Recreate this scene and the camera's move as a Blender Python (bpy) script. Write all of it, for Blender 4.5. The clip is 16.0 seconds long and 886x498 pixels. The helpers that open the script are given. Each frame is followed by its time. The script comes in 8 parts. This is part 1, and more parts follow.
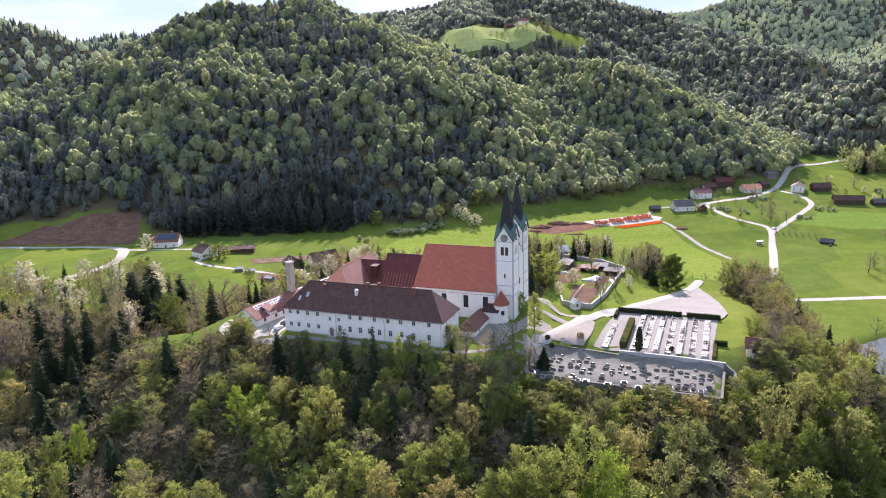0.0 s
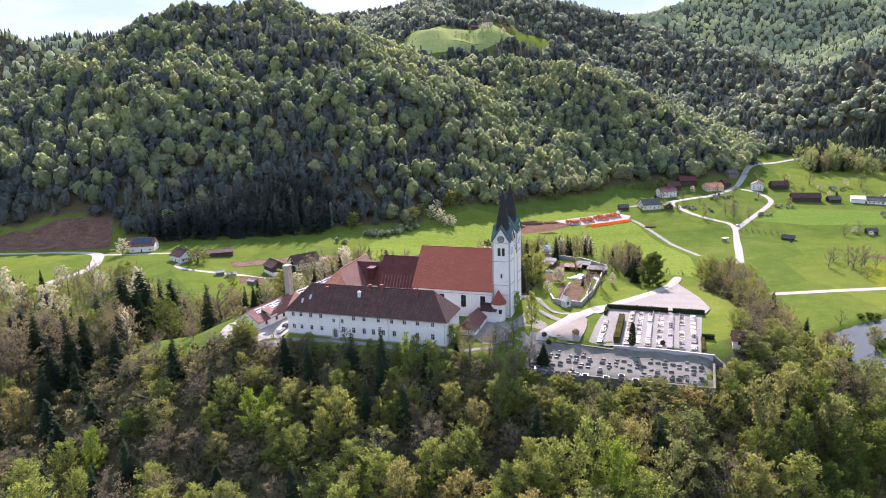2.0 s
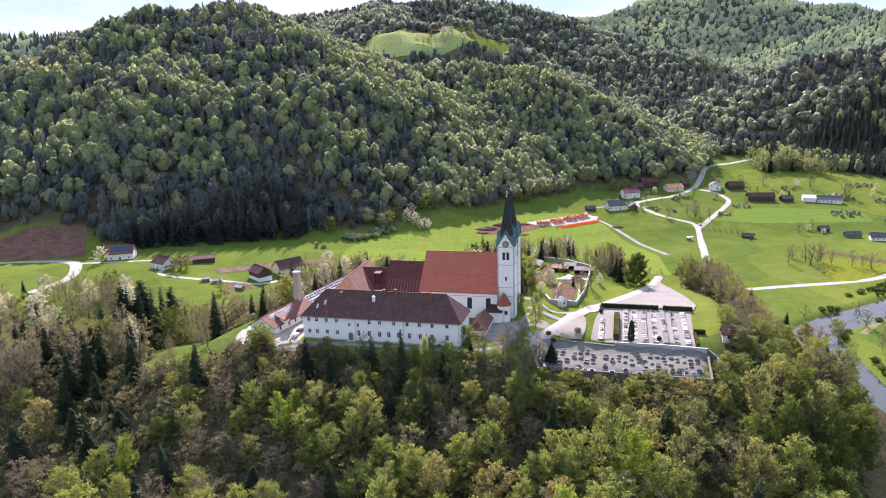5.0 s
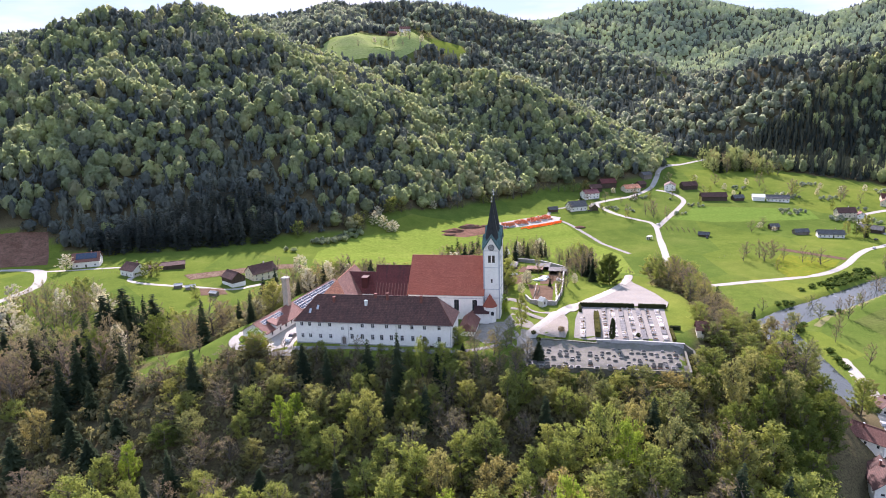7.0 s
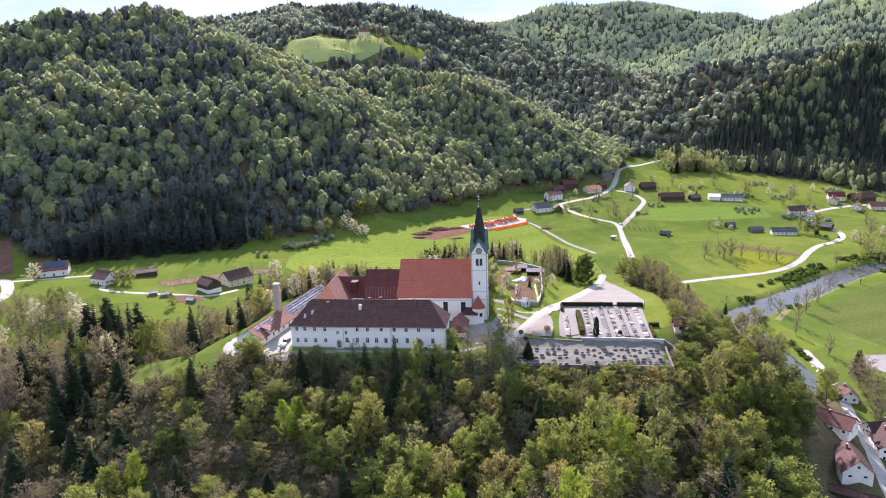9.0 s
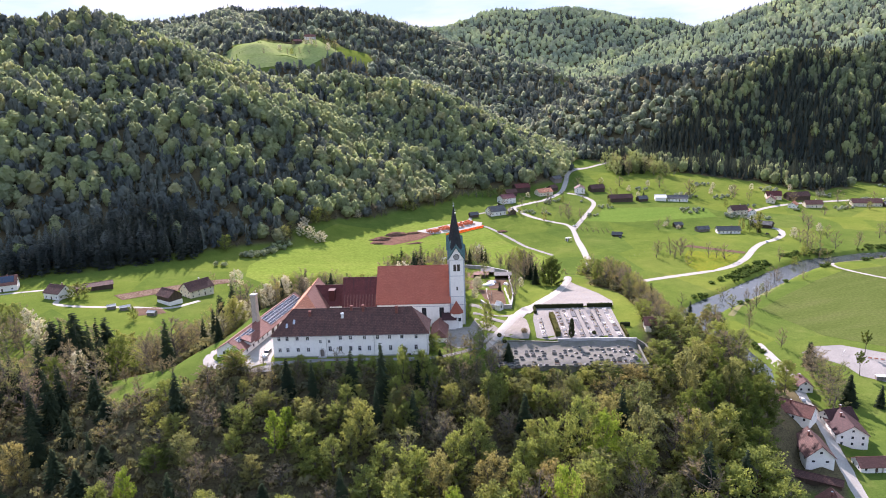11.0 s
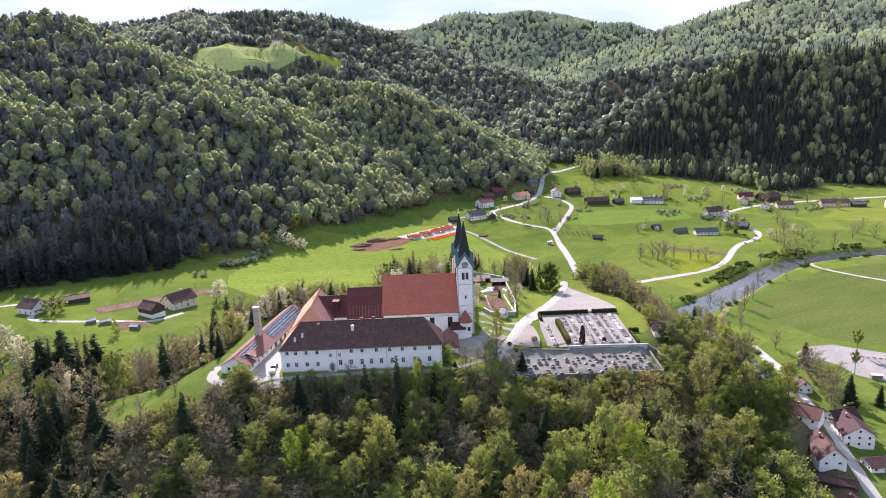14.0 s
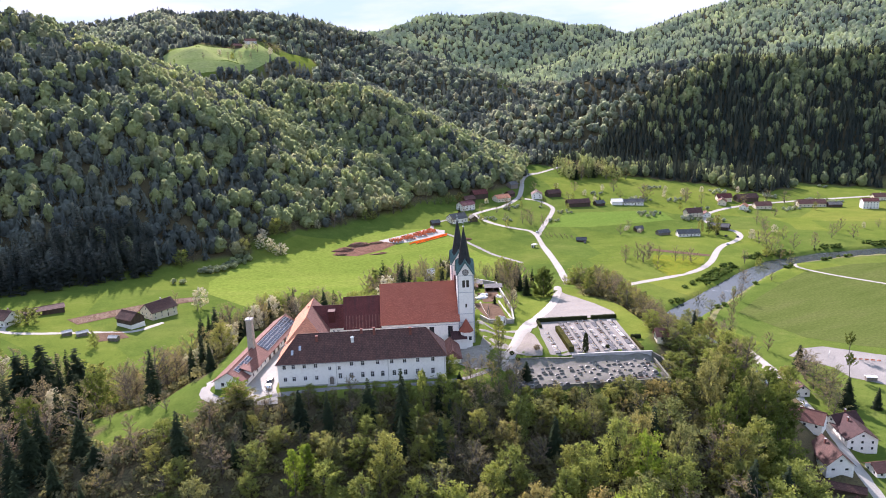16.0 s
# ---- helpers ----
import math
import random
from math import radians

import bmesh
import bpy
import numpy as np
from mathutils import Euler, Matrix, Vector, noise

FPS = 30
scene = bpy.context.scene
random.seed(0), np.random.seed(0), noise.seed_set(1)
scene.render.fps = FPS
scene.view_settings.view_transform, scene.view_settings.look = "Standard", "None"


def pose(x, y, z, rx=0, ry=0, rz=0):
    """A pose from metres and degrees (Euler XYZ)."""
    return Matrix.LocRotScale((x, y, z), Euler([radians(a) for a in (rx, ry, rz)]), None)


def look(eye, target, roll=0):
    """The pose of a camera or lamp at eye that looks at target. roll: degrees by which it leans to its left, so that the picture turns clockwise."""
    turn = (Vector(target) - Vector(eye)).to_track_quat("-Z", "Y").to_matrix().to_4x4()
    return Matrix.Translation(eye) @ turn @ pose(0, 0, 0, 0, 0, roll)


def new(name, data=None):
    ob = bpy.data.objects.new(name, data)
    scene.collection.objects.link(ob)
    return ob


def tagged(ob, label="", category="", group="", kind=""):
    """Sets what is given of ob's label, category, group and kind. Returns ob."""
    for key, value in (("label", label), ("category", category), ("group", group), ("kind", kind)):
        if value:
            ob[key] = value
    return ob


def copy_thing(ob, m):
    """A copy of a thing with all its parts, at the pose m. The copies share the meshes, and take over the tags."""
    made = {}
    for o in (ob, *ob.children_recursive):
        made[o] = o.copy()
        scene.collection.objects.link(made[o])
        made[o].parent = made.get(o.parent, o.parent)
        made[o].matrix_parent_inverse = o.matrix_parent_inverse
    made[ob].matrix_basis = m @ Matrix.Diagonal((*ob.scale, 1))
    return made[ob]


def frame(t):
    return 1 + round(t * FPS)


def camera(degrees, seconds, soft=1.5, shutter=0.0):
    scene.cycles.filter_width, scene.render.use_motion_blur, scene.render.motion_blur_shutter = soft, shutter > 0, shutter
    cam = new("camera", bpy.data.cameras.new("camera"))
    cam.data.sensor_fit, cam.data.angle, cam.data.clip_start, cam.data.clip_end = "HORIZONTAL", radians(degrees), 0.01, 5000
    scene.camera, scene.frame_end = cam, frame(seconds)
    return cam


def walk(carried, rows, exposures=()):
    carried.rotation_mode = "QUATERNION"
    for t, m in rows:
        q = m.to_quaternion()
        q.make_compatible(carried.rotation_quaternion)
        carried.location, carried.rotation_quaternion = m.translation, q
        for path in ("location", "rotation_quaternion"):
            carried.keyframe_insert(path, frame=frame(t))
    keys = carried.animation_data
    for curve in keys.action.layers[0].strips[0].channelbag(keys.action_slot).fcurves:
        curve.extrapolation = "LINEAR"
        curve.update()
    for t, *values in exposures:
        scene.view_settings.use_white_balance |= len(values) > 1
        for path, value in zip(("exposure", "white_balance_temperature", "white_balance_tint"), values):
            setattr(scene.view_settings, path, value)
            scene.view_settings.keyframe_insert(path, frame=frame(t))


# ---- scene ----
cam = camera(64.4, 16.0, soft=1.0)
METRES, EYE, TILT, LEAN, TURN = 120.0, 84.0, 0.0, 0.0, 0.0
ROWS = [
    (0.0, 0.0, 0.0, 0.0, -0.46, -13.33, 1.93),
    (0.5, -0.0268, -0.013, 0.0052, -1.41, -13.38, 1.93),
    (1.0, -0.0579, -0.0276, 0.0112, -2.36, -13.43, 1.92),
    (1.5, -0.0851, -0.0402, 0.0174, -2.94, -13.44, 1.92),
    (2.0, -0.1156, -0.0546, 0.0243, -3.83, -13.48, 1.91),
    (2.5, -0.1427, -0.067, 0.0305, -4.7, -13.51, 1.91),
    (3.0, -0.1741, -0.081, 0.0374, -5.54, -13.54, 1.89),
    (5.5, -0.3208, -0.1449, 0.0757, -8.57, -13.58, 1.85),
    (6.0, -0.3511, -0.1571, 0.0837, -9.61, -13.6, 1.83),
    (6.5, -0.3814, -0.1682, 0.0914, -10.7, -13.63, 1.8),
    (7.0, -0.4119, -0.1794, 0.0989, -11.73, -13.65, 1.77),
    (7.5, -0.4425, -0.1901, 0.1069, -12.7, -13.68, 1.74),
    (8.0, -0.4728, -0.2006, 0.1147, -13.55, -13.7, 1.72),
    (8.5, -0.5035, -0.2102, 0.1217, -14.46, -13.72, 1.74),
    (9.0, -0.535, -0.2165, 0.1289, -15.49, -13.69, 1.78),
    (9.5, -0.5654, -0.2203, 0.1367, -16.64, -13.68, 1.82),
    (10.0, -0.5968, -0.2209, 0.1433, -18.39, -13.7, 1.85),
    (12.5, -0.7261, -0.1674, 0.1554, -21.32, -13.42, 1.98),
    (13.0, -0.745, -0.1478, 0.1568, -22.11, -13.41, 2.0),
    (13.5, -0.7623, -0.1261, 0.1582, -22.81, -13.4, 2.0),
    (14.0, -0.7783, -0.1029, 0.1596, -23.47, -13.4, 2.02),
    (14.5, -0.7931, -0.078, 0.1611, -24.04, -13.39, 2.02),
    (15.0, -0.807, -0.0521, 0.1623, -24.64, -13.38, 2.0),
    (15.5, -0.8199, -0.0255, 0.1637, -25.36, -13.38, 1.99),
    (16.0, -0.8325, 0.0025, 0.1647, -25.86, -13.37, 1.98),
]
walk(cam, [(t, pose(0, 0, EYE, TILT, LEAN, TURN) @ pose(METRES * x, METRES * y, METRES * z, 90 + pitch, roll, yaw)) for t, x, y, z, yaw, pitch, roll in ROWS], [(0, 2.47, 6150, 36), (8, 2.49, 6150, 36), (16, 2.42, 6150, 35)])

# ---- light ----
SUN_TURN, SUN_RISE = 8.0, 31.5
world = bpy.data.worlds.new("sky")
scene.world = world
world.use_nodes = True
wn = world.node_tree.nodes
sky = wn.new("ShaderNodeTexSky")
sky.sky_type, sky.sun_disc = "NISHITA", False
sky.sun_elevation, sky.sun_rotation = radians(SUN_RISE), radians(SUN_TURN)
sky.air_density, sky.dust_density, sky.ozone_density = 0.9, 0.6, 1.0
wn["Background"].inputs[1].default_value = 0.15
# thin bright veil near the horizon, with a few streaks of high cloud
haze = wn.new("ShaderNodeMix")
haze.data_type, haze.blend_type = "RGBA", "DARKEN"
haze.inputs["Factor"].default_value = 1.0
veil_at, veil_map, veil = wn.new("ShaderNodeTexCoord"), wn.new("ShaderNodeMapping"), wn.new("ShaderNodeTexNoise")
veil_map.inputs["Scale"].default_value = (1.0, 1.0, 4.0)
veil.inputs["Scale"].default_value, veil.inputs["Detail"].default_value, veil.inputs["Roughness"].default_value = 3.2, 5.0, 0.6
veil_tone = wn.new("ShaderNodeValToRGB")
veil_tone.color_ramp.elements[0].position, veil_tone.color_ramp.elements[0].color = 0.40, (0.86, 1.20, 1.46, 1)
veil_tone.color_ramp.elements[1].position, veil_tone.color_ramp.elements[1].color = 0.64, (1.30, 1.44, 1.56, 1)
for a_, b_ in ((veil_at.outputs["Generated"], veil_map.inputs[0]), (veil_map.outputs[0], veil.inputs["Vector"]), (veil.outputs[0], veil_tone.inputs[0]), (veil_tone.outputs[0], haze.inputs["B"]), (sky.outputs[0], haze.inputs["A"]), (haze.outputs["Result"], wn["Background"].inputs[0])):
    world.node_tree.links.new(a_, b_)
sun = new("sun", bpy.data.lights.new("sun", "SUN"))
sun.data.energy, sun.data.angle, sun.data.color = 2.35, radians(0.6), (1.0, 0.94, 0.84)
_e, _a = radians(SUN_RISE), radians(SUN_TURN)
sun.matrix_world = look((500 * math.sin(_a) * math.cos(_e), 500 * math.cos(_a) * math.cos(_e), 500 * math.sin(_e)), (0, 0, 0))


# ---- materials ----
def nodes_of(name):
    m = bpy.data.materials.new(name)
    m.use_nodes = True
    nt = m.node_tree
    nt.nodes.clear()
    return m, nt, nt.nodes.new("ShaderNodeOutputMaterial")


def noise_node(nt, scale, detail=4.0, coords="Object", rough=0.6, stretch=None):
    tc = nt.nodes.new("ShaderNodeTexCoord")
    n = nt.nodes.new("ShaderNodeTexNoise")
    n.inputs["Scale"].default_value, n.inputs["Detail"].default_value, n.inputs["Roughness"].default_value = scale, detail, rough
    if coords == "World":
        geo = nt.nodes.new("ShaderNodeNewGeometry")
        source = geo.outputs["Position"]
    else:
        source = tc.outputs[coords]
    if stretch:
        mp = nt.nodes.new("ShaderNodeMapping")
        mp.inputs["Scale"].default_value = stretch
        nt.links.new(source, mp.inputs[0])
        source = mp.outputs[0]
    nt.links.new(source, n.inputs["Vector"])
    return n


def ramp(nt, source, stops):
    r = nt.nodes.new("ShaderNodeValToRGB")
    els = r.color_ramp.elements
    while len(els) < len(stops):
        els.new(0.5)
    for el, (at, c) in zip(els, stops):
        el.position, el.color = at, (*c, 1)
    nt.links.new(source, r.inputs[0])
    return r


def mixed(nt, fac, a, b, how="MIX"):
    m = nt.nodes.new("ShaderNodeMix")
    m.data_type, m.blend_type = "RGBA", how
    for socket, value in ((m.inputs[0], fac), (m.inputs[6], a), (m.inputs[7], b)):
        if isinstance(value, (int, float)):
            socket.default_value = value
        elif isinstance(value, tuple):
            socket.default_value = (*value, 1)
        else:
            nt.links.new(value, socket)
    return m.outputs[2]


def surface(name, stops, scale=0.5, fine=6.0, rough=0.85, bump=0.15, metal=0.0, coords="World", dirt=None, stretch=None, spec=0.3, grit=1.0):
    """A weathered surface: a colour ramp over coarse noise, darkened by fine grain, with relief."""
    m, nt, out = nodes_of(name)
    b = nt.nodes.new("ShaderNodeBsdfPrincipled")
    b.inputs["Roughness"].default_value, b.inputs["Metallic"].default_value = rough, metal
    b.inputs["Specular IOR Level"].default_value = spec
    coarse = noise_node(nt, scale, 5, coords, 0.65, stretch)
    grain = noise_node(nt, fine, 3, coords, 0.7)
    c = ramp(nt, coarse.outputs[0], [(0.3 + 0.4 * i / max(1, len(stops) - 1), s) for i, s in enumerate(stops)]).outputs[0]
    g = ramp(nt, grain.outputs[0], [(0.3, (1 - 0.28 * grit,) * 3), (0.7, (1 + 0.15 * grit,) * 3)]).outputs[0]
    c = mixed(nt, 1.0, c, g, "MULTIPLY")
    if dirt:
        spots = noise_node(nt, scale * 3.1, 6, coords, 0.75)
        f = ramp(nt, spots.outputs[0], [(0.5, (0, 0, 0)), (0.68, (1, 1, 1))]).outputs[0]
        c = mixed(nt, f, c, dirt)
    nt.links.new(c, b.inputs["Base Color"])
    if bump:
        bm_ = nt.nodes.new("ShaderNodeBump")
        bm_.inputs["Strength"].default_value, bm_.inputs["Distance"].default_value = bump, 0.05
        nt.links.new(grain.outputs[0], bm_.inputs["Height"])
        nt.links.new(bm_.outputs[0], b.inputs["Normal"])
    nt.links.new(b.outputs[0], out.inputs[0])
    return m


def leafy(name, stops, glow=0.45, by="object", scale=0.25, through_tone=(1.2, 1.22, 0.85)):
    """Foliage: each tree has its own shade, each leaf a little too; thin leaves let light through."""
    m, nt, out = nodes_of(name)
    if by == "object":
        info = nt.nodes.new("ShaderNodeObjectInfo")
        value = info.outputs["Random"]
    else:
        at = nt.nodes.new("ShaderNodeAttribute")
        at.attribute_name = "tint"
        value = at.outputs["Fac"]
    c = ramp(nt, value, [(i / max(1, len(stops) - 1), s) for i, s in enumerate(stops)]).outputs[0]
    geo = nt.nodes.new("ShaderNodeNewGeometry")
    g = ramp(nt, geo.outputs["Random Per Island"], [(0.0, (0.86, 0.87, 0.86)), (1.0, (1.13, 1.12, 1.1))]).outputs[0]
    c = mixed(nt, 1.0, c, g, "MULTIPLY")
    patch = noise_node(nt, scale, 3, "World")
    c = mixed(nt, 1.0, c, ramp(nt, patch.outputs[0], [(0.35, (0.75, 0.78, 0.8)), (0.65, (1.2, 1.15, 1.0))]).outputs[0], "MULTIPLY")
    d, tr, mx = nt.nodes.new("ShaderNodeBsdfDiffuse"), nt.nodes.new("ShaderNodeBsdfTranslucent"), nt.nodes.new("ShaderNodeMixShader")
    mx.inputs[0].default_value = glow
    nt.links.new(c, d.inputs[0])
    nt.links.new(mixed(nt, 1.0, c, through_tone, "MULTIPLY"), tr.inputs[0])
    nt.links.new(d.outputs[0], mx.inputs[1])
    nt.links.new(tr.outputs[0], mx.inputs[2])
    nt.links.new(mx.outputs[0], out.inputs[0])
    return m


def ground_material():
    m, nt, out = nodes_of("meadow")
    b = nt.nodes.new("ShaderNodeBsdfPrincipled")
    b.inputs["Roughness"].default_value, b.inputs["Specular IOR Level"].default_value = 1.0, 0.0
    big = noise_node(nt, 0.012, 4, "World")
    mid = noise_node(nt, 0.09, 5, "World", 0.7)
    fine = noise_node(nt, 1.2, 4, "World", 0.75)
    grass = ramp(nt, big.outputs[0], [(0.3, (0.082, 0.124, 0.024)), (0.5, (0.104, 0.147, 0.028)), (0.72, (0.128, 0.158, 0.035))]).outputs[0]
    grass = mixed(nt, 1.0, grass, ramp(nt, mid.outputs[0], [(0.3, (0.8, 0.85, 0.85)), (0.7, (1.15, 1.1, 1.1))]).outputs[0], "MULTIPLY")
    cell = nt.nodes.new("ShaderNodeTexVoronoi")
    cell.inputs["Scale"].default_value = 0.011
    gp = nt.nodes.new("ShaderNodeNewGeometry")
    nt.links.new(gp.outputs["Position"], cell.inputs["Vector"])
    sep = nt.nodes.new("ShaderNodeSeparateColor")
    nt.links.new(cell.outputs["Color"], sep.inputs[0])
    grass = mixed(nt, 1.0, grass, ramp(nt, sep.outputs[0], [(0.1, (0.82, 0.86, 0.9)), (0.9, (1.2, 1.1, 1.0))]).outputs[0], "MULTIPLY")
    dry = ramp(nt, mid.outputs[0], [(0.58, (0, 0, 0)), (0.8, (0.4, 0.4, 0.4))]).outputs[0]
    grass = mixed(nt, dry, grass, (0.17, 0.165, 0.06))
    floor = ramp(nt, fine.outputs[0], [(0.3, (0.06, 0.052, 0.03)), (0.55, (0.11, 0.09, 0.05)), (0.75, (0.11, 0.12, 0.04))]).outputs[0]
    at = nt.nodes.new("ShaderNodeAttribute")
    at.attribute_name = "wood"
    c = mixed(nt, at.outputs["Fac"], grass, floor)
    c = mixed(nt, 1.0, c, ramp(nt, fine.outputs[0], [(0.25, (0.75, 0.75, 0.75)), (0.75, (1.2, 1.2, 1.2))]).outputs[0], "MULTIPLY")
    nt.links.new(c, b.inputs["Base Color"])
    bp = nt.nodes.new("ShaderNodeBump")
    bp.inputs["Strength"].default_value, bp.inputs["Distance"].default_value = 0.5, 0.3
    nt.links.new(fine.outputs[0], bp.inputs["Height"])
    nt.links.new(bp.outputs[0], b.inputs["Normal"])
    nt.links.new(b.outputs[0], out.inputs[0])
    return m


def tiled_roof(name, stops, streak=(0.05, 0.04, 0.035), course=0.33, rough=0.8, amount=0.5):
    """Clay tiles in courses down the slope, with soot streaks and single odd tiles. Uses the slope's own UV in metres."""
    m, nt, out = nodes_of(name)
    b = nt.nodes.new("ShaderNodeBsdfPrincipled")
    b.inputs["Roughness"].default_value, b.inputs["Specular IOR Level"].default_value = rough, 0.25
    uv = nt.nodes.new("ShaderNodeUVMap")
    br = nt.nodes.new("ShaderNodeTexBrick")
    br.inputs["Scale"].default_value = 1.0
    br.inputs["Brick Width"].default_value, br.inputs["Row Height"].default_value = 0.5, course
    br.inputs["Mortar Size"].default_value, br.inputs["Mortar Smooth"].default_value = 0.075, 0.4
    br.inputs["Color1"].default_value, br.inputs["Color2"].default_value = (0.75, 0.75, 0.75, 1), (1.2, 1.2, 1.2, 1)
    br.inputs["Mortar"].default_value = (0.45, 0.45, 0.45, 1)
    nt.links.new(uv.outputs[0], br.inputs["Vector"])
    coarse = noise_node(nt, 0.35, 6, "World", 0.7)
    c = ramp(nt, coarse.outputs[0], [(0.3 + 0.4 * i / max(1, len(stops) - 1), s) for i, s in enumerate(stops)]).outputs[0]
    c = mixed(nt, 0.9, c, br.outputs["Color"], "MULTIPLY")
    mp = nt.nodes.new("ShaderNodeMapping")
    mp.inputs["Scale"].default_value = (1.6, 0.06, 1)
    nt.links.new(uv.outputs[0], mp.inputs[0])
    st = nt.nodes.new("ShaderNodeTexNoise")
    st.inputs["Scale"].default_value, st.inputs["Detail"].default_value = 1.0, 5
    nt.links.new(mp.outputs[0], st.inputs["Vector"])
    f = ramp(nt, st.outputs[0], [(0.48, (0, 0, 0)), (0.75, (amount, amount, amount))]).outputs[0]
    c = mixed(nt, f, c, streak)
    nt.links.new(c, b.inputs["Base Color"])
    bp = nt.nodes.new("ShaderNodeBump")
    bp.inputs["Strength"].default_value, bp.inputs["Distance"].default_value = 0.6, 0.04
    nt.links.new(br.outputs["Fac"], bp.inputs["Height"])
    bp.invert = True
    nt.links.new(bp.outputs[0], b.inputs["Normal"])
    nt.links.new(b.outputs[0], out.inputs[0])
    return m


def water_material():
    m, nt, out = nodes_of("water")
    b = nt.nodes.new("ShaderNodeBsdfPrincipled")
    b.inputs["Base Color"].default_value = (0.05, 0.07, 0.07, 1)
    b.inputs["Roughness"].default_value = 0.07
    n = noise_node(nt, 0.45, 4, "World", 0.7)
    foam = noise_node(nt, 0.08, 5, "World", 0.75)
    f = ramp(nt, foam.outputs[0], [(0.6, (0, 0, 0)), (0.78, (0.7, 0.7, 0.7))]).outputs[0]
    nt.links.new(mixed(nt, f, (0.05, 0.062, 0.06), (0.34, 0.37, 0.38)), b.inputs["Base Color"])
    bp = nt.nodes.new("ShaderNodeBump")
    bp.inputs["Strength"].default_value, bp.inputs["Distance"].default_value = 0.16, 0.2
    nt.links.new(n.outputs[0], bp.inputs["Height"])
    nt.links.new(bp.outputs[0], b.inputs["Normal"])
    nt.links.new(b.outputs[0], out.inputs[0])
    return m


def plain(name, c, rough=0.6, metal=0.0, spec=0.4):
    return surface(name, [tuple(v * 0.88 for v in c), c], 1.5, 12.0, rough, 0.05, metal, spec=spec)


MEADOW = ground_material()
WATER = water_material()
PLASTER = surface("white_plaster", [(0.76, 0.735, 0.68), (0.82, 0.80, 0.745)], 0.25, 3.0, 0.9, 0.04, dirt=(0.68, 0.65, 0.60), stretch=(1, 1, 0.3), spec=0.15, grit=0.2)
PLASTER_OLD = surface("old_plaster", [(0.56, 0.54, 0.50), (0.72, 0.70, 0.66)], 0.3, 4.0, 0.9, 0.1, dirt=(0.45, 0.42, 0.38), stretch=(1, 1, 0.3))
PLASTER_CREAM = surface("cream_plaster", [(0.66, 0.58, 0.42), (0.72, 0.65, 0.50)], 0.3, 4.0, 0.9, 0.1)
PLINTH = surface("plinth", [(0.30, 0.29, 0.27), (0.40, 0.39, 0.36)], 0.5, 5.0, 0.9, 0.2)
QUOIN = surface("grey_quoin", [(0.36, 0.38, 0.40), (0.45, 0.47, 0.49)], 0.6, 5.0, 0.9, 0.1)
STONE = surface("grey_stone", [(0.27, 0.26, 0.24), (0.42, 0.40, 0.37)], 0.6, 3.0, 0.9, 0.5, dirt=(0.16, 0.16, 0.12))
MOSSY = surface("mossy_stone", [(0.10, 0.10, 0.075), (0.19, 0.18, 0.145)], 0.6, 3.0, 0.95, 0.5, dirt=(0.07, 0.08, 0.045))
CONCRETE = surface("concrete", [(0.36, 0.36, 0.35), (0.47, 0.46, 0.44)], 0.3, 4.0, 0.9, 0.15)
GRAVEL = surface("pale_gravel", [(0.315, 0.30, 0.262), (0.40, 0.378, 0.336)], 0.12, 2.5, 0.95, 0.3, dirt=(0.33, 0.30, 0.25), spec=0.1)
ASPHALT = surface("worn_asphalt", [(0.215, 0.205, 0.185), (0.285, 0.27, 0.245)], 0.1, 3.0, 0.9, 0.2, spec=0.1)
PAVING = surface("grey_paving", [(0.17, 0.165, 0.155), (0.26, 0.25, 0.235)], 0.3, 3.0, 0.9, 0.2, spec=0.1)
SOIL = surface("tilled_soil", [(0.10, 0.066, 0.046), (0.16, 0.108, 0.075)], 0.25, 1.5, 0.95, 0.6, spec=0.0)
TILTH = surface("dry_tilth", [(0.19, 0.145, 0.105), (0.25, 0.19, 0.14)], 0.3, 2.0, 0.95, 0.4, spec=0.0)
REDSOIL = surface("cleared_soil", [(0.13, 0.07, 0.048), (0.22, 0.125, 0.09)], 0.12, 0.8, 0.95, 0.6, dirt=(0.08, 0.055, 0.035), spec=0.0)
ROOF_BROWN = tiled_roof("brown_tiles", [(0.085, 0.045, 0.037), (0.115, 0.057, 0.046), (0.15, 0.07, 0.055)], (0.048, 0.033, 0.03), 0.66)
ROOF_RED = tiled_roof("red_tiles", [(0.45, 0.125, 0.075), (0.53, 0.16, 0.095)], (0.33, 0.10, 0.068), 0.36, amount=0.3)
ROOF_DARKRED = tiled_roof("dark_red_tiles", [(0.12, 0.033, 0.030), (0.17, 0.048, 0.040)], (0.045, 0.026, 0.026), 0.36, amount=0.6)
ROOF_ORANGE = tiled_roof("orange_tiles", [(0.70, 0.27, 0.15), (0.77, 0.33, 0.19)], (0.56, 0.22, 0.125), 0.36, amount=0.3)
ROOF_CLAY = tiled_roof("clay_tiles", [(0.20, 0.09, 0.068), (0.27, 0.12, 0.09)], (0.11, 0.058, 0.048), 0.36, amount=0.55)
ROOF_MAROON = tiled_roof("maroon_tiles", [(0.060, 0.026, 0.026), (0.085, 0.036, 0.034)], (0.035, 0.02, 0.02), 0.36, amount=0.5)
ROOF_GREY = tiled_roof("grey_tiles", [(0.10, 0.10, 0.10), (0.16, 0.155, 0.15)], (0.07, 0.07, 0.065), 0.36)
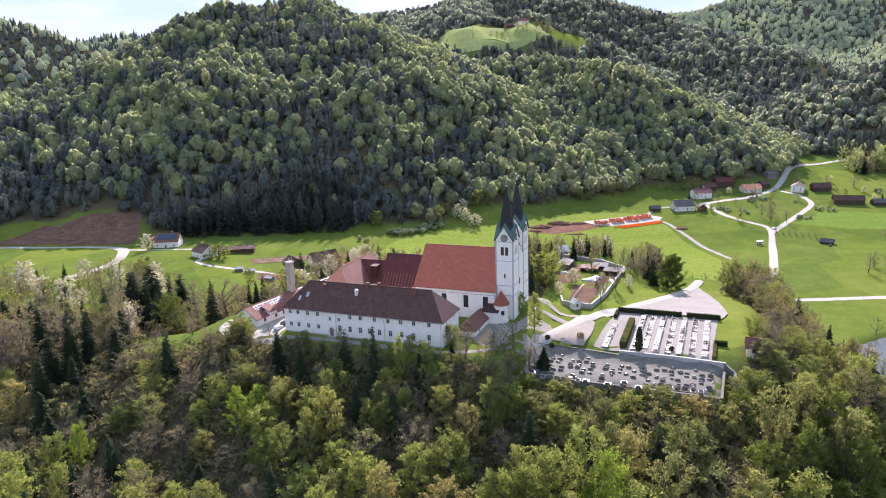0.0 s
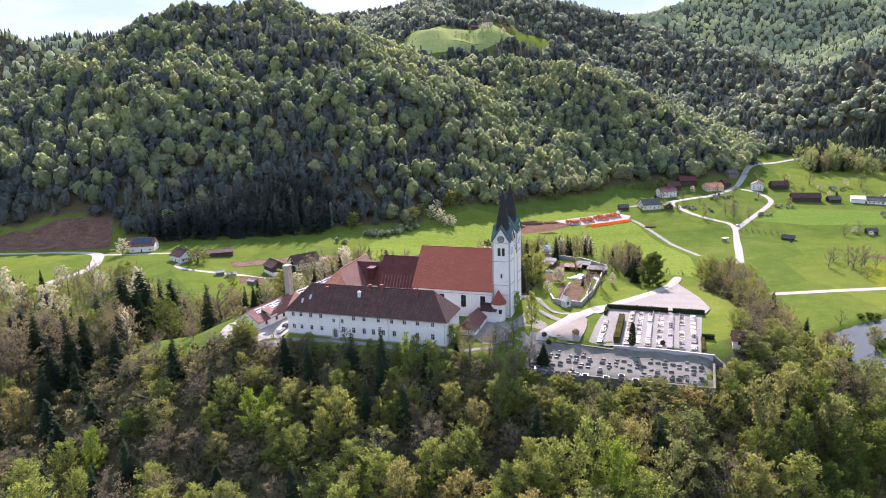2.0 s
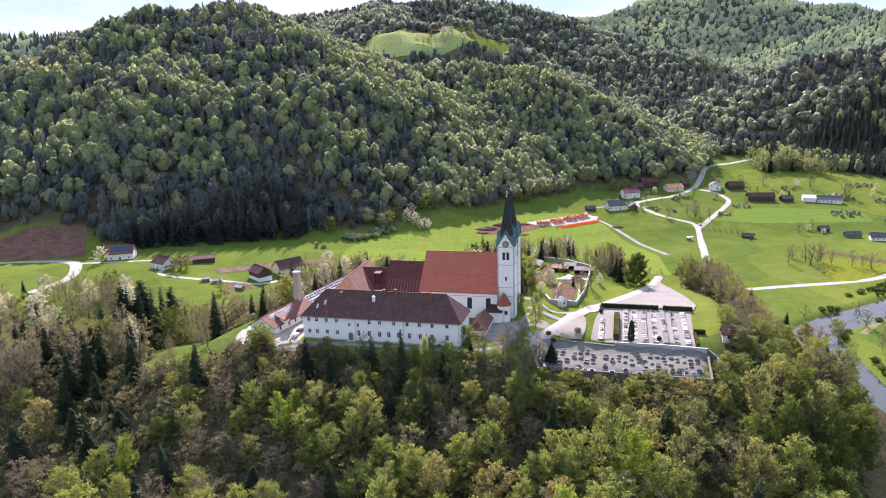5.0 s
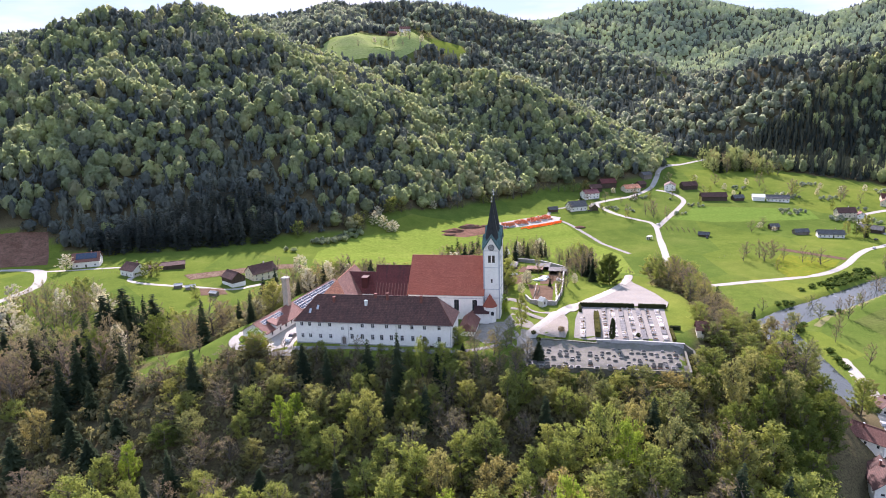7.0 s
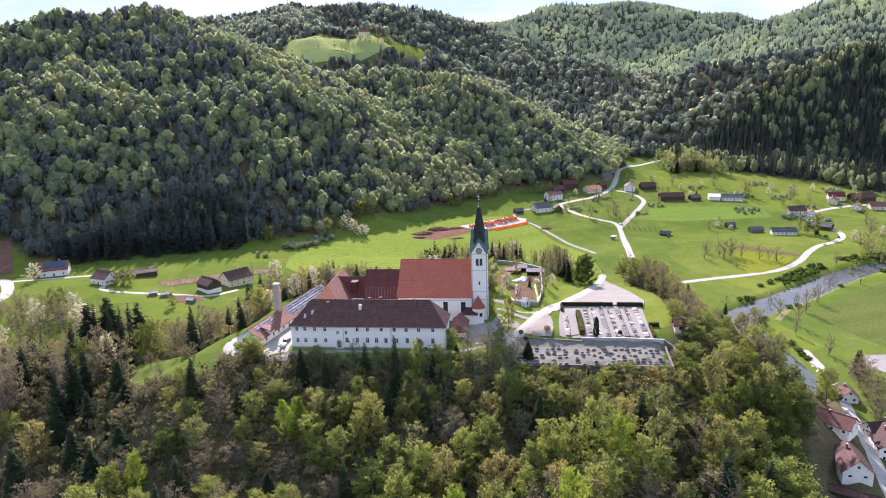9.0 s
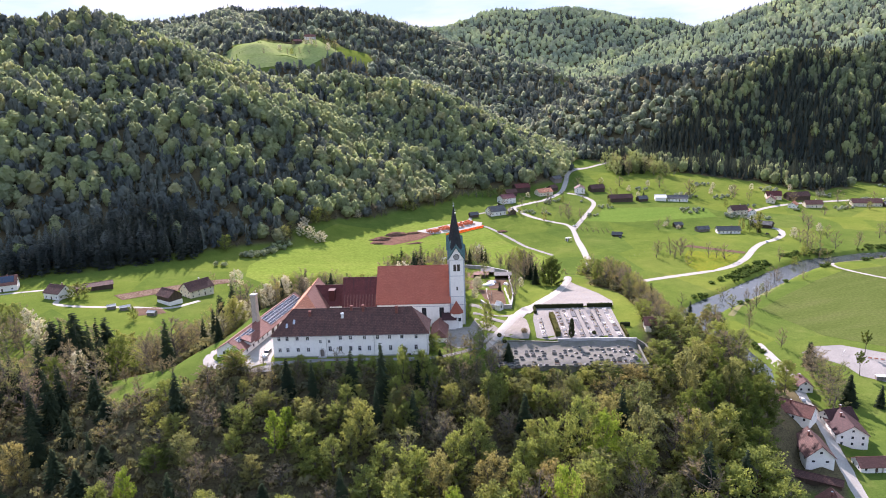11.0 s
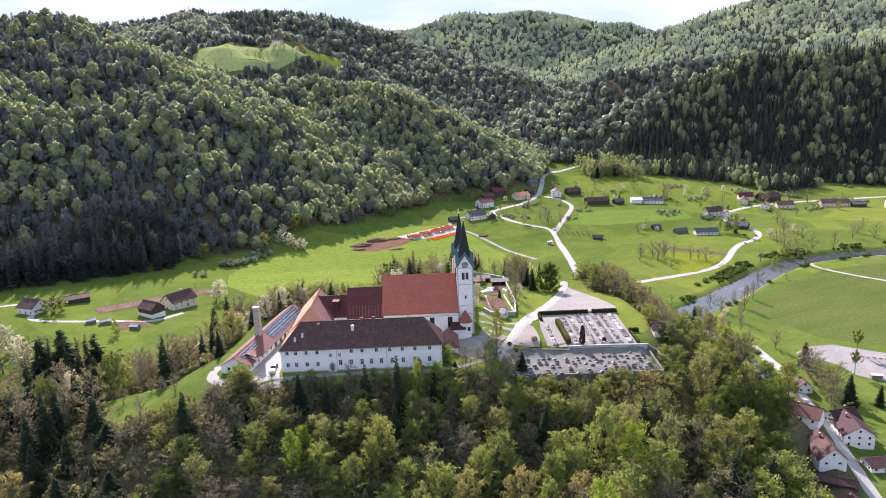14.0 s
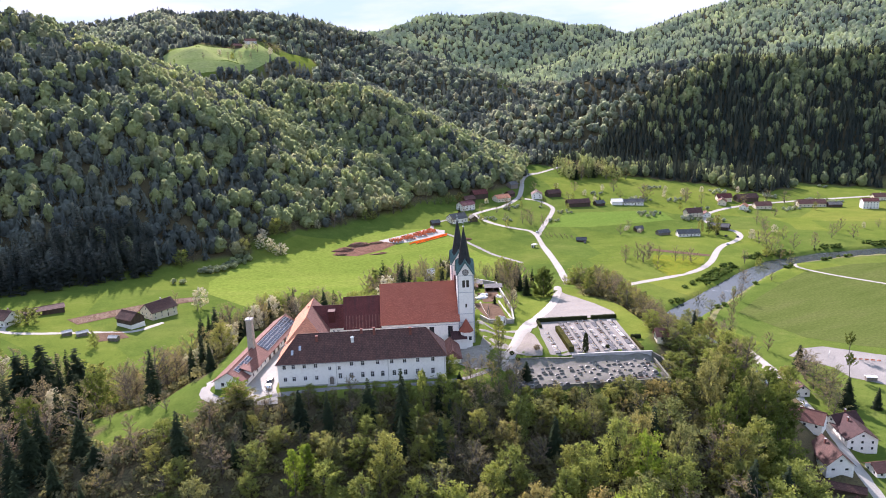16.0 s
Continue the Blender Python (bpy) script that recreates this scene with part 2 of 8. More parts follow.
SPIRE_DARK = surface("dark_metal_sheet", [(0.014, 0.016, 0.018), (0.03, 0.034, 0.036)], 0.5, 3.0, 0.6, 0.1, 0.2)
COPPER = surface("green_copper", [(0.045, 0.10, 0.095), (0.10, 0.185, 0.17)], 0.6, 4.0, 0.6, 0.1, 0.2, dirt=(0.035, 0.055, 0.055))
GLASS = plain("window_glass", (0.035, 0.038, 0.042), 0.2, 0.0, 0.35)
FRAME_W = plain("white_paint", (0.75, 0.75, 0.73), 0.5)
FRAME_D = plain("dark_paint", (0.07, 0.06, 0.05), 0.5)
WOOD_DARK = surface("dark_wood", [(0.05, 0.035, 0.025), (0.10, 0.07, 0.05)], 0.8, 6.0, 0.8, 0.3, stretch=(1, 1, 0.2))
WOOD_GREY = surface("weathered_wood", [(0.14, 0.12, 0.10), (0.24, 0.21, 0.18)], 0.8, 6.0, 0.85, 0.3, stretch=(1, 1, 0.2))
BRICK = surface("orange_brick", [(0.55, 0.14, 0.06), (0.68, 0.22, 0.10)], 0.8, 4.0, 0.85, 0.2)
ORANGE_NET = plain("orange_mesh", (0.80, 0.22, 0.04), 0.7)
CHIMNEY_BRICK = surface("chimney_brick", [(0.16, 0.06, 0.045), (0.24, 0.09, 0.07)], 1.5, 8.0, 0.9, 0.3)
METAL = plain("galvanised_metal", (0.5, 0.5, 0.5), 0.4, 0.8)
SOLAR = plain("solar_cells", (0.03, 0.045, 0.075), 0.15, 0.1, 0.6)
MARBLE = surface("pale_marble", [(0.33, 0.32, 0.305), (0.46, 0.45, 0.43)], 1.0, 8.0, 0.6, 0.05)
GRANITE = surface("dark_granite", [(0.06, 0.06, 0.06), (0.13, 0.13, 0.13)], 1.0, 10.0, 0.35, 0.05)
OLD_STONE = surface("lichened_stone", [(0.10, 0.097, 0.088), (0.19, 0.185, 0.17)], 1.0, 6.0, 0.9, 0.2, dirt=(0.10, 0.11, 0.07))
GRANITE_GREY = surface("grey_granite", [(0.22, 0.21, 0.20), (0.34, 0.33, 0.31)], 1.0, 10.0, 0.5, 0.05)
BARK = surface("bark", [(0.085, 0.07, 0.055), (0.16, 0.14, 0.115)], 0.9, 6.0, 0.9, 0.5)
LEAF_FRESH = leafy("fresh_leaves", [(0.18, 0.21, 0.076), (0.21, 0.245, 0.08), (0.24, 0.275, 0.086), (0.245, 0.245, 0.094)], 0.5)
LEAF_OLIVE = leafy("young_leaves", [(0.185, 0.195, 0.096), (0.215, 0.225, 0.10), (0.275, 0.225, 0.108), (0.188, 0.21, 0.092), (0.25, 0.235, 0.10)], 0.5)
LEAF_BUD = leafy("budding_twigs", [(0.21, 0.175, 0.13), (0.245, 0.205, 0.14), (0.22, 0.172, 0.14), (0.235, 0.21, 0.13)], 0.38)
LEAF_BLOSSOM = leafy("white_blossom", [(0.50, 0.47, 0.41), (0.58, 0.54, 0.47), (0.46, 0.45, 0.36)], 0.3)
LEAF_BRIGHT = leafy("bright_leaves", [(0.185, 0.255, 0.045), (0.215, 0.285, 0.05)], 0.5)
LEAF_PALE = leafy("pale_young_leaves", [(0.22, 0.26, 0.14), (0.26, 0.30, 0.15), (0.29, 0.33, 0.155), (0.27, 0.27, 0.17)], 0.5)
LEAF_DEEP = leafy("deep_green_leaves", [(0.10, 0.135, 0.04), (0.13, 0.16, 0.045)], 0.45)
NEEDLE = leafy("spruce_needles", [(0.026, 0.038, 0.024), (0.034, 0.048, 0.028), (0.044, 0.06, 0.034)], 0.15)
HEDGE = leafy("hedge_leaves", [(0.034, 0.042, 0.02), (0.05, 0.058, 0.026)], 0.2)
THUJA = leafy("thuja_leaves", [(0.085, 0.085, 0.032), (0.115, 0.11, 0.04)], 0.25)
LEAF_BANK = leafy("bank_shrubs", [(0.075, 0.115, 0.03), (0.10, 0.145, 0.04), (0.14, 0.165, 0.06)], 0.4, "tint", 0.05)
# the far wood colours hold painted haze: paler and bluer than real leaves
HAZE_TONE = (1.1, 1.14, 0.98)
WOOD_BROAD = leafy("hazed_broadleaf", [(0.22, 0.255, 0.19), (0.29, 0.33, 0.205), (0.35, 0.395, 0.215), (0.34, 0.335, 0.22), (0.42, 0.455, 0.235)], 0.55, "tint", 0.03, HAZE_TONE)
# undergrowth tone kept low, so the colour reads as shade below the trees
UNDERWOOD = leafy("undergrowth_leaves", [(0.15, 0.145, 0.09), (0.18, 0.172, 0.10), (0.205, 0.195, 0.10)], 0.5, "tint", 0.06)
WOOD_MID = leafy("hazed_hill_beech", [(0.25, 0.29, 0.26), (0.305, 0.345, 0.28), (0.35, 0.39, 0.29), (0.335, 0.34, 0.285), (0.395, 0.425, 0.30)], 0.58, "tint", 0.03, HAZE_TONE)
WOOD_FAR = leafy("hazed_far_beech", [(0.41, 0.46, 0.41), (0.465, 0.52, 0.425), (0.52, 0.57, 0.43), (0.455, 0.475, 0.42)], 0.68, "tint", 0.01, (1.1, 1.14, 1.05))
WOOD_NEEDLE = leafy("hazed_conifer", [(0.10, 0.118, 0.117), (0.126, 0.146, 0.139), (0.155, 0.175, 0.156)], 0.34, "tint", 0.03, (1.1, 1.12, 1.0))
# dense spruce, with the shade at the hill's foot put into its tone
STAND = leafy("dense_shaded_spruce", [(0.04, 0.05, 0.048), (0.054, 0.066, 0.06), (0.07, 0.083, 0.068)], 0.2, "tint", 0.03)


# ---- building blocks ----
def part(name, bm, material, parent=None, label="", at=None):
    """One mesh object from a bmesh, under a thing or a part."""
    me = bpy.data.meshes.new(name)
    bm.to_mesh(me)
    bm.free()
    me.materials.append(material)
    ob = new(name, me)
    if parent is not None:
        ob.parent = parent
    if at is not None:
        ob.matrix_basis = at
    if label:
        ob["label"] = label
    return ob


def thing(name, m, label, category, group="", kind=""):
    ob = new(name)
    ob.matrix_basis = m
    ob.empty_display_size = 1.0
    return tagged(ob, label, category, group, kind)


def box(bm, x0, x1, y0, y1, z0, z1, m=None):
    vs = [bm.verts.new((x, y, z) if m is None else m @ Vector((x, y, z))) for z in (z0, z1) for x, y in ((x0, y0), (x1, y0), (x1, y1), (x0, y1))]
    for f in ((3, 2, 1, 0), (4, 5, 6, 7), (0, 1, 5, 4), (1, 2, 6, 5), (2, 3, 7, 6), (3, 0, 4, 7)):
        bm.faces.new([vs[i] for i in f])
    return vs


def bevelled(x0, x1, y0, y1, z0, z1, r=0.03):
    bm = bmesh.new()
    box(bm, x0, x1, y0, y1, z0, z1)
    bmesh.ops.bevel(bm, geom=bm.edges[:], offset=r, segments=1, affect="EDGES")
    return bm


def prism(bm, ring, z0, z1, top=1.0, centre=None):
    """A prism over a ring of x, y; its top ring may be drawn in."""
    cx, cy = centre or (sum(p[0] for p in ring) / len(ring), sum(p[1] for p in ring) / len(ring))
    lo = [bm.verts.new((x, y, z0)) for x, y in ring]
    hi = [bm.verts.new((cx + (x - cx) * top, cy + (y - cy) * top, z1)) for x, y in ring]
    n = len(ring)
    for i in range(n):
        bm.faces.new((lo[i], lo[(i + 1) % n], hi[(i + 1) % n], hi[i]))
    bm.faces.new(hi)
    bm.faces.new(lo[::-1])


def circle(r, n, cx=0.0, cy=0.0, turn=0.0):
    return [(cx + r * math.cos(turn + 2 * math.pi * i / n), cy + r * math.sin(turn + 2 * math.pi * i / n)) for i in range(n)]


def facade(bm, p, q, z0, z1, holes, depth=0.22):
    """An upright wall face from p to q (outside on its right hand), with openings (s0, s1, za, zb) and their reveals."""
    p, q = Vector(p), Vector(q)
    length = (q - p).length
    u = (q - p) / length
    inward = Vector((-u.y, u.x))
    ss = sorted({0.0, length, *[round(v, 3) for h in holes for v in h[:2]]})
    zs = sorted({z0, z1, *[round(v, 3) for h in holes for v in h[2:]]})

    def at(s, z, d=0.0):
        w = p + u * s + inward * d
        return bm.verts.new((w.x, w.y, z))

    for s0, s1 in zip(ss, ss[1:]):
        for a, b in zip(zs, zs[1:]):
            sm, zm = (s0 + s1) / 2, (a + b) / 2
            if any(h[0] < sm < h[1] and h[2] < zm < h[3] for h in holes):
                continue
            bm.faces.new((at(s0, a), at(s1, a), at(s1, b), at(s0, b)))
    for s0, s1, a, b in holes:
        bm.faces.new((at(s0, a), at(s1, a), at(s1, a, depth), at(s0, a, depth)))
        bm.faces.new((at(s0, b), at(s0, b, depth), at(s1, b, depth), at(s1, b)))
        bm.faces.new((at(s0, a), at(s0, a, depth), at(s0, b, depth), at(s0, b)))
        bm.faces.new((at(s1, a), at(s1, b), at(s1, b, depth), at(s1, a, depth)))


def window(parent, p, q, s, z, w, h, frame_mat=FRAME_W, depth=0.16, bars=1, name="window", sill=True):
    """A window set in the wall from p to q, its middle s along and its foot at z: frame, panes, sill."""
    p, q = Vector(p), Vector(q)
    u = (q - p).normalized()
    m = Matrix(((u.x, -u.y, 0, p.x + u.x * s - u.y * depth), (u.y, u.x, 0, p.y + u.y * s + u.x * depth), (0, 0, 1, z), (0, 0, 0, 1)))
    bm = bmesh.new()
    t = 0.09
    loops = [[bm.verts.new((sx * (w / 2 - i), y, i if lo else h - i)) for sx, lo in ((-1, 1), (1, 1), (1, 0), (-1, 0))] for i, y in ((0, 0.03), (0, -0.05), (t, -0.05), (t, 0.03))]
    for la, lb in zip(loops, loops[1:]):
        for i in range(4):
            bm.faces.new((la[i], la[(i + 1) % 4], lb[(i + 1) % 4], lb[i]))
    bmesh.ops.recalc_face_normals(bm, faces=bm.faces[:])
    win = part(name, bm, frame_mat, parent, at=m)
    if bars:
        for x0, x1, a, b in ((-0.05, 0.05, t, h - t), (-w / 2 + t, w / 2 - t, h * 0.62, h * 0.62 + 0.06)):
            bm = bmesh.new()
            box(bm, x0, x1, -0.045 if x0 == -0.05 else -0.035, 0.02, a, b)
            part("glazing_bar", bm, frame_mat, win)
    bm = bmesh.new()
    box(bm, -w / 2 + 0.02, w / 2 - 0.02, 0.035, 0.06, 0.02, h - 0.02)
    part("pane", bm, GLASS, win)
    if sill:
        bm = bmesh.new()
        box(bm, -w / 2 - 0.06, w / 2 + 0.06, -depth - 0.08, 0.0, -0.07, -0.003)
        part("sill", bm, frame_mat, win)
    return win


def slope(bm, pts, thick=0.22):
    """A roof plane through 3 or 4 points (outward side counter-clockwise) with thickness and metre UVs down the slope."""
    pts = [Vector(p) for p in pts]
    n = (pts[1] - pts[0]).cross(pts[2] - pts[0]).normalized()
    if n.z < 0:
        pts, n = pts[::-1], -n
    down = Vector((n.x, n.y, 0))
    along = Vector((0, 0, 1)).cross(n).normalized() if down.length > 1e-4 else Vector((1, 0, 0))
    across = n.cross(along)
    uv = bm.loops.layers.uv.verify()
    top = [bm.verts.new(p) for p in pts]
    low = [bm.verts.new(p - Vector((0, 0, thick))) for p in pts]
    faces = [bm.faces.new(top), bm.faces.new(low[::-1])]
    k = len(pts)
    for i in range(k):
        faces.append(bm.faces.new((top[i], low[i], low[(i + 1) % k], top[(i + 1) % k])))
    for f in faces:
        for lp in f.loops:
            lp[uv].uv = (lp.vert.co.dot(along), lp.vert.co.dot(across))


def gable_roof(parent, x0, x1, y0, y1, ze, zr, material, over=0.5, hip0=0.0, hip1=0.0, half0=None, half1=None, name="roof", mats=None, ridge=True):
    """A roof with its ridge along x over the walls x0..x1, y0..y1. hip0, hip1: how far the ridge ends are drawn in (0: gable)."""
    ym, k = (y0 + y1) / 2, (zr - ze) / ((y1 - y0) / 2)
    zo = ze - over * k
    a, b, c, d = x0 - over, x1 + over, y0 - over, y1 + over
    r0 = (a + hip0, ym, zr) if hip0 else (a, ym, zr)
    r1 = (b - hip1, ym, zr) if hip1 else (b, ym, zr)
    mats = mats or {}
    bm = bmesh.new()
    slope(bm, [(a, c, zo), (b, c, zo), r1, r0])
    roof = part(name, bm, mats.get("front", material), parent)
    bm = bmesh.new()
    slope(bm, [(b, d, zo), (a, d, zo), r0, r1])
    part("rear_slope", bm, mats.get("rear", material), roof)
    if hip0:
        bm = bmesh.new()
        slope(bm, [(a, d, zo), (a, c, zo), r0])
        part("hip", bm, mats.get("hip0", material), roof)
    if hip1:
        bm = bmesh.new()
        slope(bm, [(b, c, zo), (b, d, zo), r1])
        part("hip", bm, mats.get("hip1", material), roof)
    if ridge:
        bm = bmesh.new()
        box(bm, r0[0], r1[0], ym - 0.16, ym + 0.16, zr - 0.08, zr + 0.1)
        bmesh.ops.bevel(bm, geom=bm.edges[:], offset=0.06, segments=1, affect="EDGES")
        part("ridge", bm, mats.get("ridge", material), roof)
    return roof


def shell(bm, x0, x1, y0, y1, z0, ze, zr, holes=None, gables=True, gable_axis="x"):
    """Four walls with openings; gable triangles close the two ends."""
    holes = holes or {}
    facade(bm, (x0, y0), (x1, y0), z0, ze, holes.get("front", []))
    facade(bm, (x1, y0), (x1, y1), z0, ze, holes.get("right", []))
    facade(bm, (x1, y1), (x0, y1), z0, ze, holes.get("back", []))
    facade(bm, (x0, y1), (x0, y0), z0, ze, holes.get("left", []))
    if gables:
        for x in (x0, x1):
            vs = [bm.verts.new(v) for v in ((x, y0, ze), (x, y1, ze), (x, (y0 + y1) / 2, zr))]
            bm.faces.new(vs if x == x1 else vs[::-1])
    bm.normal_update()


def house(name, x, y, turn, length, width, eave, ridge, wall_mat, roof_mat, label, category="house", rows=(), cols=4, hip=0.0, chimney=True, over=0.6, door=True, win=(1.1, 1.3), frame_mat=FRAME_W, group="", balcony=False, base_low=2.0, z=None, wood_gable=False, front_side="front"):
    """A small house with its ridge along its own x; the origin is the middle of its footprint."""
    z = float(height(x, y)) if z is None else z
    h = thing(name, pose(x, y, z, 0, 0, turn), label, category, group)
    x0, x1, y0, y1 = -length / 2, length / 2, -width / 2, width / 2
    sides = {"front": ((x0, y0), (x1, y0), length), "right": ((x1, y0), (x1, y1), width), "back": ((x1, y1), (x0, y1), length), "left": ((x0, y1), (x0, y0), width)}
    holes, wins = {}, []
    for side, (p, q, ln) in sides.items():
        n = cols if ln == length else max(2, round(cols * width / length))
        hs = []
        for row in rows:
            if row + win[1] > eave:
                continue
            for i in range(n):
                s = ln * (i + 0.5) / n
                w = win[0]
                if door and side == front_side and row == rows[0] and i == n // 2:
                    hs.append((s - 0.55, s + 0.55, 0.05, 2.15))
                    wins.append((p, q, s, 0.05, 1.1, 2.1, "door"))
                    continue
                hs.append((s - w / 2, s + w / 2, row, row + win[1]))
                wins.append((p, q, s, row, w, win[1], "window"))
        holes[side] = hs
    bm = bmesh.new()
    shell(bm, x0, x1, y0, y1, -base_low, eave, ridge, holes, gables=not hip)
    part("wall", bm, wall_mat, h)
    for p, q, s, zz, w, hh, what in wins:
        if what == "door":
            u = (Vector(q) - Vector(p)).normalized()
            m = Matrix(((u.x, -u.y, 0, p[0] + u.x * s - u.y * 0.14), (u.y, u.x, 0, p[1] + u.y * s + u.x * 0.14), (0, 0, 1, zz), (0, 0, 0, 1)))
            part("door", bevelled(-w / 2, w / 2, -0.04, 0.05, 0, hh, 0.02), WOOD_DARK, h, at=m)
        else:
            window(h, p, q, s, zz, w, hh, frame_mat, bars=0)
    if not hip and rows:
        # attic windows in the gables, proud of the wall
        for xx, side in ((x0, -1), (x1, 1)):
            if wood_gable:
                bm = bmesh.new()
                v = [bm.verts.new((xx + side * d, yy, zz)) for d in (0.0, 0.07) for yy, zz in ((y0 + 0.1, eave + 0.1), (y1 - 0.1, eave + 0.1), (0, ridge - 0.15))]
                bm.faces.new(v[3:])
                for i in range(3):
                    bm.faces.new((v[i], v[(i + 1) % 3], v[3 + (i + 1) % 3], v[3 + i]))
                bmesh.ops.recalc_face_normals(bm, faces=bm.faces[:])
                part("gable_boarding", bm, WOOD_DARK, h)
            zz = eave + (ridge - eave) * 0.22
            bm = bmesh.new()
            o = 0.08 if wood_gable else 0.0
            box(bm, min(xx + side * o, xx + side * (o + 0.06)), max(xx + side * o, xx + side * (o + 0.06)), -0.55, 0.55, zz, zz + 1.1)
            w = part("attic_window", bm, frame_mat, h)
            bm = bmesh.new()
            box(bm, xx + side * (o + 0.075) - 0.012, xx + side * (o + 0.075) + 0.012, -0.45, 0.45, zz + 0.1, zz + 1.0)
            part("pane", bm, GLASS, w)
    roof = gable_roof(h, x0, x1, y0, y1, eave, ridge, roof_mat, over, hip, hip)
    if chimney:
        cx, cy = length * 0.18, width * 0.12
        zt = ridge + 0.7
        bm = bmesh.new()
        box(bm, cx - 0.3, cx + 0.3, cy - 0.3, cy + 0.3, eave, zt)
        ch = part("chimney", bm, PLASTER_OLD if wall_mat is not PLASTER else CHIMNEY_BRICK, h)
        bm = bmesh.new()
        box(bm, cx - 0.38, cx + 0.38, cy - 0.38, cy + 0.38, zt + 0.003, zt + 0.12)
        part("cap", bm, CONCRETE, ch)
    if balcony:
        bm = bmesh.new()
        box(bm, x1 + 0.003, x1 + 1.2, y0 + 0.5, y1 - 0.5, 2.7, 2.85)
        bl = part("balcony", bm, CONCRETE, h)
        bm = bmesh.new()
        box(bm, x1 + 1.14, x1 + 1.2, y0 + 0.5, y1 - 0.5, 2.86, 3.8)
        part("parapet", bm, WOOD_DARK if wood_gable else PLASTER, bl)
    return h


# ---- terrain ----
def smooth(a, b, x):
    t = np.clip((x - a) / (b - a), 0.0, 1.0)
    return t * t * (3 - 2 * t)


def seg_dist(x, y, x0, y0, x1, y1):
    """Distance to a stretch and how far along it (0 to 1) the nearest point lies."""
    dx, dy = x1 - x0, y1 - y0
    k = np.clip(((x - x0) * dx + (y - y0) * dy) / (dx * dx + dy * dy), 0, 1)
    return np.hypot(x - x0 - k * dx, y - y0 - k * dy), k


def ripple(x, y, size, seed):
    """Cheap smooth waves, about -1 to 1."""
    a, b = x / size, y / size
    return (np.sin(a * 1.3 + 2.1 * np.sin(b * 0.7 + seed) + seed) + np.sin(b * 1.7 - 1.3 * np.sin(a * 0.9 + 2 * seed)) + np.sin((a + b) * 0.8 + 3 * seed)) / 3


# crests of the hills: x, y, z, reach of the flank on the foot's level
HILLS = [
    [(-900, 640, 40, 330), (-600, 760, 75, 350), (-430, 830, 84, 330), (-330, 890, 140, 350), (-250, 940, 190, 400), (-160, 985, 186, 460), (-20, 1040, 112, 410), (110, 1010, 104, 320), (220, 950, 92, 250), (330, 900, 38, 130), (380, 890, 0, 70)],
    [(-10, 1140, 132, 300), (60, 1240, 180, 320), (88, 1373, 200, 350), (40, 1600, 235, 450), (60, 1900, 285, 500)],
    [(-900, 1900, 230, 600), (-420, 1930, 250, 550), (-150, 1900, 262, 500), (60, 1900, 296, 500), (290, 1870, 306, 520), (440, 1840, 268, 500), (580, 1650, 180, 400), (690, 1400, 110, 280), (745, 1260, 45, 160)],
    [(600, 3050, 300, 900), (930, 2850, 330, 900), (1170, 2760, 380, 900), (1400, 2650, 396, 900), (1580, 2550, 358, 900), (1900, 2350, 275, 800), (2300, 2300, 260, 800)],
    [(1180, 1900, 150, 560), (1340, 1660, 240, 680), (1493, 1517, 296, 800), (1680, 1290, 345, 850), (1950, 1000, 380, 850), (2100, 500, 350, 850)],
    [(620, 1090, 70, 160), (690, 1010, 108, 190), (760, 930, 128, 220), (900, 820, 125, 240), (1100, 640, 135, 260), (1300, 400, 150, 300), (1450, 100, 160, 300)],
    [(-2200, 1500, 330, 700), (-1300, 1560, 330, 600), (-1000, 1700, 270, 500), (-800, 1800, 190, 500)],
    [(60, 1290, 190, 320), (155, 1280, 185, 310), (240, 1250, 164, 270)],
    [(150, 1240, 184, 290), (170, 1330, 200, 300)],
    [(-1500, 300, 120, 500), (-1100, 560, 60, 350)],
]
# spurs of the church's hill: ends, heights, half width, fall to the front and to the back
SPURS = [(-290, 236, -96, 252, -24.0, -8.0, 10, 62, 60), (-64, 248, 66, 231, 3.0, -1.6, 12, 108, 62), (60, 232, 92, 226, -1.6, -2.8, 14, 82, 56), (-66, 256, -30, 300, 1.0, 2.0, 9, 56, 56), (45, 262, 103, 308, -2.8, -10.5, 16, 45, 45), (40, 262, 74, 345, -2.6, -8.0, 22, 50, 50), (88, 246, 112, 300, -2.9, -10.0, 22, 48, 48)]

PADS = [(-21, 78, -5, 62, 2.0, 7), (104, 141, 26, 67, -2.7, 5), (84, 141, 5, 22, -5.2, 5)]


def valley(x, y):
    z = -50 + 22 * smooth(150, -200, x) + 0.09 * np.maximum(0, y - 540) * smooth(900, 500, np.abs(x - 100))
    return z + 0.6 * ripple(x, y, 60, 1.0) * smooth(30, 90, np.hypot(x - 10, y - 240))


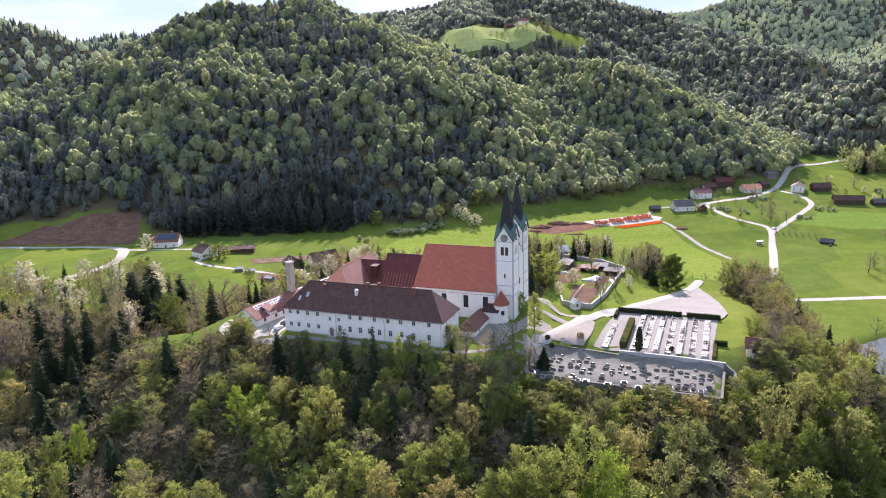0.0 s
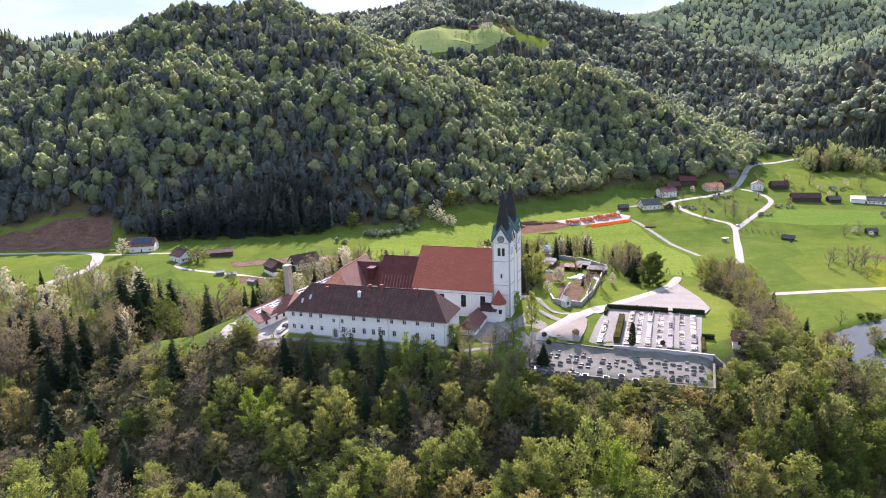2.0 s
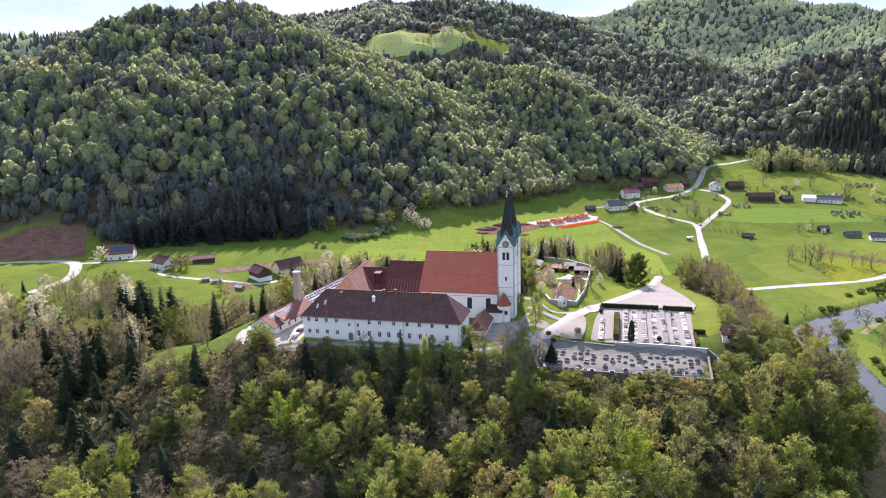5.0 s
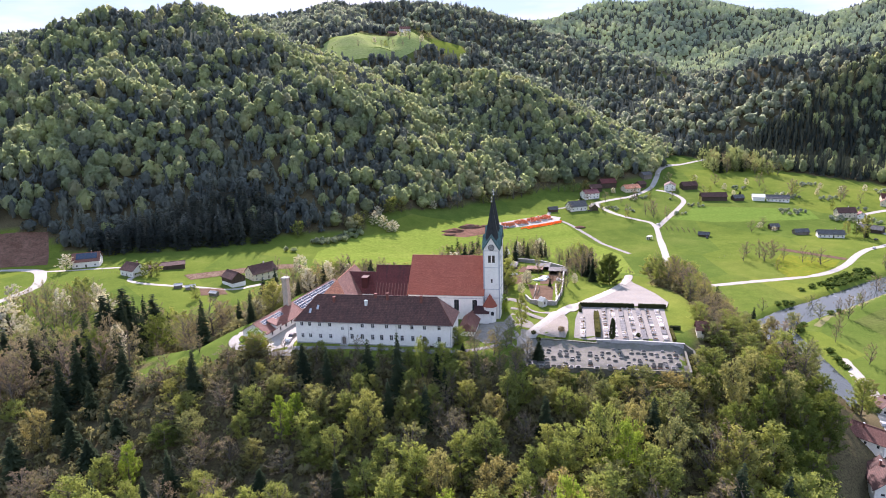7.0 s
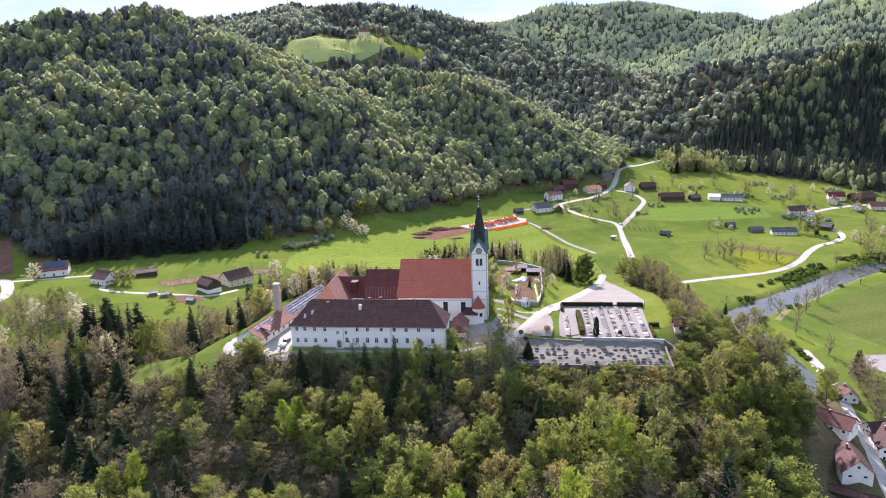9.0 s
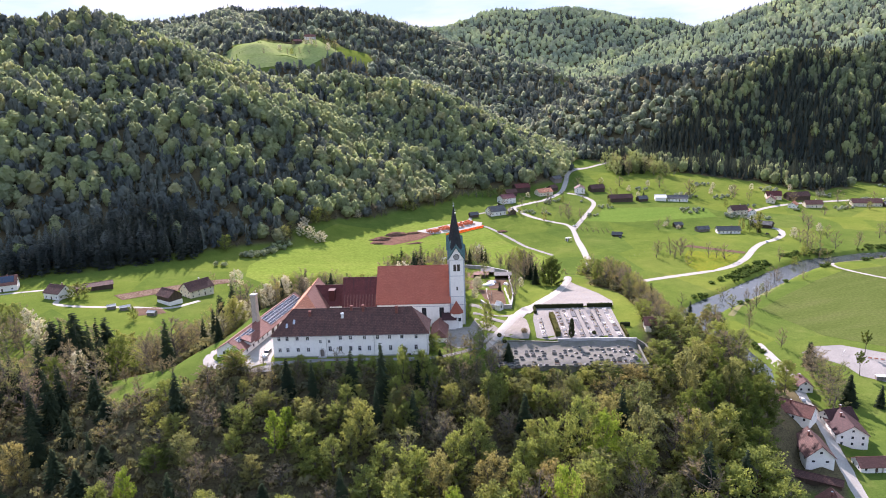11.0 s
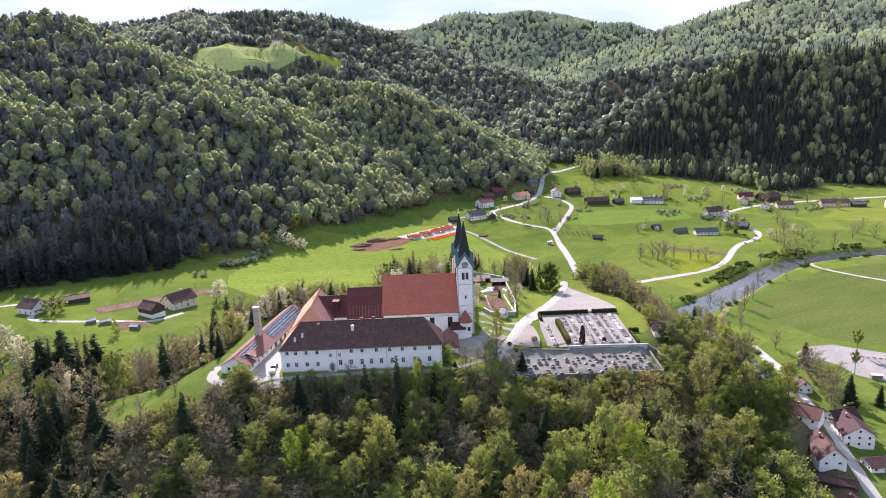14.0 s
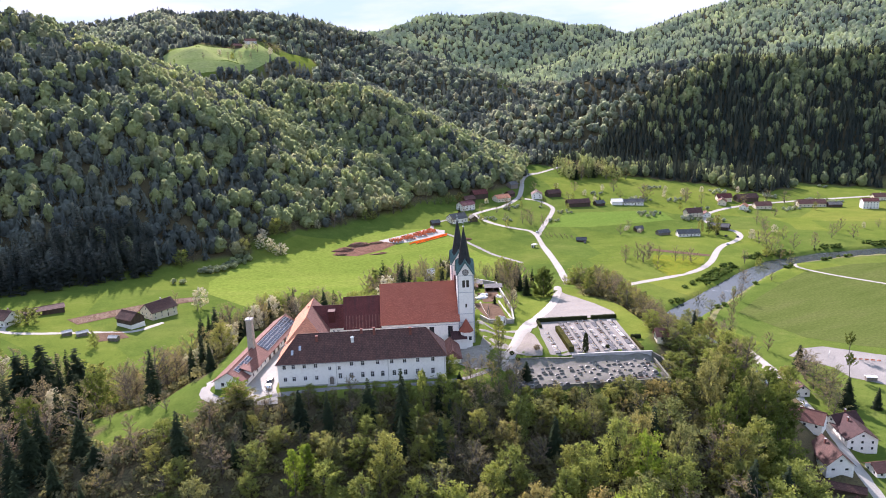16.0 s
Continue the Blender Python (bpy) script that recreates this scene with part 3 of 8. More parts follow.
def height(x, y):
    """Ground height at x, y (arrays)."""
    x, y = np.asarray(x, float), np.asarray(y, float)
    z = valley(x, y)
    foot = z + 0.0
    for crest in HILLS:
        up = np.zeros_like(z)
        for (x0, y0, z0, w0), (x1, y1, z1, w1) in zip(crest, crest[1:]):
            d, k = seg_dist(x, y, x0, y0, x1, y1)
            w = (w0 + (w1 - w0) * k) * (1 + 0.10 * ripple(x, y, 90, x0 * 0.01))
            t = np.clip(1 - d / w, 0, 1)
            t = np.where(t < 0.12, t * t / 0.24, t - 0.06) / 0.94
            t = np.where(t > 0.85, t - (t - 0.85) ** 2 * 1.6, t)
            up = np.maximum(up, t * (z0 + (z1 - z0) * k - foot))
        rough = np.clip(up / 60, 0, 1)
        up = up + rough * (9 * ripple(x, y, 38, 2.0 + crest[0][0] * 0.001) + 3 * ripple(x, y, 15, 5.0))
        z = np.maximum(z, foot + up)
    # the church's hill
    top = np.full_like(z, -1e9)
    for x0, y0, x1, y1, z0, z1, r, front, back in SPURS:
        d, k = seg_dist(x, y, x0, y0, x1, y1)
        fall = back + (front - back) * smooth(15, -15, y - y0 - (y1 - y0) * k)
        crown = z0 + (z1 - z0) * k
        t = smooth(r + fall, r, d) * 0.35 + 0.65 * np.clip(1 - (d - r) / fall, 0, 1)
        top = np.maximum(top, foot + (crown - foot) * t)
    z = np.maximum(z, top)
    # a gully in the western flank and a shoulder in the eastern one
    z = z - 5.0 * np.exp(-((x + 92) / 34) ** 2 - ((y - 184) / 22) ** 2) + 7.5 * np.exp(-((x - 30) / 32) ** 2 - ((y - 142) / 22) ** 2)
    # level ground for the yards and the two terraces of graves
    a, b = (x + 55.98) * 0.92745 - (y - 230.93) * 0.37395, (x + 55.98) * 0.37395 + (y - 230.93) * 0.92745
    for a0, a1, b0, b1, zp, soft in PADS:
        d = np.hypot(np.maximum(0, np.maximum(a0 - a, a - a1)), np.maximum(0, np.maximum(b0 - b, b - b1)))
        z = zp + (z - zp) * smooth(0, soft, d)
    # river bed
    d = river_dist(x, y)
    return np.where(z < -40, z - 5.0 * smooth(13.5, 6, d), z)


RIVER = [(60, 20), (92, 95), (118, 150), (146, 192), (170, 220), (190, 246), (203, 287), (214, 323), (240, 336), (272, 347), (305, 360), (345, 376), (390, 389), (446, 384), (505, 367), (620, 330), (800, 300)]


def river_dist(x, y):
    d = np.full(np.shape(x), 1e9)
    for (x0, y0), (x1, y1) in zip(RIVER, RIVER[1:]):
        d = np.minimum(d, seg_dist(x, y, x0, y0, x1, y1)[0])
    return d


# ---- end terrain ----


# ---- ground ----
THETA = -21.96
KX, KY = -55.98, 230.93
KU = (math.cos(radians(THETA)), math.sin(radians(THETA)))


def K(a, b):
    """Plan of the monastery: a along the long front, b to the back."""
    return KX + a * KU[0] - b * KU[1], KY + a * KU[1] + b * KU[0]


def axis(lo, hi, core0, core1, step, grow=1.09):
    v = list(np.arange(core0, core1 + 0.1, step))
    s, p = step, core1
    while p < hi:
        s *= grow
        p += s
        v.append(p)
    s, p = step, core0
    while p > lo:
        s *= grow
        p -= s
        v.insert(0, p)
    return np.array(v)


def wooded(x, y):
    """1 where the ground lies under trees: the flanks of the hills and of the church's hill."""
    g = height(x, y)
    v = valley(x, y)
    far = np.where(x > 90, smooth(4.0, 8.0, g - v), smooth(0.8, 3.0, g - v)) * ((y > 410) | (x < -430))
    edge = np.interp(x, [535, 577, 604, 612, 640, 692, 712, 745, 800], [775, 700, 668, 622, 606, 612, 652, 618, 565])
    far = np.maximum(far, ((x > 535) & (x < 800) & (y < 900) & (y > edge + 7 * ripple(x, y, 9, 5.0))) * 1.0)
    far = np.maximum(far, ((y > 868 - 0.25 * (x - 420)) & (x > 385) & (x < 640) & (y < 1120)) * 1.0)
    slope_k = ((y < 335) & (x < 190) & (x > -420) & (g - v > 1.5)) | ((y < 235) & (y > 88) & (x < 115) & (x > -420))
    near = slope_k & ~clear(x, y)
    w = np.maximum(far, near * 1.0)
    for mx, my, r0, r1, turn in GLADES:
        c, s = math.cos(turn), math.sin(turn)
        u, v2 = (x - mx) * c + (y - my) * s, -(x - mx) * s + (y - my) * c
        w = np.where((u / r0) ** 2 + (v2 / r1) ** 2 < 1 + 0.25 * ripple(x, y, 14, 3.0), 0, w)
    return w


def to_k(x, y):
    dx, dy = np.asarray(x) - KX, np.asarray(y) - KY
    return dx * KU[0] + dy * KU[1], -dx * KU[1] + dy * KU[0]


# open patches in the woods: x, y, half length, half width, turn
GLADES = [(75, 1205, 118, 62, 0.3), (80, 1255, 62, 48, 0.3), (150, 1240, 100, 62, 0.0), (200, 1225, 58, 36, -0.1), (-103, 262, 24, 11, -0.3), (-101, 243, 17, 12, -0.5), (-88, 236, 12, 7, 0.0), (-292, 545, 66, 29, 0.05), (510, 738, 52, 30, -0.4), (56, 628, 62, 21, 0.42), (700, 1330, 30, 16, 0.3), (470, 850, 18, 34, 0.3)]


def clear(x, y):
    """Open ground on the church's hill: yards, graves, gardens, drives."""
    a, b = to_k(x, y)
    yard = (a > -28) & (a < 84) & (b > -7) & (b < 66)
    graves = (a > 80) & (a < 147 + 0.12 * np.maximum(0, b - 25)) & (b > 2) & (b < 70)
    lot = (a > 84) & (a < 154) & (b > 60) & (b < 135) & (x < 122)
    garden = (a > 70) & (a < 100) & (b > 30) & (b < 150)
    lot = lot | ((a > 98) & (a < 142) & (b > 120) & (b < 168))
    drive = (a > -62) & (a < -20) & (b > -4) & (b < 16)
    return yard | graves | lot | garden | drive


gx, gy = axis(-4200, 4200, -330, 520, 4.5), axis(-700, 4600, 60, 760, 4.5)
GX, GY = np.meshgrid(gx, gy)
GZ = height(GX, GY)


def grid_mesh(name, X, Y, Z, material):
    ny, nx = X.shape
    me = bpy.data.meshes.new(name)
    me.vertices.add(nx * ny)
    me.vertices.foreach_set("co", np.stack([X, Y, Z], -1).astype(np.float32).ravel())
    i = (np.arange(ny - 1)[:, None] * nx + np.arange(nx - 1)[None]).ravel()
    quads = np.stack([i, i + 1, i + nx + 1, i + nx], -1)
    me.loops.add(quads.size)
    me.loops.foreach_set("vertex_index", quads.ravel().astype(np.int32))
    me.polygons.add(len(quads))
    me.polygons.foreach_set("loop_start", np.arange(0, quads.size, 4, dtype=np.int32))
    me.polygons.foreach_set("use_smooth", np.ones(len(quads), bool))
    me.update(calc_edges=True)
    me.materials.append(material)
    return me


gm = grid_mesh("ground", GX, GY, GZ, MEADOW)
cover = gm.attributes.new("wood", "FLOAT", "POINT")
cover.data.foreach_set("value", wooded(GX, GY).astype(np.float32).ravel())
ground = tagged(new("ground", gm), "green spring meadows and wooded hills of the valley", "ground", kind="structure")


def spline(pts, step=3.0):
    """Evenly spaced points on a smooth line through the given ones."""
    p = np.array(pts, float)
    p = np.vstack([2 * p[0] - p[1], p, 2 * p[-1] - p[-2]])
    out = []
    for i in range(1, len(p) - 2):
        n = max(2, int(np.hypot(*(p[i + 1] - p[i])[:2]) / step))
        t = np.linspace(0, 1, n, endpoint=False)[:, None]
        out.append(0.5 * (2 * p[i] + (p[i + 1] - p[i - 1]) * t + (2 * p[i - 1] - 5 * p[i] + 4 * p[i + 1] - p[i + 2]) * t ** 2 + (3 * p[i] - p[i - 1] - 3 * p[i + 1] + p[i + 2]) * t ** 3))
    out.append(p[-2][None])
    return np.vstack(out)


def lifted(x, y):
    """The height of the ground's own mesh, or a little above it."""
    i = np.clip(np.searchsorted(gx, x) - 1, 0, len(gx) - 2)
    j = np.clip(np.searchsorted(gy, y) - 1, 0, len(gy) - 2)
    u, v = (x - gx[i]) / (gx[i + 1] - gx[i]), (y - gy[j]) / (gy[j + 1] - gy[j])
    return (GZ[j, i] * (1 - u) + GZ[j, i + 1] * u) * (1 - v) + (GZ[j + 1, i] * (1 - u) + GZ[j + 1, i + 1] * u) * v


def ribbon(name, pts, width, material, label, category="road", lift=0.14, across=4, rough=0.25, kind="structure", step=2.5):
    """A road or path draped over the ground, with a worn, uneven edge."""
    c = spline(pts, step)
    d = np.gradient(c[:, :2], axis=0)
    d /= np.hypot(d[:, 0], d[:, 1])[:, None]
    n = np.stack([-d[:, 1], d[:, 0]], 1)
    w = width if np.ndim(width) else np.full(len(c), float(width))
    if len(w) != len(c):
        w = np.interp(np.linspace(0, 1, len(c)), np.linspace(0, 1, len(w)), w)
    s = np.linspace(-0.5, 0.5, across + 1)
    edge = rough * np.array([[math.sin(i * 1.7 + 5 * k) * math.sin(i * 0.31 + k) for k in (0, 1)] for i in range(len(c))])
    X = c[:, 0:1] + n[:, 0:1] * (s * w[:, None] + np.where(s < 0, edge[:, 0:1], edge[:, 1:2]) * np.abs(s) * 2)
    Y = c[:, 1:2] + n[:, 1:2] * (s * w[:, None] + np.where(s < 0, edge[:, 0:1], edge[:, 1:2]) * np.abs(s) * 2)
    Z = lifted(X, Y) + lift * (1 - 0.6 * np.abs(s) * 2)
    ob = new(name, grid_mesh(name, X, Y, Z, material))
    return tagged(ob, label, category, kind=kind)


def patch(name, ring, material, label, category, lift=0.12, kind="structure", step=3.0):
    """A draped area bounded by a ring of plan points."""
    ring = np.array(ring, float)
    bm = bmesh.new()
    vs = [bm.verts.new((x, y, 0)) for x, y in ring]
    bm.faces.new(vs)
    span = max(np.ptp(ring[:, 0]), np.ptp(ring[:, 1]))
    for k in range(int(span / step)):
        for ax in (0, 1):
            lo = ring[:, ax].min() + (k + 1) * step
            if lo < ring[:, ax].max():
                co, no = [0, 0, 0], [0, 0, 0]
                co[ax], no[ax] = lo, 1
                bmesh.ops.bisect_plane(bm, geom=bm.verts[:] + bm.edges[:] + bm.faces[:], plane_co=co, plane_no=no)
    xs = np.array([v.co[:2] for v in bm.verts])
    for v, z in zip(bm.verts, lifted(xs[:, 0], xs[:, 1]) + lift):
        v.co.z = z
    bm.normal_update()
    for f in bm.faces:
        f.smooth = True
    if sum(f.normal.z for f in bm.faces) < 0:
        bmesh.ops.reverse_faces(bm, faces=bm.faces[:])
    ob = part(name, bm, material)
    return tagged(ob, label, category, kind=kind)


# river
rc = spline(RIVER, 5.0)
d_ = np.gradient(rc, axis=0)
d_ /= np.hypot(d_[:, 0], d_[:, 1])[:, None]
s_ = np.linspace(-15, 15, 7)
X_ = rc[:, 0:1] - d_[:, 1:2] * s_
Y_ = rc[:, 1:2] + d_[:, 0:1] * s_
tagged(new("river", grid_mesh("river", X_, Y_, np.full(X_.shape, -52.0), WATER)), "shallow grey-blue river with white riffles", "river", kind="structure")

# roads of the valley
ribbon("road_main", [(196, 402), (214, 440), (228, 468), (245, 505), (259, 537), (274, 572), (277, 589), (270, 601), (262, 615), (256, 632), (254, 655), (253, 668)], [6, 6, 6, 6, 5.5, 6, 5, 4.5, 4.5, 5, 6, 8], GRAVEL, "pale gravel road winding through the meadows")
ribbon("road_village", [(247, 655), (256, 668), (280, 678), (306, 687), (340, 713), (366, 746), (390, 780), (430, 815), (500, 850)], 5.5, GRAVEL, "pale asphalt lane climbing past the farmhouses")
ribbon("road_right", [(275, 572), (290, 588), (305, 604), (335, 636), (350, 655), (355, 672), (354, 693), (345, 706)], 5, GRAVEL, "pale gravel lane to the barns")
ribbon("road_site", [(212, 500), (206, 540), (203, 572), (199, 605), (190, 632), (205, 655), (240, 662)], 3.5, ASPHALT, "grey lane past the building site")
ribbon("road_river", [(150, 395), (196, 402), (225, 402), (258, 402), (290, 401), (318, 404), (345, 417), (376, 440), (398, 453), (418, 459), (438, 470), (452, 488), (455, 512), (470, 545), (500, 566), (570, 572), (700, 548), (860, 500)], 5.5, GRAVEL, "pale gravel road along the river bank")
ribbon("path_embankment", [(236, 312), (258, 327), (290, 340), (320, 353), (352, 366), (384, 377), (430, 372), (470, 360), (540, 335)], 4.0, surface("grassy_track", [(0.15, 0.16, 0.06), (0.22, 0.20, 0.11)], 0.2, 2.0, 0.95, 0.3, spec=0.0), "grassy gravel path on the river embankment", "path")
ribbon("path_loop", [(430, 386), (404, 381), (387, 368), (388, 340), (398, 304), (405, 270)], 3.0, GRAVEL, "pale dirt path bending over the meadow", "path", 0.3)
ribbon("road_left", [(-420, 500), (-350, 516), (-297, 520), (-269, 519), (-240, 510), (-229, 490), (-224, 460), (-236, 430)], [4, 4, 4, 4, 5, 8, 7, 6], GRAVEL, "pale lane beside the cleared field")
ribbon("road_houses", [(-236, 505), (-215, 502), (-185, 500), (-170, 498), (-163, 480), (-166, 462), (-150, 450), (-120, 440), (-98, 434), (-80, 446)], 3.5, GRAVEL, "narrow lane to the houses")
ribbon("road_lowtown", [(215, 268), (196, 225), (178, 200), (163, 178), (150, 157), (138, 138), (125, 115)], 5.5, GRAVEL, "pale street between the houses")
# fields
patch("field_cleared", [(-345, 522), (-322, 560), (-290, 572), (-247, 572), (-236, 526), (-262, 527), (-300, 529)], REDSOIL, "cleared reddish-brown earth at the wood's edge", "field")
patch("field_tilled", [(-133, 471), (-127, 458), (-98, 471), (-66, 485), (-52, 489), (-55, 499), (-72, 497), (-102, 484)], SOIL, "narrow strip of tilled brown soil", "field")
for k in range(6):
    q = 0.1 + 0.16 * k
    ribbon("furrow", [(-127 - 5 * q, 459.5 + 10 * q), (-98 - 4 * q, 472 + 11 * q), (-67 - 5 * q, 486 + 10 * q), (-54 - 2 * q, 489.5 + 8 * q)], 0.7, TILTH, "raised row of dry pale soil in the tilled strip", "field", 0.3, across=1)
patch("field_small", [(-119, 437), (-104, 437), (-100, 423), (-116, 421)], SOIL, "small plot of dark tilled soil", "field")
patch("field_yellow", [(287, 404), (300, 402), (318, 408), (338, 418), (352, 430), (336, 447), (322, 460), (306, 444), (292, 424)], surface("dandelion_meadow", [(0.11, 0.155, 0.018), (0.145, 0.17, 0.022), (0.20, 0.195, 0.024)], 0.35, 2.5, 0.95, 0.2, spec=0.0), "meadow yellow with flowers", "field")
patch("field_strip", [(328, 474), (337, 476), (349, 456), (362, 434), (356, 430), (343, 451)], SOIL, "narrow strip of bare soil", "field", 0.16)
MOWN = surface("mown_meadow", [(0.073, 0.10, 0.024), (0.089, 0.115, 0.03), (0.102, 0.119, 0.037)], 0.05, 0.6, 0.95, 0.2, spec=0.0, stretch=(0.35, 1.6, 1))
patch("field_mown", [(262, 314), (300, 330), (345, 346), (382, 356), (430, 350), (480, 330), (520, 290), (500, 235), (420, 205), (330, 205), (292, 214), (272, 238), (258, 262)], MOWN, "broad mown meadow in dull green", "field", 0.07, step=9.0)
patch("field_back", [(300, 596), (322, 606), (350, 634), (420, 610), (452, 590), (440, 560), (400, 566), (340, 575)], surface("fresh_mown", [(0.10, 0.165, 0.03), (0.125, 0.185, 0.035)], 0.05, 0.5, 0.95, 0.2, spec=0.0, stretch=(0.3, 2.0, 1)), "bright green field with mown stripes", "field", 0.07, step=9.0)
patch("court", [(226, 247), (240, 251), (254, 247), (268, 225), (285, 205), (262, 180), (238, 190), (228, 212), (232, 225)], ASPHALT, "pale asphalt sports court by the river", "court")
patch("hill_pasture", [(75 + 1.08 * (112 * math.cos(u) * math.cos(0.3) - 58 * math.sin(u) * math.sin(0.3)), 1206 + 1.08 * (112 * math.cos(u) * math.sin(0.3) + 58 * math.sin(u) * math.cos(0.3))) for u in np.linspace(0, 2 * math.pi, 28, endpoint=False)], surface("hill_pasture", [(0.21, 0.265, 0.085), (0.245, 0.29, 0.10), (0.285, 0.305, 0.13)], 0.03, 0.25, 0.95, 0.3, spec=0.0, stretch=(0.4, 1.8, 1)), "pale hill pasture in a clearing of the wood", "field", 0.5, step=9.0)
patch("field_fresh", [(-46, 505), (-40, 540), (-8, 582), (40, 604), (90, 628), (140, 652), (184, 640), (196, 600), (196, 560), (204, 500), (188, 440), (150, 428), (90, 424), (30, 428), (-20, 452)], surface("fresh_grass", [(0.124, 0.178, 0.03), (0.145, 0.198, 0.034), (0.168, 0.205, 0.042)], 0.03, 0.4, 0.95, 0.25, spec=0.0, stretch=(0.5, 1.5, 1)), "fresh bright green meadow behind the church", "field", 0.05, step=7.0)
# yards on the hill
patch("yard", [K(-15, -4.5), K(-15.5, -7.5), K(-9, -9.5), K(1.5, -8.6), K(-0.5, 0), K(-0.5, 18), K(0, 45), K(-2, 56), K(-8, 30), K(-12.5, 8), K(-13, 2)], GRAVEL, "sunlit pale gravel yard", "yard", 0.14)
ribbon("drive", [K(-6, -7.5), K(-14, -6.6), K(-19.5, -5.5), K(-24, -1.5), K(-25.5, 4), K(-22.5, 10), K(-16, 14)], [4, 4, 4, 4, 3.5, 3, 2], GRAVEL, "pale gravel drive curving across the grass", "drive")
ribbon("front_path", [K(-1, -5), K(14, -3), K(30, -2.5), K(50, -3), K(62, -2), K(72, 3), K(79, 10)], 2.4, PAVING, "narrow path along the front", "path")
ribbon("hill_road", [K(83.5, 22), K(88, 31), K(94, 47), K(100, 62), K(112, 84), K(122, 108), K(128, 128), K(131, 142)], [4.0, 5.0, 6.5, 7, 6.5, 6, 5, 4], GRAVEL, "pale gravel road to the church", lift=0.75)
LOT = surface("lot_gravel", [(0.205, 0.192, 0.172), (0.265, 0.25, 0.225)], 0.12, 2.0, 0.95, 0.3, dirt=(0.25, 0.22, 0.18), spec=0.1)
patch("gravel_lot", [K(100, 66.5), K(120, 67.5), K(141, 67), K(143, 78), K(140, 98), K(135, 118), K(131, 131), K(126, 118), K(117, 95), K(108, 78)], LOT, "wide pale gravel car park", "car park", 0.5)
patch("forecourt", [K(87, 26.5), K(92, 25.8), K(98.6, 26.2), K(99.6, 31), K(99.6, 40), K(99, 46), K(97.5, 49), K(94, 44), K(90, 36)], surface("pinkish_gravel", [(0.235, 0.205, 0.172), (0.30, 0.265, 0.228)], 0.2, 2.5, 0.95, 0.3, dirt=(0.21, 0.20, 0.135), spec=0.1), "pale gravel forecourt by the graves", "yard", 0.45)
ribbon("church_path", [K(94, 50), K(86, 54), K(78, 58), K(70, 60)], 4, LOT, "pale path to the church door", "path", 0.4)
ribbon("church_path_low", [K(90, 42), K(84, 46), K(76, 47)], 3, LOT, "pale path to the church porch", "path", 0.4)
patch("church_yard", [K(63.5, 13), K(70, 6), K(79, 9), K(85, 21), K(88, 31), K(85, 37), K(77, 41), K(74.5, 30), K(66, 28)], surface("brown_paving", [(0.21, 0.19, 0.165), (0.31, 0.285, 0.25)], 0.3, 2.0, 0.95, 0.4, dirt=(0.17, 0.17, 0.10), spec=0.1), "shaded grey paved yard below the tower", "yard", 0.13)


# ---- the monastery ----
def pose_k(a, b, z, turn=0.0):
    x, y = K(a, b)
    return pose(x, y, z, 0, 0, THETA + turn)


def roof_chimney(parent, x, y, z0, z1, w=0.8, d=0.6, material=CHIMNEY_BRICK):
    bm = bmesh.new()
    box(bm, x - w / 2, x + w / 2, y - d / 2, y + d / 2, z0, z1)
    bmesh.ops.bevel(bm, geom=bm.edges[:], offset=0.03, segments=1, affect="EDGES")
    ch = part("chimney", bm, material, parent)
    bm = bmesh.new()
    box(bm, x - w / 2 - 0.1, x + w / 2 + 0.1, y - d / 2 - 0.1, y + d / 2 + 0.1, z1 + 0.003, z1 + 0.14)
    part("cap", bm, material, ch)
    return ch


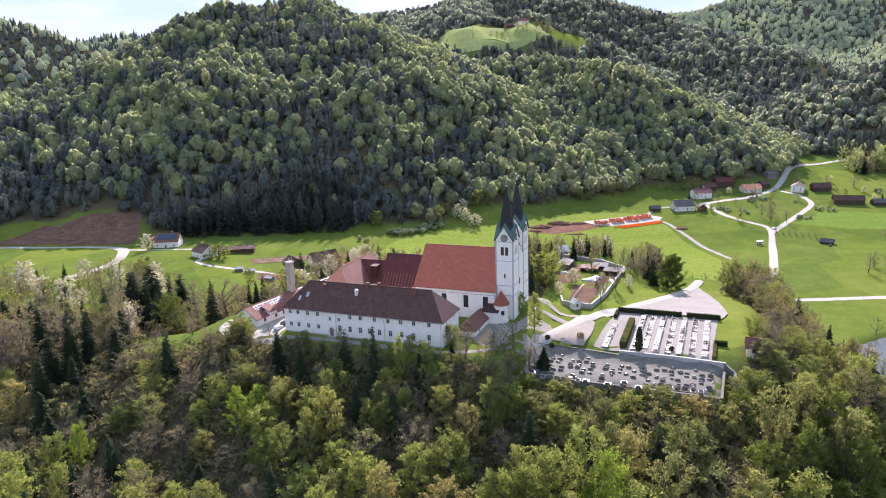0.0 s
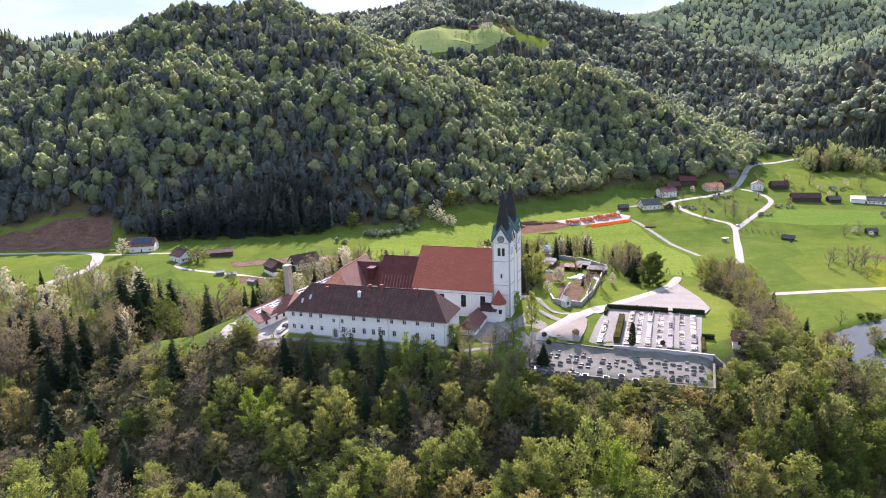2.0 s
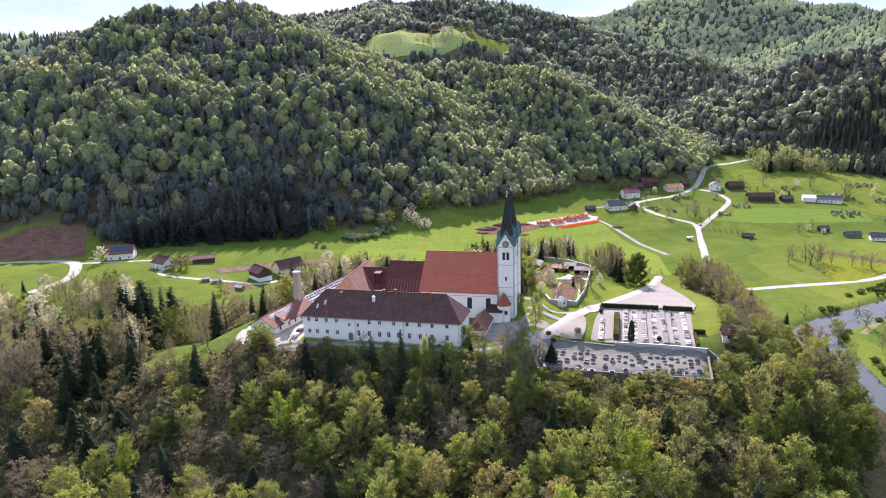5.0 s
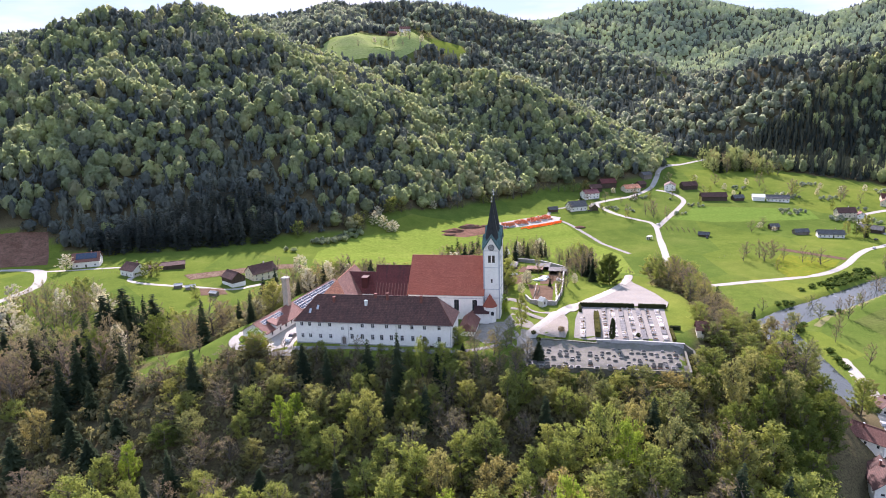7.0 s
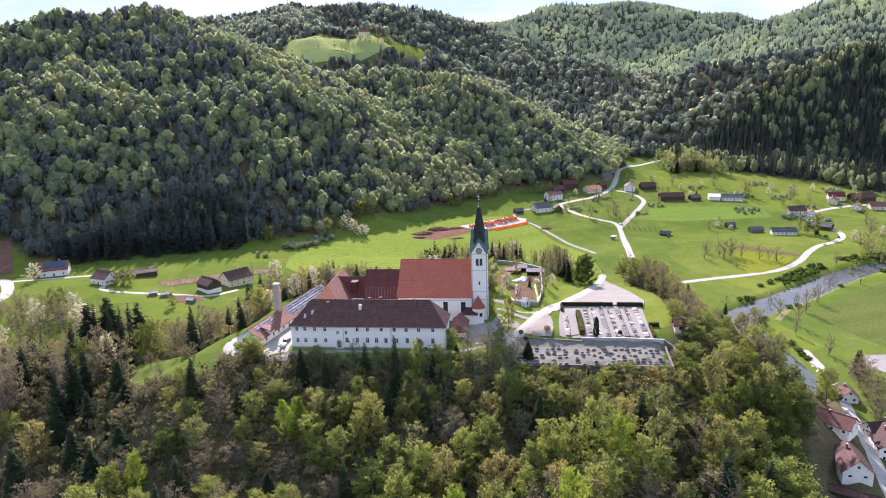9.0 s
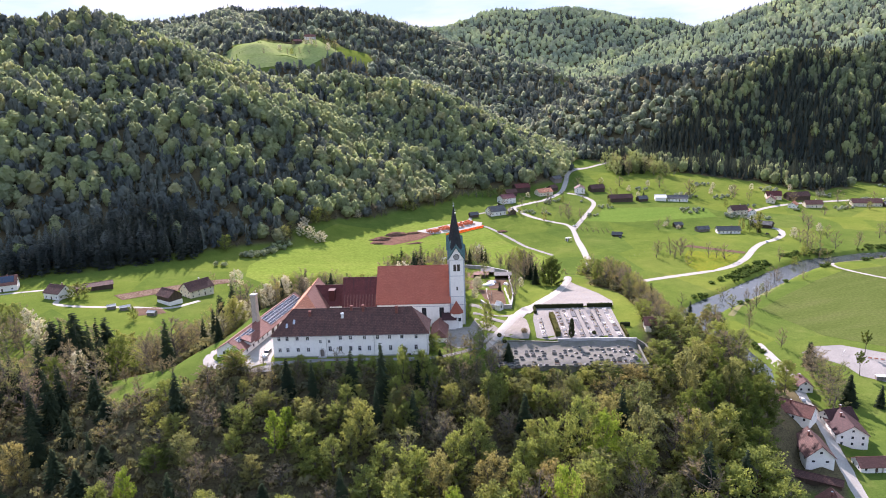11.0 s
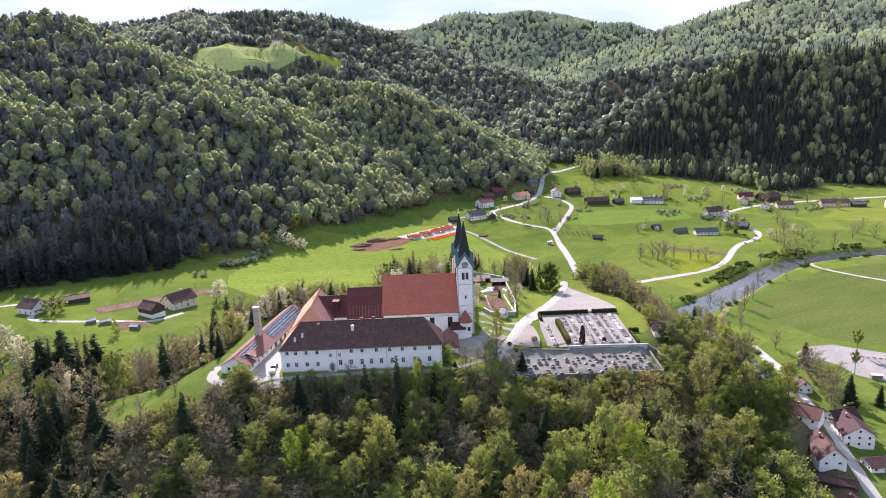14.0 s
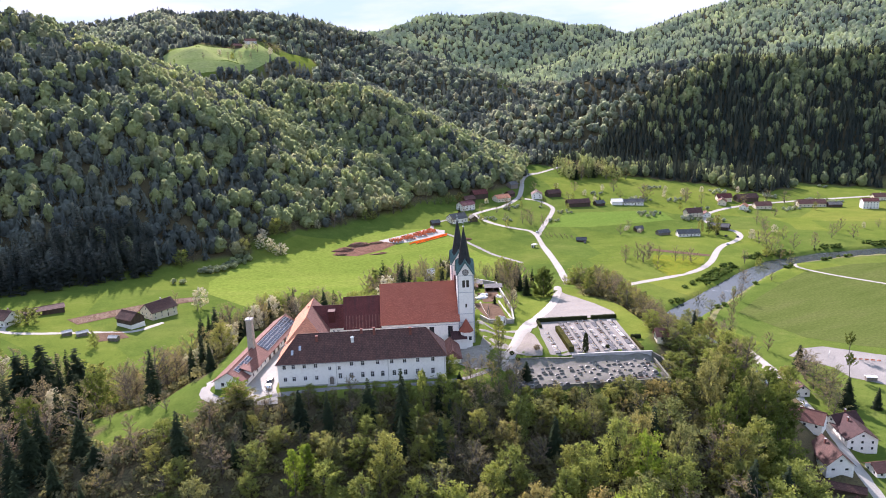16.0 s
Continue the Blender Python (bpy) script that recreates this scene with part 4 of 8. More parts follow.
def convent_wing():
    g = 2.1
    t = thing("convent_wing", pose_k(0, 0, g), "long white two-storey convent wing with a brown hipped tile roof", "building")
    x0, x1, y0, y1, eave, ridge = 0.5, 58.9, 0.5, 15.4, 9.0, 16.6
    p, q = (x0, y0), (x1, y0)
    wins = []
    for s in (2.3, 5.4, 9.2, 13.1, 25.5, 29.4, 34.6, 39.5, 44.0, 48.6, 53.9):
        wins.append((s, 6.5, 1.25, 1.65))
    for s in (2.4, 5.4, 9.3, 13.2):
        wins.append((s, 2.0, 1.25, 1.65))
    for s in (17.9, 21.2):
        wins.append((s, 5.3, 1.05, 1.4))
    for s in (21.4, 25.3, 29.2, 32.6, 36.2, 40.2, 44.2, 48.4, 53.8):
        wins.append((s, 2.0, 1.3, 2.05))
    right = [(4.0, 6.55, 1.05, 1.5), (11.0, 6.55, 1.05, 1.5), (4.0, 2.1, 1.05, 1.6), (11.0, 2.1, 1.05, 1.6)]
    left = [(3.5, 6.55, 1.05, 1.5), (7.5, 6.55, 1.05, 1.5), (11.5, 6.55, 1.05, 1.5), (3.5, 2.1, 1.05, 1.5), (11.5, 2.1, 1.05, 1.5)]
    door = (18.4 - 0.8, 18.4 + 0.8, 0.0, 3.0)
    low = [(50.2, 51.8, -1.2, 0.6)]
    holes = {"front": [(s - w / 2, s + w / 2, z, z + h) for s, z, w, h in wins] + [door] + low,
             "right": [(s - w / 2, s + w / 2, z, z + h) for s, z, w, h in right],
             "left": [(s - w / 2, s + w / 2, z, z + h) for s, z, w, h in left]}
    bm = bmesh.new()
    shell(bm, x0, x1, y0, y1, -4.5, eave, ridge, holes, gables=False)
    part("wall", bm, PLASTER, t)
    for s, z, w, h in wins:
        window(t, p, q, s, z, w, h)
    for s, z, w, h in right:
        window(t, (x1, y0), (x1, y1), s, z, w, h)
    for s, z, w, h in left:
        window(t, (x0, y1), (x0, y0), s, z, w, h)
    # plinth, cornice
    for nm, z0, z1, o, mat in (("plinth", -4.4, 0.35, 0.05, PLINTH), ("cornice", 8.3, 8.62, 0.14, PLASTER)):
        bm = bmesh.new()
        if nm == "plinth":
            box(bm, x0 - o, x0 + 17.0, y0 - o, y0 + 0.05, z0, z1)
            box(bm, x0 + 19.9, x0 + 50.0, y0 - o, y0 + 0.05, z0, z1)
            box(bm, x0 + 52.0, x1 + o, y0 - o, y0 + 0.05, z0, z1)
            box(bm, x1 - 0.05, x1 + o, y0 + 0.06, y1, z0, z1)
        else:
            box(bm, x0 - o, x1 + o, y0 - o, y0 + 0.02, z0, z1)
            box(bm, x1 - 0.02, x1 + o, y0 + 0.03, y1 + o, z0, z1)
            box(bm, x0 - o, x0 + 0.02, y0 + 0.03, y1 + o, z0, z1)
        part(nm, bm, mat, t)
    # arched portal
    bm = bmesh.new()
    outer = [(-1.25, 0), (-1.25, 2.2)] + [(-1.25 * math.cos(a), 2.2 + 1.25 * math.sin(a)) for a in np.linspace(0.2, math.pi - 0.2, 9)] + [(1.25, 2.2), (1.25, 0)]
    inner = [(-0.8, 0), (-0.8, 2.2)] + [(-0.8 * math.cos(a), 2.2 + 0.8 * math.sin(a)) for a in np.linspace(0.2, math.pi - 0.2, 9)] + [(0.8, 2.2), (0.8, 0)]
    cx = x0 + 18.4
    rings = [[bm.verts.new((cx + x, y0 + y, z)) for x, z in ring] for ring, y in ((outer, -0.004), (outer, -0.22), (inner, -0.22), (inner, 0.1))]
    for ra, rb in zip(rings, rings[1:]):
        for i in range(len(ra) - 1):
            bm.faces.new((ra[i], ra[i + 1], rb[i + 1], rb[i]))
    bmesh.ops.recalc_face_normals(bm, faces=bm.faces[:])
    portal = part("portal", bm, PLASTER_OLD, t, "pale stone arch round the door")
    part("door", bevelled(cx - 0.79, cx + 0.79, y0 + 0.12, y0 + 0.2, 0.0, 2.95, 0.02), WOOD_GREY, t)
    bm = bmesh.new()
    box(bm, cx - 1.6, cx + 1.6, y0 - 1.2, y0 - 0.06, -0.6, 0.0)
    part("step", bm, STONE, portal)
    # vault door near the low end
    part("cellar_door", bevelled(x0 + 50.22, x0 + 51.78, y0 + 0.12, y0 + 0.2, -1.18, 0.58, 0.02), WOOD_DARK, t)
    # side light put into the tiles: left hip brightened orange, right hip darkened
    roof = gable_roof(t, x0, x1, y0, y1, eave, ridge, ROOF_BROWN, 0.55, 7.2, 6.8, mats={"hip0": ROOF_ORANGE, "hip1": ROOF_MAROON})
    for s in (0, 1):
        # hip ridge tiles
        a0 = (x0 - 0.55, y0 - 0.55) if s == 0 else (x1 + 0.55, y0 - 0.55)
        b0 = (x0 - 0.55 + 7.2, 7.95) if s == 0 else (x1 + 0.55 - 6.8, 7.95)
        za = eave - 0.55 * (ridge - eave) / 7.45
        v0, v1 = Vector((*a0, za + 0.05)), Vector((*b0, ridge + 0.05))
        m = Matrix.Translation(v0) @ (v1 - v0).to_track_quat("Z", "Y").to_matrix().to_4x4()
        bm = bmesh.new()
        prism(bm, circle(0.15, 6), 0, (v1 - v0).length)
        part("hip_tiles", bm, ROOF_CLAY, roof, at=m)
    for x, y, z1, mat in ((14.0, 6.0, 16.2, CHIMNEY_BRICK), (29.7, 7.5, 17.4, CHIMNEY_BRICK), (34.2, 7.0, 17.8, CHIMNEY_BRICK), (47.0, 6.4, 17.3, CHIMNEY_BRICK)):
        roof_chimney(t, x, y, 13.6, z1, 0.9, 0.8, mat)
    # white vent with a cap
    bm = bmesh.new()
    box(bm, 26.0, 27.0, 4.9, 5.7, 12.6, 15.2)
    v = part("roof_vent", bm, FRAME_W, t, "white sheet-metal roof vent")
    bm = bmesh.new()
    prism(bm, circle(0.75, 10, 26.5, 5.3), 15.35, 15.75, 0.2)
    part("cowl", bm, FRAME_W, v)
    # roof lights
    k = (ridge - eave) / 7.45
    for x, y in ((5.6, 3.0), (8.2, 4.1)):
        bm = bmesh.new()
        slope(bm, [(x - 0.4, y - 0.6, eave + (y - 0.6 - y0) * k + 0.14), (x + 0.4, y - 0.6, eave + (y - 0.6 - y0) * k + 0.14), (x + 0.4, y + 0.6, eave + (y + 0.6 - y0) * k + 0.14), (x - 0.4, y + 0.6, eave + (y + 0.6 - y0) * k + 0.14)], 0.12)
        part("roof_light", bm, METAL, t)
    # gutter and downpipes
    bm = bmesh.new()
    box(bm, x0 - 0.5, x1 + 0.5, y0 - 0.72, y0 - 0.58, 8.32, 8.46)
    part("gutter", bm, PLINTH, t)
    for s in (20.2, 38.2, 58.0):
        bm = bmesh.new()
        prism(bm, circle(0.07, 6, x0 + s, y0 - 0.17), -0.5, 8.35)
        part("downpipe", bm, PLINTH, t)
    return t


convent_wing()


def left_wing():
    t = thing("side_wing", pose_k(0, 16.5, 2.1, 0), "side wing with a bright orange tiled hip roof", "building")
    bm = bmesh.new()
    shell(bm, 0.6, 15.2, 3.0, 34.5, -1, 8.9, 16.4, {}, gables=False)
    part("wall", bm, PLASTER, t)
    # ridge runs to the back, so the roof is built turned by a quarter
    holder = Matrix.Translation((7.9, 0, 0)) @ pose(0, 0, 0, 0, 0, 90)
    # orange tiles, their colour brightened for the sunlit left slope; the right is clay
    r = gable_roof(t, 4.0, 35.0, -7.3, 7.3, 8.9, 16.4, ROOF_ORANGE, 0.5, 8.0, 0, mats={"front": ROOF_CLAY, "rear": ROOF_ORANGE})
    r.matrix_basis = holder
    return t


left_wing()


def back_wing():
    t = thing("rear_wing", pose_k(7, 36, 2.1), "rear convent wing with a dark red tiled roof", "building")
    bm = bmesh.new()
    wins = [(s, 6.2, 0.9, 1.2) for s in (2.5, 4.2, 6.2, 8.0, 10.0, 11.8)]
    shell(bm, 0, 15.5, 0, 13, -1, 8.9, 15.8, {"front": [(s - w / 2, s + w / 2, z, z + h) for s, z, w, h in wins]}, gables=True)
    part("wall", bm, PLASTER, t)
    for s, z, w, h in wins:
        window(t, (0, 0), (15.5, 0), s, z, w, h)
    gable_roof(t, 0, 15.5, 0, 13, 8.9, 15.8, ROOF_DARKRED, 0.4)
    bm = bmesh.new()
    box(bm, 8.2, 10.6, 1.2, 5.6, 9.0, 14.6)
    d = part("dormer", bm, ROOF_DARKRED, t)
    bm = bmesh.new()
    box(bm, 8.0, 10.8, 1.0, 5.8, 14.61, 14.8)
    part("dormer_roof", bm, ROOF_DARKRED, d)
    return t


back_wing()


def church():
    t = thing("church", pose_k(0, 0, 1.8), "white twin-towered church with a red tiled nave roof", "church")
    # nave
    x0, x1, y0, y1 = 36.2, 66.4, 31.6, 56.2
    eave, ridge = 10.9, 23.4
    wins = [(11.2, 3.8, 1.9, 4.6), (19.5, 3.8, 1.9, 4.6), (26.8, 3.8, 1.9, 4.6)]
    bm = bmesh.new()
    shell(bm, x0, x1, y0, y1, -3, eave, ridge, {"front": [(s - w / 2, s + w / 2, z, z + h) for s, z, w, h in wins]}, gables=True)
    part("nave_wall", bm, PLASTER, t)
    for s, z, w, h in wins:
        window(t, (x0, y0), (x1, y0), s, z, w, h, FRAME_D, 0.18, sill=False)
    for nm, z0, z1, o in (("cornice", 10.0, 10.35, 0.2), ("string_course", 8.9, 9.1, 0.08)):
        bm = bmesh.new()
        box(bm, x0 - 0.02, x1, y0 - o, y0 + 0.02, z0, z1)
        part(nm, bm, QUOIN, t)
    gable_roof(t, x0, x1, y0, y1, eave, ridge, ROOF_RED, 0.5, name="nave_roof")
    # seam of lead across the nave roof
    k = (ridge - eave) / ((y1 - y0) / 2)
    bm = bmesh.new()
    slope(bm, [(x0 + 0.2, y0 + 5.0, eave + 5.0 * k + 0.06), (x1 - 5.2, y0 + 5.0, eave + 5.0 * k + 0.06), (x1 - 5.2, y0 + 5.3, eave + 5.3 * k + 0.06), (x0 + 0.2, y0 + 5.3, eave + 5.3 * k + 0.06)], 0.05)
    part("roof_seam", bm, ROOF_RED, t)
    # choir
    cx0, cx1, cy0, cy1 = 21.6, 36.15, 32.8, 48.0
    bm = bmesh.new()
    shell(bm, cx0, cx1, cy0, cy1, -3, 9.6, 19.8, {}, gables=True)
    part("choir_wall", bm, PLASTER, t)
    r = gable_roof(t, cx0, cx1 - 0.5, cy0, cy1, 9.6, 19.8, ROOF_DARKRED, 0.4, name="choir_roof")
    k2 = (19.8 - 9.6) / 7.6
    for i in range(11):
        # streaky battens on the lower roof
        xx = cx0 + 0.6 + i * 1.28
        bm = bmesh.new()
        slope(bm, [(xx, cy0 - 0.3, 9.6 - 0.3 * k2 + 0.05), (xx + 0.35, cy0 - 0.3, 9.6 - 0.3 * k2 + 0.05), (xx + 0.35, cy0 + 2.9, 9.6 + 2.9 * k2 + 0.05), (xx, cy0 + 2.9, 9.6 + 2.9 * k2 + 0.05)], 0.05)
        part("roof_rib", bm, ROOF_CLAY, r)
    # towers
    tower(t, 66.5, 33.3)
    tower(t, 65.5, 49.8)
    bm = bmesh.new()
    facade(bm, (66.6, 49.8), (66.6, 40.3), -2, 22, [])
    facade(bm, (71.8, 40.3), (71.8, 49.8), -2, 20.5, [(3.9, 5.6, 0, 3.2), (3.9, 5.6, 10, 12.5)])
    v = [bm.verts.new(c) for c in ((71.8, 40.3, 20.5), (71.8, 49.8, 20.5), (71.8, 45.05, 25.0))]
    bm.faces.new(v)
    part("front_gable", bm, PLASTER, t)
    window(t, (71.8, 40.3), (71.8, 49.8), 4.75, 10, 1.7, 2.5, FRAME_D, sill=False)
    part("church_door", bevelled(71.6, 71.7, 44.2, 45.9, 0, 3.2, 0.02), WOOD_DARK, t)
    gr = gable_roof(t, -2.7, 2.7, -4.7, 4.7, 20.6, 25.2, ROOF_DARKRED, 0.2, name="front_roof")
    gr.matrix_basis = Matrix.Translation((69.0, 45.05, 0))
    # round stair turret with a tent roof
    bm = bmesh.new()
    ring = circle(2.5, 8, 69.2, 30.4, math.pi / 8)
    prism(bm, ring, -2, 6.6)
    tu = part("stair_turret", bm, PLASTER, t)
    bm = bmesh.new()
    prism(bm, circle(3.0, 8, 69.2, 30.6, math.pi / 8), 6.55, 11.4, 0.03)
    part("turret_roof", bm, ROOF_RED, tu)
    part("turret_window", bevelled(69.9, 71.0, 27.9, 28.12, 3.4, 4.9, 0.02), GLASS, tu)
    # sacristy passage between turret and wing
    return t


def tower(t, a0, b0):
    """One square bell tower with corner quoins, string courses, clock, bell openings, four gables and a tall eight-sided spire."""
    w, d, top = 6.4, 7.0, 28.6
    x0, x1, y0, y1 = a0, a0 + w, b0, b0 + d
    bell = [(w / 2 - 1.35, w / 2 - 0.2, 23.2, 26.2), (w / 2 + 0.2, w / 2 + 1.35, 23.2, 26.2), (w / 2 - 0.35, w / 2 + 0.35, 15.0, 16.6)]
    belld = [(s0 + (d - w) / 2, s1 + (d - w) / 2, z0, z1) for s0, s1, z0, z1 in bell]
    bm = bmesh.new()
    sides = (((x0, y0), (x1, y0), bell, w), ((x1, y0), (x1, y1), belld, d), ((x1, y1), (x0, y1), bell, w), ((x0, y1), (x0, y0), belld, d))
    for p, q, hs, ln in sides:
        facade(bm, p, q, -3, top, hs, 0.45)
        mid = ((p[0] + q[0]) / 2, (p[1] + q[1]) / 2)
        v = [bm.verts.new(c) for c in ((*p, top), (*q, top), (*mid, top + 5.0))]
        bm.faces.new(v)
    tw = part("tower", bm, PLASTER, t, "white plastered bell tower with grey quoins")
    for p, q, hs, ln in sides:
        u = (Vector(q) - Vector(p)).normalized()
        for s0, s1, z0, z1 in hs:
            m = Matrix(((u.x, -u.y, 0, p[0] + u.x * (s0 + s1) / 2 - u.y * 0.4), (u.y, u.x, 0, p[1] + u.y * (s0 + s1) / 2 + u.x * 0.4), (0, 0, 1, z0), (0, 0, 0, 1)))
            bm = bmesh.new()
            hw, hh = (s1 - s0) / 2, z1 - z0
            box(bm, -hw, hw, 0.0, 0.05, 0, hh)
            for i in range(int(hh / 0.35)):
                box(bm, -hw, hw, -0.12, -0.003, i * 0.35 + 0.05, i * 0.35 + 0.11)
            part("louvre", bm, FRAME_D, tw, at=m)
        if (p, q) not in ((sides[0][0], sides[0][1]), (sides[1][0], sides[1][1])):
            continue
        # clock face with ring, ticks and two plain pointers
        m = Matrix(((u.x, -u.y, 0, (p[0] + q[0]) / 2 + u.y * 0.02), (u.y, u.x, 0, (p[1] + q[1]) / 2 - u.x * 0.02), (0, 0, 1, 29.4), (0, 0, 0, 1)))
        bm = bmesh.new()
        bmesh.ops.create_cone(bm, cap_ends=True, segments=28, radius1=1.15, radius2=1.15, depth=0.12, matrix=pose(0, 0, 0, 90, 0, 0))
        ck = part("clock", bm, PLINTH, tw, "round grey clock face with a dark numerals ring", at=m)
        for i in range(12):
            bm = bmesh.new()
            box(bm, -0.07, 0.07, -0.1, -0.065, 0.72, 1.0)
            part("clock_mark", bm, FRAME_D, ck, at=pose(0, 0, 0, 0, 30 * i, 0))
        bm = bmesh.new()
        bmesh.ops.create_cone(bm, cap_ends=False, segments=28, radius1=1.26, radius2=1.26, depth=0.24, matrix=pose(0, 0, 0, 90, 0, 0))
        bmesh.ops.create_cone(bm, cap_ends=False, segments=28, radius1=1.26, radius2=1.08, depth=0.06, matrix=pose(0, -0.14, 0, 90, 0, 0))
        part("clock_rim", bm, FRAME_D, ck)
        bm = bmesh.new()
        box(bm, -0.05, 0.05, -0.13, -0.105, -0.1, 0.85, pose(0, 0, 0, 0, 35, 0))
        box(bm, -0.06, 0.06, -0.16, -0.135, -0.1, 0.55, pose(0, 0, 0, 0, -60, 0))
        part("clock_pointer", bm, FRAME_D, ck)
    for p, q, hs, ln in sides:
        u = (Vector(q) - Vector(p)).normalized()
        # raised cornice of the gable
        ln2 = math.hypot(ln / 2, 5.0)
        for sgn in (-1, 1):
            bm = bmesh.new()
            ang = math.degrees(math.atan2(5.0, ln / 2))
            box(bm, -0.2, ln2 + 0.1, -0.35, 0.25, -0.15, 0.22)
            mm = Matrix(((u.x, -u.y, 0, p[0] if sgn > 0 else q[0]), (u.y, u.x, 0, p[1] if sgn > 0 else q[1]), (0, 0, 1, top), (0, 0, 0, 1))) @ (pose(0, 0, 0, 0, -ang, 0) if sgn > 0 else pose(0, 0, 0, 0, 180 + ang, 0) @ pose(0, 0, 0, 0, 0, 0))
            part("gable_moulding", bm, COPPER, tw, at=mm)
    # quoins
    for x, y in ((x0, y0), (x1, y0), (x1, y1), (x0, y1)):
        bm = bmesh.new()
        box(bm, x - 0.45 if x == x1 else x - 0.05, x + 0.05 if x == x1 else x + 0.45, y - 0.05 if y == y0 else y - 0.45, y + 0.45 if y == y0 else y + 0.05, -2.5, top - 0.4)
        part("quoin", bm, QUOIN, tw)
    for z in (8.8, 12.4, 21.2, 28.0):
        bm = bmesh.new()
        for p, q, hs, ln in sides:
            u = (Vector(q) - Vector(p)).normalized()
            m = Matrix(((u.x, -u.y, 0, p[0]), (u.y, u.x, 0, p[1]), (0, 0, 1, z), (0, 0, 0, 1)))
            box(bm, -0.08, ln + 0.08, -0.09, 0.03, 0, 0.22, m)
        part("string_course", bm, QUOIN, tw)
    # gabled copper skirt and spire
    cx, cy = (x0 + x1) / 2, (y0 + y1) / 2
    bm = bmesh.new()
    apex = [((x0 + x1) / 2, y0 - 0.4), (x1 + 0.4, cy), ((x0 + x1) / 2, y1 + 0.4), (x0 - 0.4, cy)]
    corner = [(x1 + 0.45, y0 - 0.45), (x1 + 0.45, y1 + 0.45), (x0 - 0.45, y1 + 0.45), (x0 - 0.45, y0 - 0.45)]
    for i in range(4):
        a, c, b2 = apex[i], corner[i], apex[(i + 1) % 4]
        peak = Vector((cx, cy, top + 7.2))
        va, vc, vb = Vector((*a, top + 5.2)), Vector((*c, top - 0.2)), Vector((*b2, top + 5.2))
        for tri in ((va, vc, peak), (vc, vb, peak)):
            slope(bm, tri, 0.12)
    bmesh.ops.remove_doubles(bm, verts=bm.verts[:], dist=0.01)
    part("skirt_roof", bm, COPPER, tw, "green copper skirt roof")
    bm = bmesh.new()
    for (r0, z0), (r1, z1) in zip(((3.25, 31.4), (2.55, 33.6), (1.75, 38.0)), ((2.55, 33.6), (1.75, 38.0), (0.12, 46.8))):
        lo = [bm.verts.new((*c, z0)) for c in circle(r0, 8, cx, cy, math.pi / 8)]
        hi = [bm.verts.new((*c, z1)) for c in circle(r1, 8, cx, cy, math.pi / 8)]
        for i in range(8):
            bm.faces.new((lo[i], lo[(i + 1) % 8], hi[(i + 1) % 8], hi[i]))
    part("spire", bm, SPIRE_DARK, tw, "tall slender eight-sided spire in dark sheet metal")
    bm = bmesh.new()
    bmesh.ops.create_icosphere(bm, subdivisions=2, radius=0.38, matrix=pose(cx, cy, 47.0))
    box(bm, cx - 0.06, cx + 0.06, cy - 0.06, cy + 0.06, 47.2, 49.0)
    box(bm, cx - 0.5, cx + 0.5, cy - 0.05, cy + 0.05, 48.2, 48.32)
    part("finial", bm, METAL, tw)
    return tw


church()


def annex():
    t = thing("church_annex", pose_k(62.0, 22.0, 1.0, 0), "low white annex with a hipped brown-red tile roof", "building")
    bm = bmesh.new()
    shell(bm, -2.6, 3.4, -9.0, 6.0, -2, 3.6, 6.2, {"right": [(4.5, 5.6, 0.1, 2.3)]}, gables=False)
    part("wall", bm, PLASTER, t)
    r = gable_roof(t, -9.0, 6.0, -3.0, 3.0, 3.6, 6.0, ROOF_CLAY, 0.5, 1.5, 0)
    r.matrix_basis = Matrix.Translation((0.4, 0, 0)) @ pose(0, 0, 0, 0, 0, 90)
    bm = bmesh.new()
    shell(bm, 1.5, 7.0, 5.0, 9.5, -2, 5.5, 6.5, {}, gables=False)
    w2 = part("link_wall", bm, PLASTER, t)
    bm = bmesh.new()
    slope(bm, [(1.0, 4.6, 5.4), (7.2, 4.6, 5.4), (7.2, 9.8, 7.0), (1.0, 9.8, 7.0)])
    part("link_roof", bm, ROOF_MAROON, w2)
    part("side_door", bevelled(3.2, 3.3, -4.4, -3.4, 0.1, 2.3, 0.02), WOOD_DARK, t)
    return t


annex()


